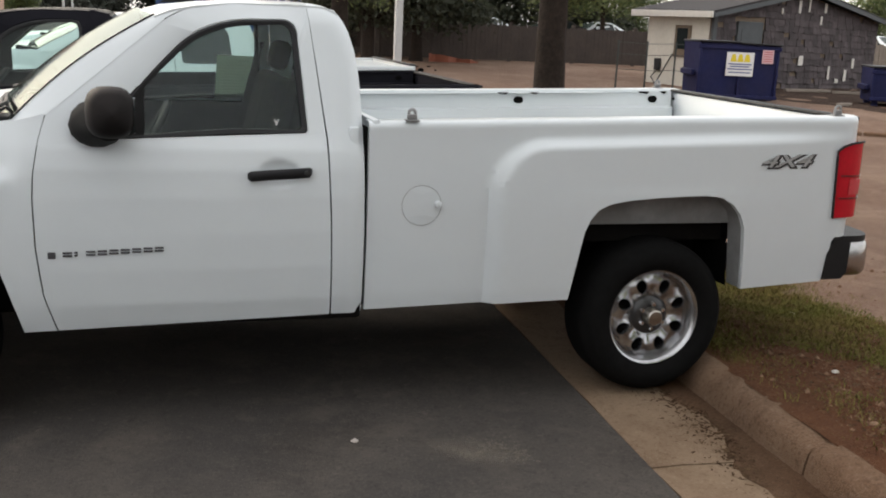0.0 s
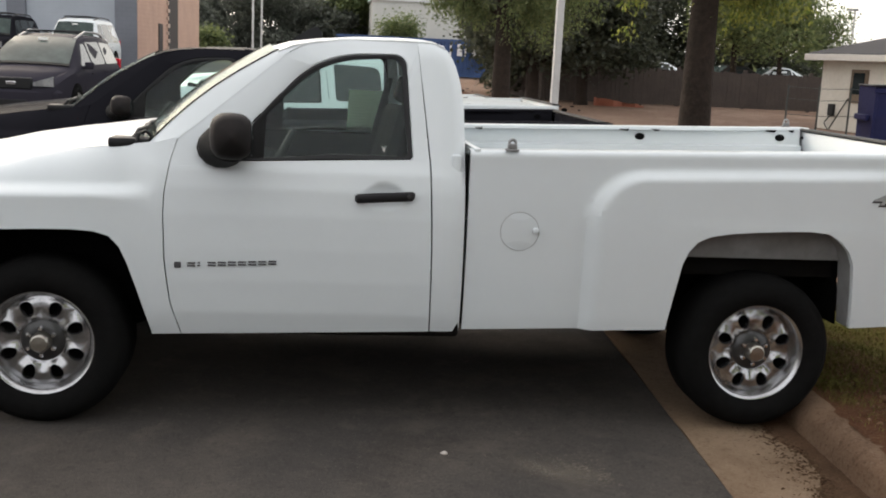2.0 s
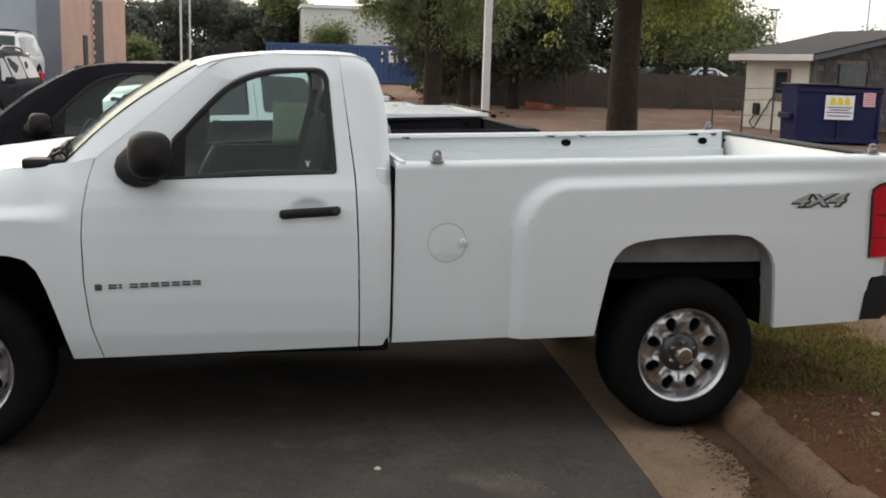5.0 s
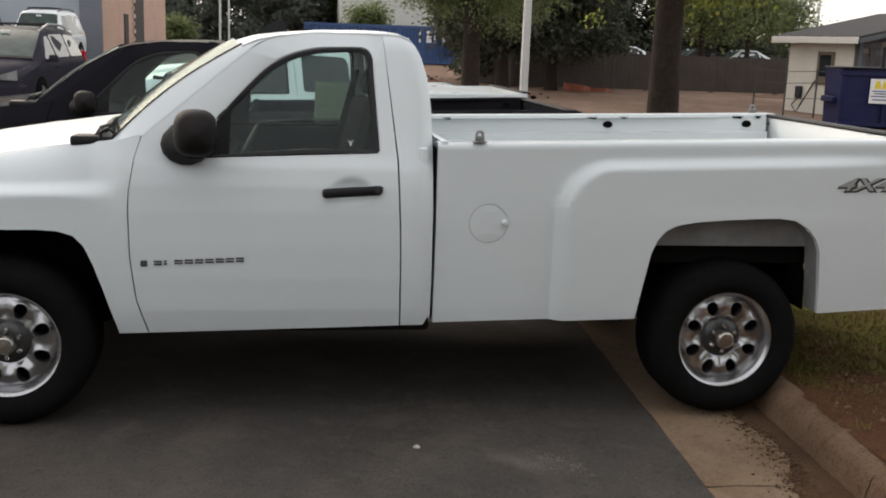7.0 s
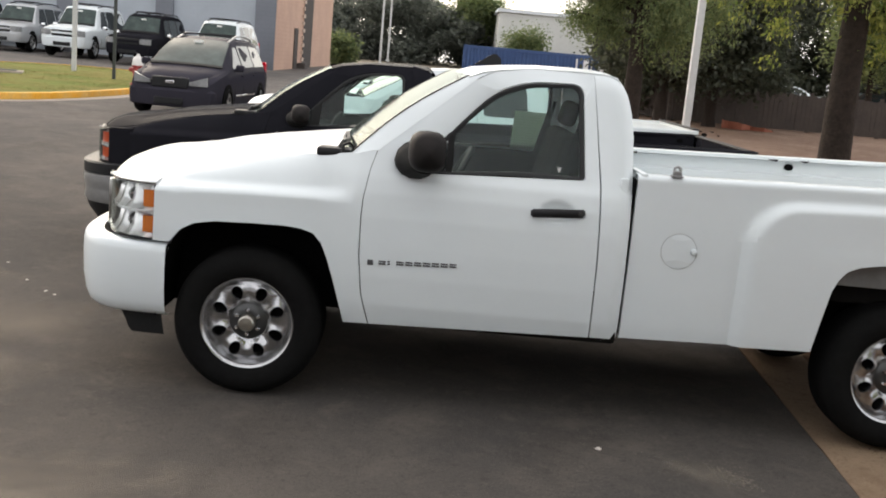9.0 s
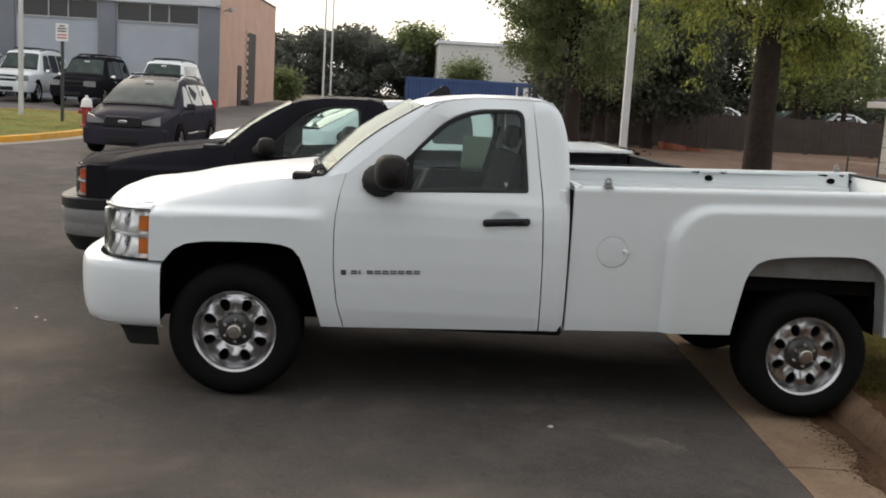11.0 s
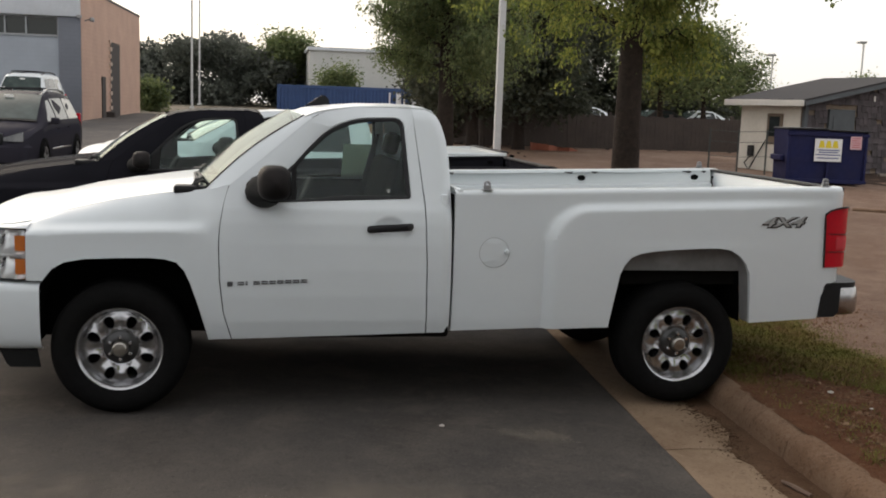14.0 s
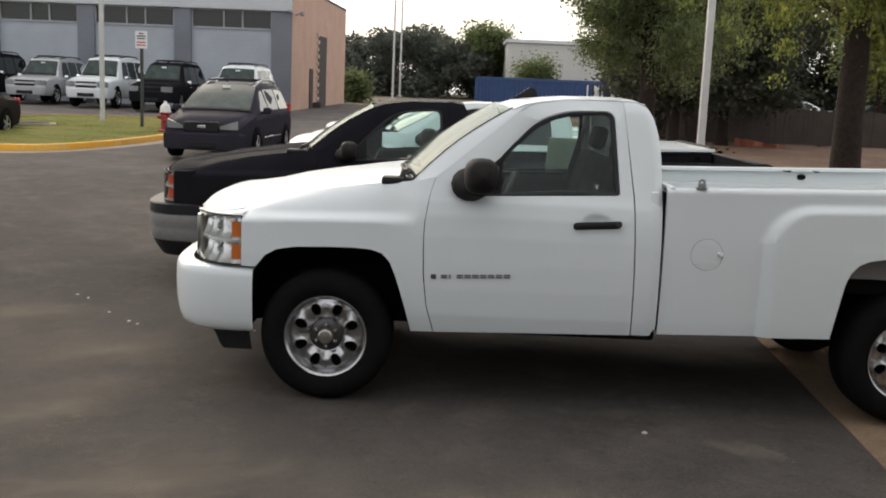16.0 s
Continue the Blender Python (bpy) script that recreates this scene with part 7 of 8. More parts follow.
random.seed(3)
fence(7.9, 33.6, 9.0, 31.5, 1.6, "fence_wood", "weathered brown board fence behind the trees")
fence(9.0, 31.5, 24.0, 31.0, 1.32, "fence_wood", "weathered brown board fence behind the trees")
fence(22.5, 25.0, 46.0, 27.0, 1.34, "fence_pale", "pale weathered board fence beyond the shed")
# orange barrier netting lying at the fence
mat("orange_net", (0.24, 0.075, 0.04), 0.8, 0, 0.2, 10)
bm = bmesh.new()
rows = []
for i in range(15):
    rows.append([Vector((10.3 + i * 0.13, 29.2 + 0.15 * math.sin(i), 0.44 + (0.42 - 0.34 * i / 14) * j / 4 * (0.7 + 0.4 * noise.noise(Vector((i * 0.4, j, 2)))))) for j in range(5)])
sheet(bm, rows)
solid("barrier_netting", bm, "orange_net", "crumpled orange plastic barrier netting by the fence", "netting")

# ---- shed ----
mat("shed_white", (0.66, 0.62, 0.54), 0.85, 0, 0.08, 10, 0.4, 1.2, col2=(0.50, 0.45, 0.38))
mat("shed_trim", (0.60, 0.57, 0.52), 0.8, 0, 0.08, 10)
mat("shed_blue", (0.085, 0.092, 0.096), 0.8, 0, 0.1, 10, 0.4, 2)
mat("shingle", (0.082, 0.068, 0.069), 0.95, 0, 0.3, 18, 0.6, 2, 0.3, 60, col2=(0.040, 0.032, 0.033), rand=0.28)
mat("shed_felt", (0.034, 0.030, 0.030), 0.95, 0, 0.2, 10, 0.4, 0.8)
mat("board_brown", (0.16, 0.12, 0.085), 0.9, 0, 0.2, 14)
SA = math.degrees(math.atan2(22.9 - 20.6, 23.4 - 15.95))
SL = 7.5
SH = thing("shed", "old shed with dark shingled gable wall and whitewashed side room", "shed", pose(15.95, 20.6, ground_z(0, 20.6) - 0.03, 0, 0, SA))
EV, AP, DP = 2.12, 2.80, 2.45
bm = bmesh.new()
slab(bm, [(0, -0.1), (SL, -0.1), (SL, EV), (SL * 0.5, AP), (0, EV)], "y", 0.03, 0.25)
box(bm, 0.05, SL, 0.2, DP, -0.1, EV)
gable = part("wall", bm, "board_brown", SH, "board wall under the shingles")
rl = random.Random(17)
cnt = 0
rows_n, cw_ = 15, 0.19
for r in range(rows_n + 1):
    z0 = 0.02 + r * 0.185
    xx = -rl.uniform(0, 0.2)
    while xx < SL:
        w = cw_ * rl.uniform(0.7, 1.3)
        a, b = max(0.0, xx), min(SL, xx + w)
        zt_ = min(z0 + 0.23, EV + (AP - EV) * (1 - abs((a + b) / 2 - SL / 2) / (SL / 2)) - 0.02)
        xx += w + 0.006
        if b - a < 0.05 or zt_ - z0 < 0.08 or rl.random() < 0.06 or (0.9 < (a + b) / 2 < 2.05 and 1.05 < z0 < 1.9):
            continue
        bm = bmesh.new()
        o = rl.uniform(0, 0.012)
        lo = z0 + rl.uniform(-0.02, 0.02)
        vs = [bm.verts.new(p) for p in ((a, -0.025 - o, lo), (b, -0.025 - o, lo + rl.uniform(-0.01, 0.01)), (b, 0.006, zt_), (a, 0.006, zt_), (a, 0.0, lo), (b, 0.0, lo))]
        bm.faces.new(vs[:4])
        bm.faces.new((vs[0], vs[4], vs[5], vs[1]))
        bm.faces.new((vs[0], vs[3], vs[4]))
        bm.faces.new((vs[1], vs[5], vs[2]))
        part("shingle", bm, "shingle", gable)
        cnt += 1
for px, pz, w, h in ((3.5, 2.25, 0.10, 0.36), (3.95, 2.3, 0.07, 0.40), (4.7, 2.3, 0.09, 0.28), (4.55, 1.95, 0.08, 0.25), (3.75, 0.75, 0.2, 0.28), (5.2, 0.35, 0.08, 0.4), (6.0, 0.30, 0.12, 0.35), (6.35, 0.7, 0.10, 0.3), (5.6, 0.25, 0.16, 0.12), (2.75, 2.2, 0.06, 0.15)):
    bm = bmesh.new()
    box(bm, px, px + w, -0.05, -0.03, pz, pz + h)
    part("bare_patch", bm, "shed_trim", gable, "pale patch where shingles are missing")
bm = bmesh.new()
box(bm, 0.95, 2.0, -0.06, 0.04, 1.08, 1.92, 0.01, 1)
win = part("window", bm, "shed_blue", SH, "boarded window with a blue-grey frame")
bm = bmesh.new()
box(bm, 1.1, 1.85, -0.075, -0.05, 1.15, 1.72)
part("board", bm, "shed_blue", win)
for s in (-1, 1):
    bm = bmesh.new()
    e0, e1 = Vector((SL / 2, AP + 0.10)), Vector((SL / 2 + s * (SL / 2 + 0.35), EV - 0.02))
    slab(bm, [(e0.x, e0.y), (e1.x, e1.y), (e1.x, e1.y + 0.06), (e0.x, e0.y + 0.06)], "y", -0.3, DP + 0.35)
    part("roof", bm, "shed_felt", SH, "dark felt roof")
    bm = bmesh.new()
    slab(bm, [(e0.x, e0.y - 0.12), (e1.x, e1.y - 0.12), (e1.x, e1.y - 0.004), (e0.x, e0.y - 0.004)], "y", -0.34, -0.28)
    part("barge_board", bm, "shed_blue", SH, "grey barge board")
bm = bmesh.new()
box(bm, -0.04, 0.10, -0.06, 0.05, -0.1, EV, 0.01, 1)
part("corner_board", bm, "shed_blue", SH)
# dark soil and litter along the shingled wall
worn_ground("mulch", (0.050, 0.034, 0.027), (0.090, 0.062, 0.048), (0.020, 0.015, 0.012), (0.16, 0.12, 0.09), 1.0)
bm = field(-1.2, SL + 2.5, -7.6, 0.1, 0.22, lambda x, y: 0.045 + RISE * (0.295 * x + 0.955 * y) + 0.04 * noise.noise(Vector((x * 1.3, y * 1.3, 8))) - 0.16 * smooth01((-6.2 + 0.9 * noise.noise(Vector((x * 0.8, 3, 1))) - y) / 0.7) - 0.16 * smooth01((-0.2 - x) / 0.8))
setting("ground_litter", bm, "mulch", "dark soil and rotten litter in front of the shed", "soil").matrix_basis = pose(15.95, 20.6, ground_z(0, 20.6) - 0.03, 0, 0, SA)
# whitewashed side wall under the eave
bm = bmesh.new()
box(bm, -0.02, 0.12, 0.12, DP, -0.1, EV - 0.02)
part("wall", bm, "shed_white", SH, "whitewashed side wall")
bm = bmesh.new()
box(bm, -0.42, -0.36, -0.3, DP + 0.36, EV - 0.16, EV + 0.02, 0.01, 1)
part("eave", bm, "shed_trim", SH, "white eave board")
bm = bmesh.new()
box(bm, -0.06, 0.0, 0.75, 1.35, 0.85, 1.75, 0.01, 1)
w2 = part("window", bm, "board_brown", SH, "brown framed small window")
bm = bmesh.new()
box(bm, -0.07, -0.055, 0.85, 1.25, 1.08, 1.66)
part("pane", bm, "far_glass", w2)
mat("cable_black", (0.02, 0.02, 0.02), 0.8)
bm = bmesh.new()
box(bm, -0.14, -0.02, 1.8, 2.0, 0.45, 0.78, 0.02, 1)
tube(bm, [(-0.1, 1.9, 0.45), (-0.2, 2.0, 0.25), (-0.22, 1.8, 0.05), (-0.15, 1.7, 0.3), (-0.1, 1.55, 0.6), (-0.06, 1.35, 0.95)], 0.02, 6)
part("meter_box", bm, "cable_black", SH, "black meter box with loose cables")
# wire fence in front of the side room
WF = thing("wire_fence", "rusty wire fence on thin posts beside the shed", "fence", pose(13.4, 20.3, ground_z(0, 20.3)))
for x in (-0.4, 0.45, 1.3, 2.3):
    bm = bmesh.new()
    cyl(bm, (x, 0, -0.1), (x, 0, 1.25), 0.025, None, 8)
    part("post", bm, "pole_dark", WF)
for z in (0.5, 0.9, 1.2):
    bm = bmesh.new()
    tube(bm, [(-0.4, 0, z), (0.45, 0, z - 0.03), (1.3, 0, z), (2.3, 0, z - 0.02)], 0.008, 5)
    part("wire", bm, "pole_dark", WF)

# ---- dumpsters ----
mat("dumpster_blue", (0.011, 0.014, 0.062), 0.65, 0, 0.2, 8, 0.5, 2.0, 0.2, 40, col2=(0.022, 0.02, 0.045), spec=0.2)
mat("logo_yellow", (0.72, 0.56, 0.03), 0.6)
mat("print_blue", (0.10, 0.12, 0.25), 0.7)
mat("sign_pink", (0.62, 0.40, 0.42), 0.7)


def dumpster(label, at, w, h, dpt, lab, feet, pink):
    T = thing("dumpster", label, "dumpster", at, "dumpsters")
    bm = bmesh.new()
    b0 = 0.14 if feet else 0.04
    loft(bm, [[Vector((x, y, z)) for x, y in ((0.04 * k, 0.06 * k), (w - 0.04 * k, 0.06 * k), (w - 0.04 * k, dpt), (0.04 * k, dpt))] for z, k in ((b0, 1), (b0 + 0.03, 1), (h - 0.12, 0), (h, 0))])
    body = part("body", bm, "dumpster_blue", T)
    for z in (b0 + 0.02, h - 0.14):
        bm = bmesh.new()
        box(bm, -0.03, w + 0.03, -0.035, 0.02, z, z + 0.09, 0.01, 1)
        part("rim_bar", bm, "dumpster_blue", T)
    for x in (0.0, w * 0.5, w - 0.06):
        bm = bmesh.new()
        box(bm, x, x + 0.06, -0.02, 0.07, b0 + 0.1, h - 0.14, 0.01, 1)
        part("rib", bm, "dumpster_blue", T)
    for x in (-0.16, w):
        bm = bmesh.new()
        box(bm, x + (0.06 if x < 0 else 0.0), x + (0.16 if x < 0 else 0.1), 0.2, dpt - 0.15, h * 0.42, h * 0.42 + 0.14, 0.02, 1)
        part("fork_sleeve", bm, "dumpster_blue", T)
    for k in range(2):
        bm = bmesh.new()
        box(bm, k * w / 2 + 0.02 - 0.03, (k + 1) * w / 2 - 0.02 + 0.03, -0.06, dpt + 0.05, h + 0.004, h + 0.05, 0.015, 1, Matrix.Rotation(radians(1.5 * (k - 0.4)), 4, "Y"))
        part("lid", bm, "black_plastic", T, "black plastic lid")
    if feet:
        for x in (0.1, w - 0.24):
            for y in (0.15, dpt - 0.3):
                bm = bmesh.new()
                box(bm, x, x + 0.14, y, y + 0.14, 0.0, b0 + 0.02, 0.01, 1)
                part("foot", bm, "dumpster_blue", T)
    lx, lz, lw, lh = lab
    bm = bmesh.new()
    box(bm, lx, lx + lw, -0.042, -0.024, lz, lz + lh)
    sg = part("sign", bm, "sign_white", T, "white sign with a yellow mark and unreadable lines")
    for i in range(3):
        bm = bmesh.new()
        cx = lx + lw * (0.25 + 0.25 * i)
        slab(bm, round_poly([(cx - lw * 0.12, lz + lh * 0.60), (cx + lw * 0.12, lz + lh * 0.60), (cx + lw * 0.06, lz + lh * 0.92), (cx - lw * 0.06, lz + lh * 0.92)], 0.02), "y", -0.0455, -0.0425)
        part("sign_mark", bm, "logo_yellow", sg)
    for z, k in ((0.50, 0.85), (0.40, 0.7), (0.29, 0.9), (0.15, 0.8)):
        bm = bmesh.new()
        box(bm, lx + lw * (0.5 - k / 2), lx + lw * (0.5 + k / 2), -0.0455, -0.0425, lz + lh * (z - 0.025), lz + lh * (z + 0.025))
        part("print_bar", bm, "print_blue", sg)
    px, pz, pw, ph, pm = pink
    bm = bmesh.new()
    box(bm, px, px + pw, -0.042, -0.024, pz, pz + ph)
    s2 = part("notice", bm, pm, T, "small notice plate")
    for i in range(5):
        bm = bmesh.new()
        z = pz + ph * (0.85 - 0.17 * i)
        box(bm, px + pw * 0.12, px + pw * 0.88, -0.0455, -0.0425, z - ph * 0.03, z + ph * 0.03)
        part("print_bar", bm, "sign_red" if pm == "sign_pink" else "print_blue", s2)
    return T


dumpster("tall dark blue steel dumpster with a white sign", pose(13.72, 17.4, ground_z(0, 17), 0, 0, -14), 1.95, 1.36, 1.35, (0.66, 0.60, 0.66, 0.56), False, (1.52, 0.92, 0.27, 0.32, "sign_pink"))
dumpster("low dark blue steel dumpster on feet", pose(18.2, 16.75, ground_z(0, 16.5) - 0.02, 0, 0, -26), 1.95, 0.95, 1.2, (0.62, 0.30, 0.64, 0.52), True, (1.42, 0.70, 0.34, 0.12, "sign_white"))
# broken kerb at the far side of the lot and rubble by the shed
fk = setting("kerb_lot", field(13.4, 13.9, 10.5, 11.0, 0.5, lambda x, y: ground_z(x, y) - 0.1), "dirt_lot", "low broken concrete edge across the dirt lot", "kerb")
for i in range(9):
    a, b = Vector((10.5 + i * 1.4, 12.3 - i * 0.76)), Vector((10.5 + (i + 1) * 1.4 - 0.05, 12.3 - (i + 1) * 0.76 + 0.02))
    d = (b - a)
    bm = bmesh.new()
    m = Matrix.Translation((a.x, a.y, ground_z(0, a.y))) @ Matrix.Rotation(math.atan2(d.y, d.x), 4, "Z")
    box(bm, 0, d.length, 0, 0.2, -0.1, 0.035 + 0.03 * random.random(), 0.02, 1, m)
    part("kerb_length", bm, "white_bit" if i in (5, 6, 8) else "kerb_stone", fk)
for x, y, L, a in ((19.2, 20.6, 1.6, 5), (20.4, 20.2, 1.1, -20), (17.2, 16.4, 0.5, 20)):
    bm = bmesh.new()
    box(bm, -L / 2, L / 2, -0.06, 0.06, 0.0, 0.08, 0.01, 1)
    solid("timber", bm, "fence_pale", "weathered loose timber lying on the dirt", "timber", at=pose(x, y, ground_z(x, y) + 0.01, 0, 0, a))


# ---- trees ----
def leaf_mat(name, c1, c2, trans):
    m = bpy.data.materials.new(name)
    m.use_nodes = True
    n, l = m.node_tree.nodes, m.node_tree.links
    n.clear()
    o, mx = n.new("ShaderNodeOutputMaterial"), n.new("ShaderNodeMixShader")
    di, tr = n.new("ShaderNodeBsdfPrincipled"), n.new("ShaderNodeBsdfTranslucent")
    di.inputs["Roughness"].default_value = 0.55
    g = n.new("ShaderNodeNewGeometry")
    r = n.new("ShaderNodeMix")
    r.data_type = "RGBA"
    r.inputs[6].default_value, r.inputs[7].default_value = (*c1, 1), (*c2, 1)
    l.new(g.outputs["Random Per Island"], r.inputs[0])
    l.new(r.outputs[2], di.inputs["Base Color"])
    l.new(r.outputs[2], tr.inputs[0])
    mx.inputs[0].default_value = trans
    l.new(di.outputs[0], mx.inputs[1])
    l.new(tr.outputs[0], mx.inputs[2])
    l.new(mx.outputs[0], o.inputs[0])
    MATS[name] = m


leaf_mat("leaf_light", (0.085, 0.125, 0.030), (0.30, 0.315, 0.075), 0.62)
leaf_mat("leaf_mid", (0.085, 0.120, 0.052), (0.205, 0.235, 0.092), 0.56)
# Distance haze is put into this paler, greyer woodland leaf colour.
leaf_mat("leaf_haze", (0.085, 0.094, 0.080), (0.135, 0.147, 0.118), 0.5)
# Darker leaf copy with the shade under the canopy put into its colour.
leaf_mat("leaf_shaded", (0.040, 0.047, 0.032), (0.078, 0.086, 0.052), 0.5)
mat("bark", (0.033, 0.024, 0.019), 0.95, 0, 0.45, 18, 0.6, 4, 1.0, 16, col2=(0.020, 0.015, 0.012), spec=0.2)


def leaf_mesh(name, pts, size, material, flat=0.35, seed=0, droop=0.0, slim=1.0):
    """Many small folded leaves, one at each point."""
    rg = np.random.default_rng(seed)
    P = np.asarray(pts, dtype=float)
    n = len(P)
    a = rg.uniform(0, 2 * np.pi, n)
    el = rg.normal(-droop, flat, n)
    d = np.stack([np.cos(a) * np.cos(el), np.sin(a) * np.cos(el), np.sin(el)], 1)
    up = rg.normal(0, 1, (n, 3)) * 0.5 + np.array([0, 0, 1.0])
    s = np.cross(d, up)
    s /= np.linalg.norm(s, axis=1, keepdims=True) + 1e-9
    nn = np.cross(s, d)
    L = (size * rg.uniform(0.6, 1.25, n))[:, None]
    w = L * rg.uniform(0.30, 0.5, n)[:, None] * slim
    V = np.stack([P, P + d * L * 0.5 + s * w + nn * w * 0.3, P + d * L, P + d * L * 0.5 - s * w + nn * w * 0.3], 1).reshape(-1, 3)
    i = np.arange(n)[:, None] * 4
    F = np.concatenate([i + np.array([[0, 1, 2]]), i + np.array([[0, 2, 3]])], 0)
    me = bpy.data.meshes.new(name)
    me.from_pydata(V.tolist(), [], F.tolist())
    me.materials.append(MATS[material])
    return me


def tree(label, at, r0, h, first_limb, reach, limbs, leaves, size, material, seed, droop=0.5, spread=0.35, group="", top_reach=0.5, bias=None):
    T = thing("tree", label, "tree", at, group)
    rg = random.Random(seed)
    bm = bmesh.new()
    pts, rad = [], []
    for i in range(14):
        t = i / 13
        pts.append((0.12 * math.sin(t * 3 + seed) * t, 0.10 * math.cos(t * 2.3 + seed) * t, t * h * 0.92 - 0.1))
        rad.append(r0 * (1.0 - 0.82 * t) * (1.25 if i == 0 else 1.0))
    tube(bm, pts, rad, 14)
    tips = []
    for k in range(limbs):
        t = first_limb / h + (0.95 - first_limb / h) * (k / max(1, limbs - 1)) ** 0.9
        i = min(12, int(t * 13))
        base = Vector(pts[i]).lerp(Vector(pts[i + 1]), t * 13 - i)
        az = k * 2.399 + rg.uniform(-0.3, 0.3)
        rch = reach * lerp(1.0, top_reach, t) * rg.uniform(0.75, 1.15)
        if bias:
            rch *= 1 + bias[1] * math.cos(az - bias[0])
        el = lerp(0.15, 1.0, t)
        p, d = base, Vector((math.cos(az) * math.cos(el), math.sin(az) * math.cos(el), math.sin(el)))
        lp, lr = [p], [r0 * 0.35 * (1 - 0.7 * t)]
        segs = 7
        for sgm in range(segs):
            d = (d + Vector((rg.uniform(-0.18, 0.18), rg.uniform(-0.18, 0.18), -droop * 0.12 * (sgm / segs) * (1 - t * 0.6)))).normalized()
            p = p + d * rch / segs
            lp.append(p)
            lr.append(lr[0] * (1 - (sgm + 1) / (segs + 1)))
            if sgm >= 1:
                for q in range(3):
                    a2 = rg.uniform(0, 6.28)
                    td = Vector((math.cos(a2), math.sin(a2), rg.uniform(-0.5 - droop * 0.5, 0.5))).normalized()
                    tl = rch * rg.uniform(0.16, 0.36)
                    mid, end = p + td * tl * 0.5, p + td * tl + Vector((0, 0, -droop * tl * 0.6))
                    tube(bm, [p, mid, end], [lr[-1] * 0.5 + 0.004, 0.006, 0.003], 4)
                    tips += [mid, end, mid.lerp(end, 0.5), p.lerp(mid, 0.6)]
        tube(bm, lp, lr, 7)
        tips.append(p)
    part("trunk", bm, "bark", T)
    g = np.random.default_rng(seed + 50)
    tp = np.array([list(v) for v in tips])
    idx = g.integers(0, len(tp), leaves)
    off = g.normal(0, spread, (leaves, 3)) * np.array([1, 1, 0.8])
    off[:, 2] -= droop * np.abs(g.normal(0, spread * 0.6, leaves))
    crown = new("crown", leaf_mesh("crown", tp[idx] + off, size, material, 0.5, seed, droop * 0.9, 0.6 if droop > 0.7 else 0.9))
    crown.parent = T
    tagged(crown, kind="stuff")
    return T


# pin oaks along the verge
tree("roadside oak with drooping small leaves on the verge", pose(5.25, 6.1, 0.06), 0.20, 7.8, 2.9, 2.25, 44, 160000, 0.066, "leaf_light", 5, 0.9, 0.09, "verge trees", 0.62, (2.8, 0.46))
tree("roadside oak with dense green leaves on the verge", pose(5.35, 19.3, 0.30), 0.24, 8.8, 2.6, 2.9, 40, 110000, 0.09, "leaf_mid", 9, 0.8, 0.15, "verge trees", 0.5)
# This oak is out of view, added to shade the truck bed and verge.
tree("unseen roadside oak added behind the viewer for shade", pose(5.6, -7.4, 0.06), 0.22, 8.6, 2.6, 4.0, 44, 90000, 0.12, "leaf_light", 15, 0.9, 0.14, "verge trees", 0.6)
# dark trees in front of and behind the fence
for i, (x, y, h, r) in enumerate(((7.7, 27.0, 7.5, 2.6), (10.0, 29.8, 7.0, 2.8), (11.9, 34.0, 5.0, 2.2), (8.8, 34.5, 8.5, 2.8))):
    tree("shaded broad tree by the board fence", pose(x, y, ground_z(x, y) - 0.05), 0.22, h, 1.6 if i not in (2, 4) else 2.9, r, 26, 26000, 0.19, "leaf_shaded" if i != 4 else "leaf_mid", 30 + i, 0.35, 0.34, "trees by the fence", 0.7)
# lighter trees behind the fence and shed
for i, (x, y, h, r, mt) in enumerate(((19.0, 38.5, 5.4, 2.6, "leaf_mid"), (24.6, 46.0, 5.3, 2.4, "leaf_mid"), (31.0, 55.0, 4.0, 2.6, "leaf_mid"), (43.0, 60.0, 3.5, 2.0, "leaf_mid"), (51.8, 58.0, 4.2, 2.8, "leaf_mid"), (62.5, 62.0, 4.8, 2.8, "leaf_mid"), (6.4, 68.0, 3.0, 2.0, "leaf_mid"))):
    tree("light green tree in the distance", pose(x, y, ground_z(x, min(y, 60)) - 0.05), 0.18, h, 2.3 if i < 2 else 0.6, r, 22, 9000, 0.20, mt, 60 + i, 0.2, 0.40, "distant trees", 0.75)
# dark undergrowth along the fence
rg = np.random.default_rng(12)
cl = []
for i in range(210):
    x, y = rg.uniform(7.6, 13.3), rg.uniform(32.5, 36.5)
    z = ground_z(x, y) + rg.uniform(0.3, 4.6) * (1.0 if x < 12.3 else 0.3)
    k = 130
    d = rg.normal(0, 1, (k, 3))
    d /= np.linalg.norm(d, axis=1, keepdims=True)
    cl.append(np.array([x, y, z]) + d * rg.uniform(0.6, 1.0) * rg.uniform(0.5, 1.0, (k, 1)))
tagged(new("undergrowth", leaf_mesh("undergrowth", np.concatenate(cl), 0.26, "leaf_shaded", 0.6, 4)), "dark shaded bushes along the board fence", "bushes", kind="stuff")
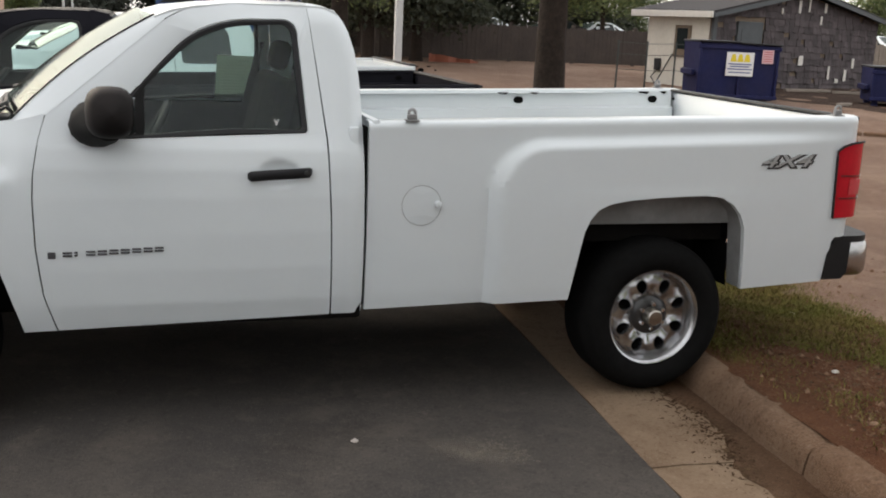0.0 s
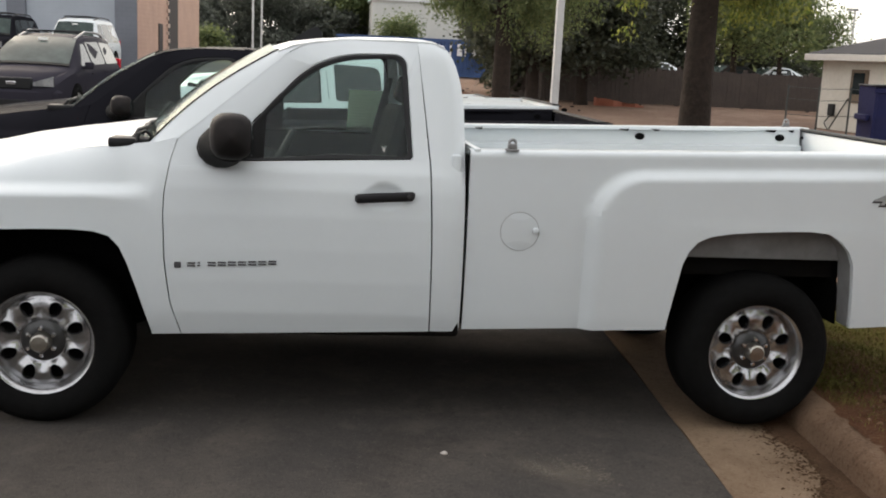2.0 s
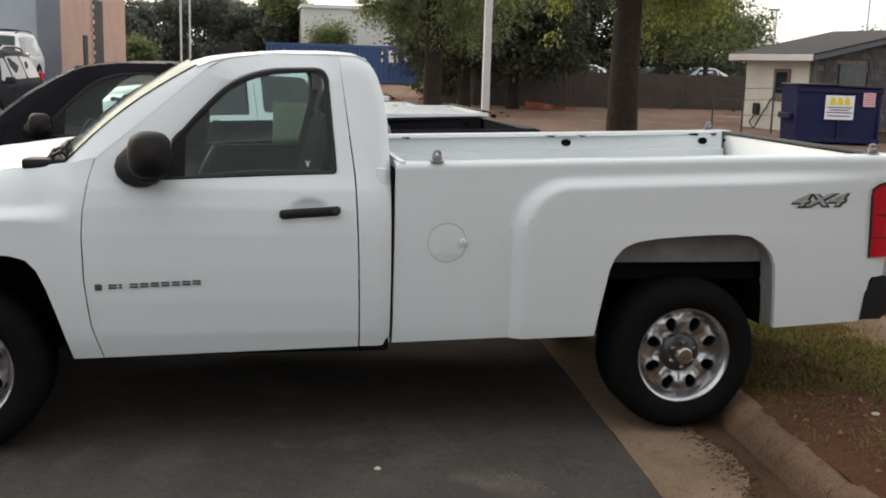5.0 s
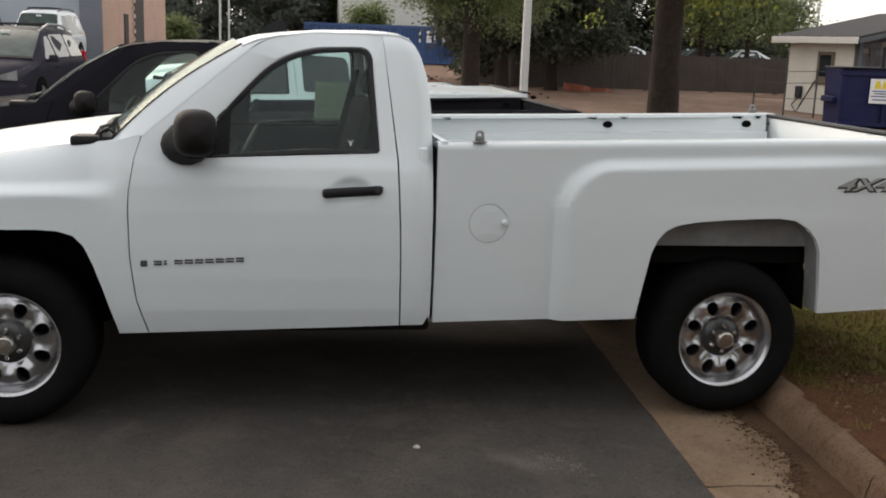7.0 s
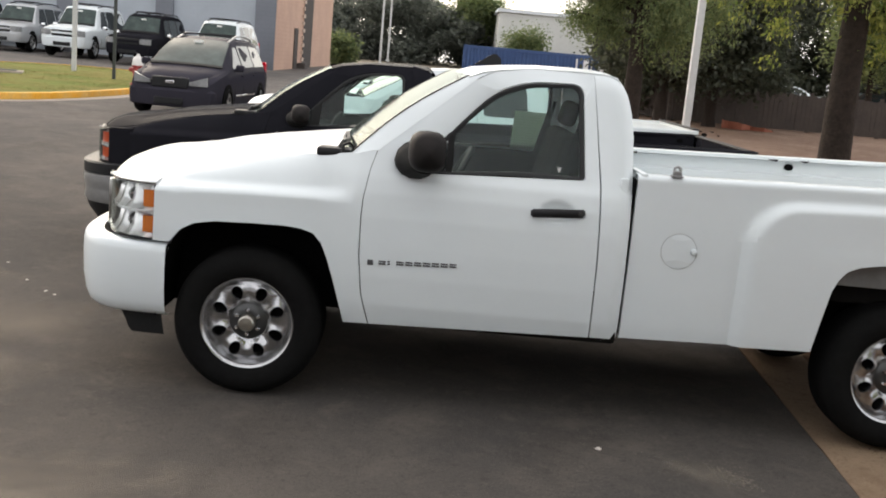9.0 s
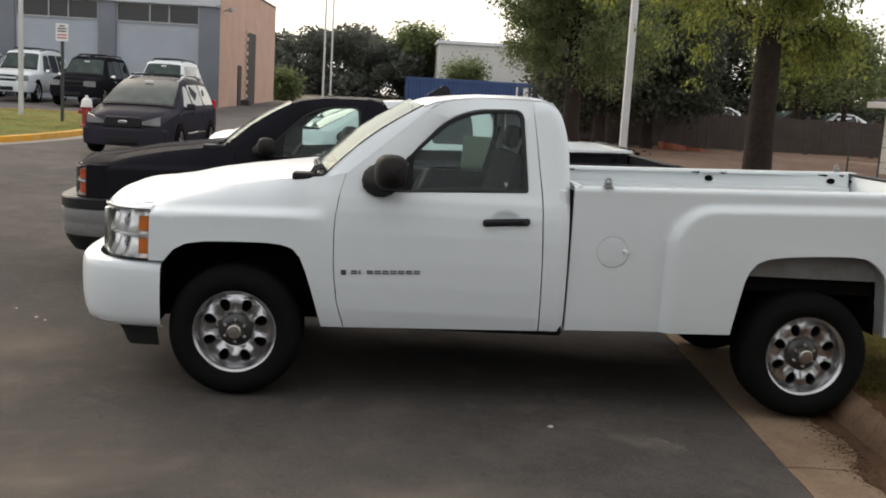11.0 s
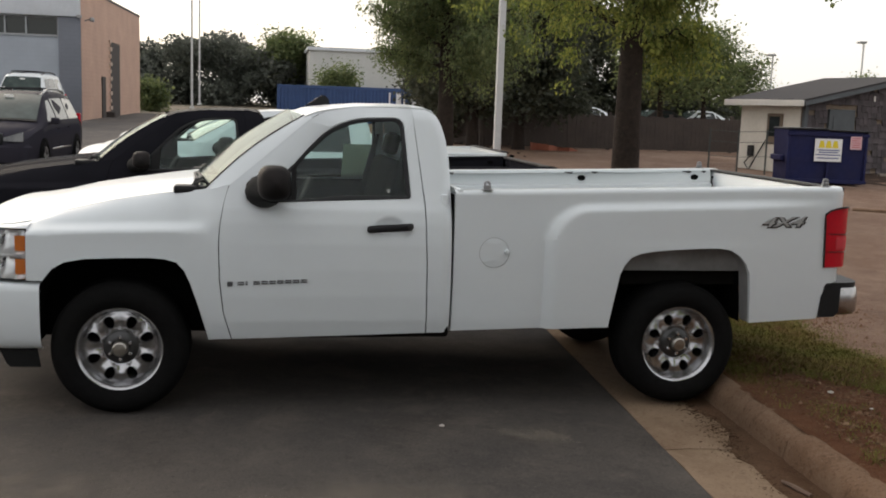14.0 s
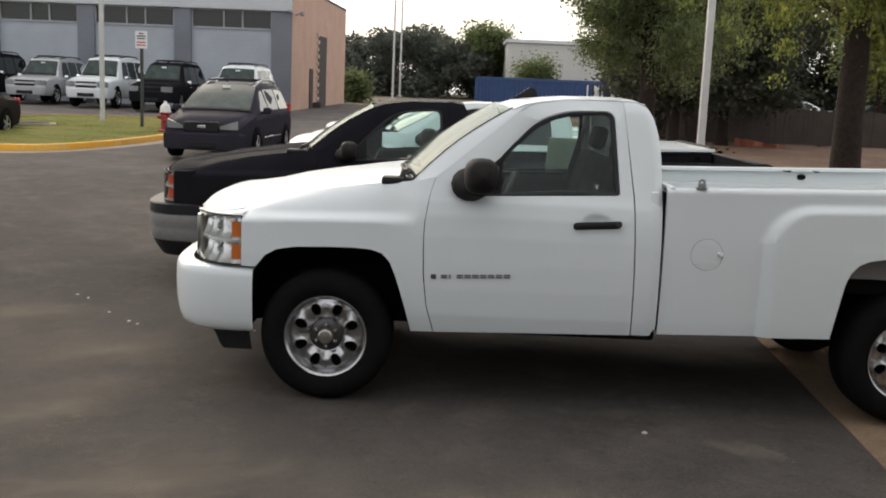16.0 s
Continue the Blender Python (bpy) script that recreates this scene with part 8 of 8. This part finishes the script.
# dark trees beyond the far parked cars
rg = np.random.default_rng(31)
cl = []
for i in range(420):
    x, y = rg.uniform(9.0, 31.0), rg.uniform(52.0, 58.0)
    top = (7.6 if x < 22 else max(1.2, 7.6 - 0.75 * (x - 22))) + 0.9 * noise.noise(Vector((x * 0.5, 2.5, 0)))
    z = ground_z(x, 52) + rg.uniform(0.05, 1.0) ** 0.7 * top - 0.7
    k = 150
    d = rg.normal(0, 1, (k, 3))
    d /= np.linalg.norm(d, axis=1, keepdims=True)
    cl.append(np.array([x, y, z]) + d * rg.uniform(0.7, 1.2) * rg.uniform(0.4, 1.0, (k, 1)))
tagged(new("tree_belt", leaf_mesh("tree_belt", np.concatenate(cl), 0.28, "leaf_shaded", 0.6, 14)), "dark leafy trees behind the far parked cars", "trees", kind="stuff")
# far belt of woods
rg = np.random.default_rng(77)
cl = []
for i in range(330):
    x = rg.uniform(-34, 26)
    y = rg.uniform(96, 116)
    top = 7.0 + 2.0 * noise.noise(Vector((x * 0.16, 1.5, 0))) + 1.3 * noise.noise(Vector((x * 0.6, 4.5, 0)))
    hh = rg.uniform(0.15, 1.0) * top
    rr = rg.uniform(1.2, 2.4)
    k = 420
    d = rg.normal(0, 1, (k, 3))
    d /= np.linalg.norm(d, axis=1, keepdims=True)
    cl.append(np.array([x, y, 1.2 + max(0.5, hh - rr * 0.5)]) + d * rr * rg.uniform(0.5, 1.0, (k, 1)) * np.array([1, 1, 0.75]))
woods = new("woodland", leaf_mesh("woodland", np.concatenate(cl), 0.42, "leaf_haze", 0.6, 3))
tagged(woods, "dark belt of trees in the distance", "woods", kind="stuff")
tree("tall round tree rising over the dark woods", pose(3.4, 100.0, 1.3), 0.3, 6.0, 3.4, 4.0, 26, 11000, 0.36, "leaf_mid", 91, 0.1, 0.55, "distant trees", 0.8)
tree("light green bush by the garage", pose(-6.7, 66.0, 0.9), 0.12, 1.7, 0.3, 1.0, 16, 3600, 0.24, "leaf_mid", 95, 0.1, 0.35, "distant trees", 0.8)
# oak twigs hanging in over the lot
def hanging_spray(x, y, z, L, seed):
    T = thing("oak_branch", "thin oak branch with dark lobed leaves hanging down", "branch", pose(x, y, z), "overhanging branches")
    rg = random.Random(seed)
    bm = bmesh.new()
    ends = []
    for k in range(7):
        a = rg.uniform(0, 6.28)
        p = Vector((0, 0, 0.9))
        pts = [p]
        for s in range(5):
            p = p + Vector((math.cos(a) * 0.09, math.sin(a) * 0.09, -L / 5 * rg.uniform(0.6, 1.2)))
            pts.append(p)
            ends += [p] * 3
        tube(bm, pts, [0.012, 0.01, 0.008, 0.006, 0.004, 0.003], 5)
    # the limb that carries the spray, from the oak's trunk
    tk = Vector((5.3 - x, 6.1 - y, 5.6 - z))
    tube(bm, [(0, 0, 0.88), tuple(tk * 0.25 + Vector((0, 0, 1.1))), tuple(tk * 0.6 + Vector((0, 0, 0.6))), tuple(tk)], [0.014, 0.03, 0.045, 0.06], 6)
    part("twigs", bm, "bark", T)
    g = np.random.default_rng(seed)
    tp = np.array([list(v) for v in ends])
    idx = g.integers(0, len(tp), 260)
    cr = new("leaves", leaf_mesh("leaves", tp[idx] + g.normal(0, 0.05, (260, 3)), 0.065, "leaf_mid", 0.6, seed, 0.6))
    cr.parent = T
    tagged(cr, kind="stuff")


for x, y, z, L, s in ((7.8, 5.2, 2.85, 0.45, 2), (8.75, 5.2, 2.55, 0.7, 4)):
    hanging_spray(x, y, z, L, s)
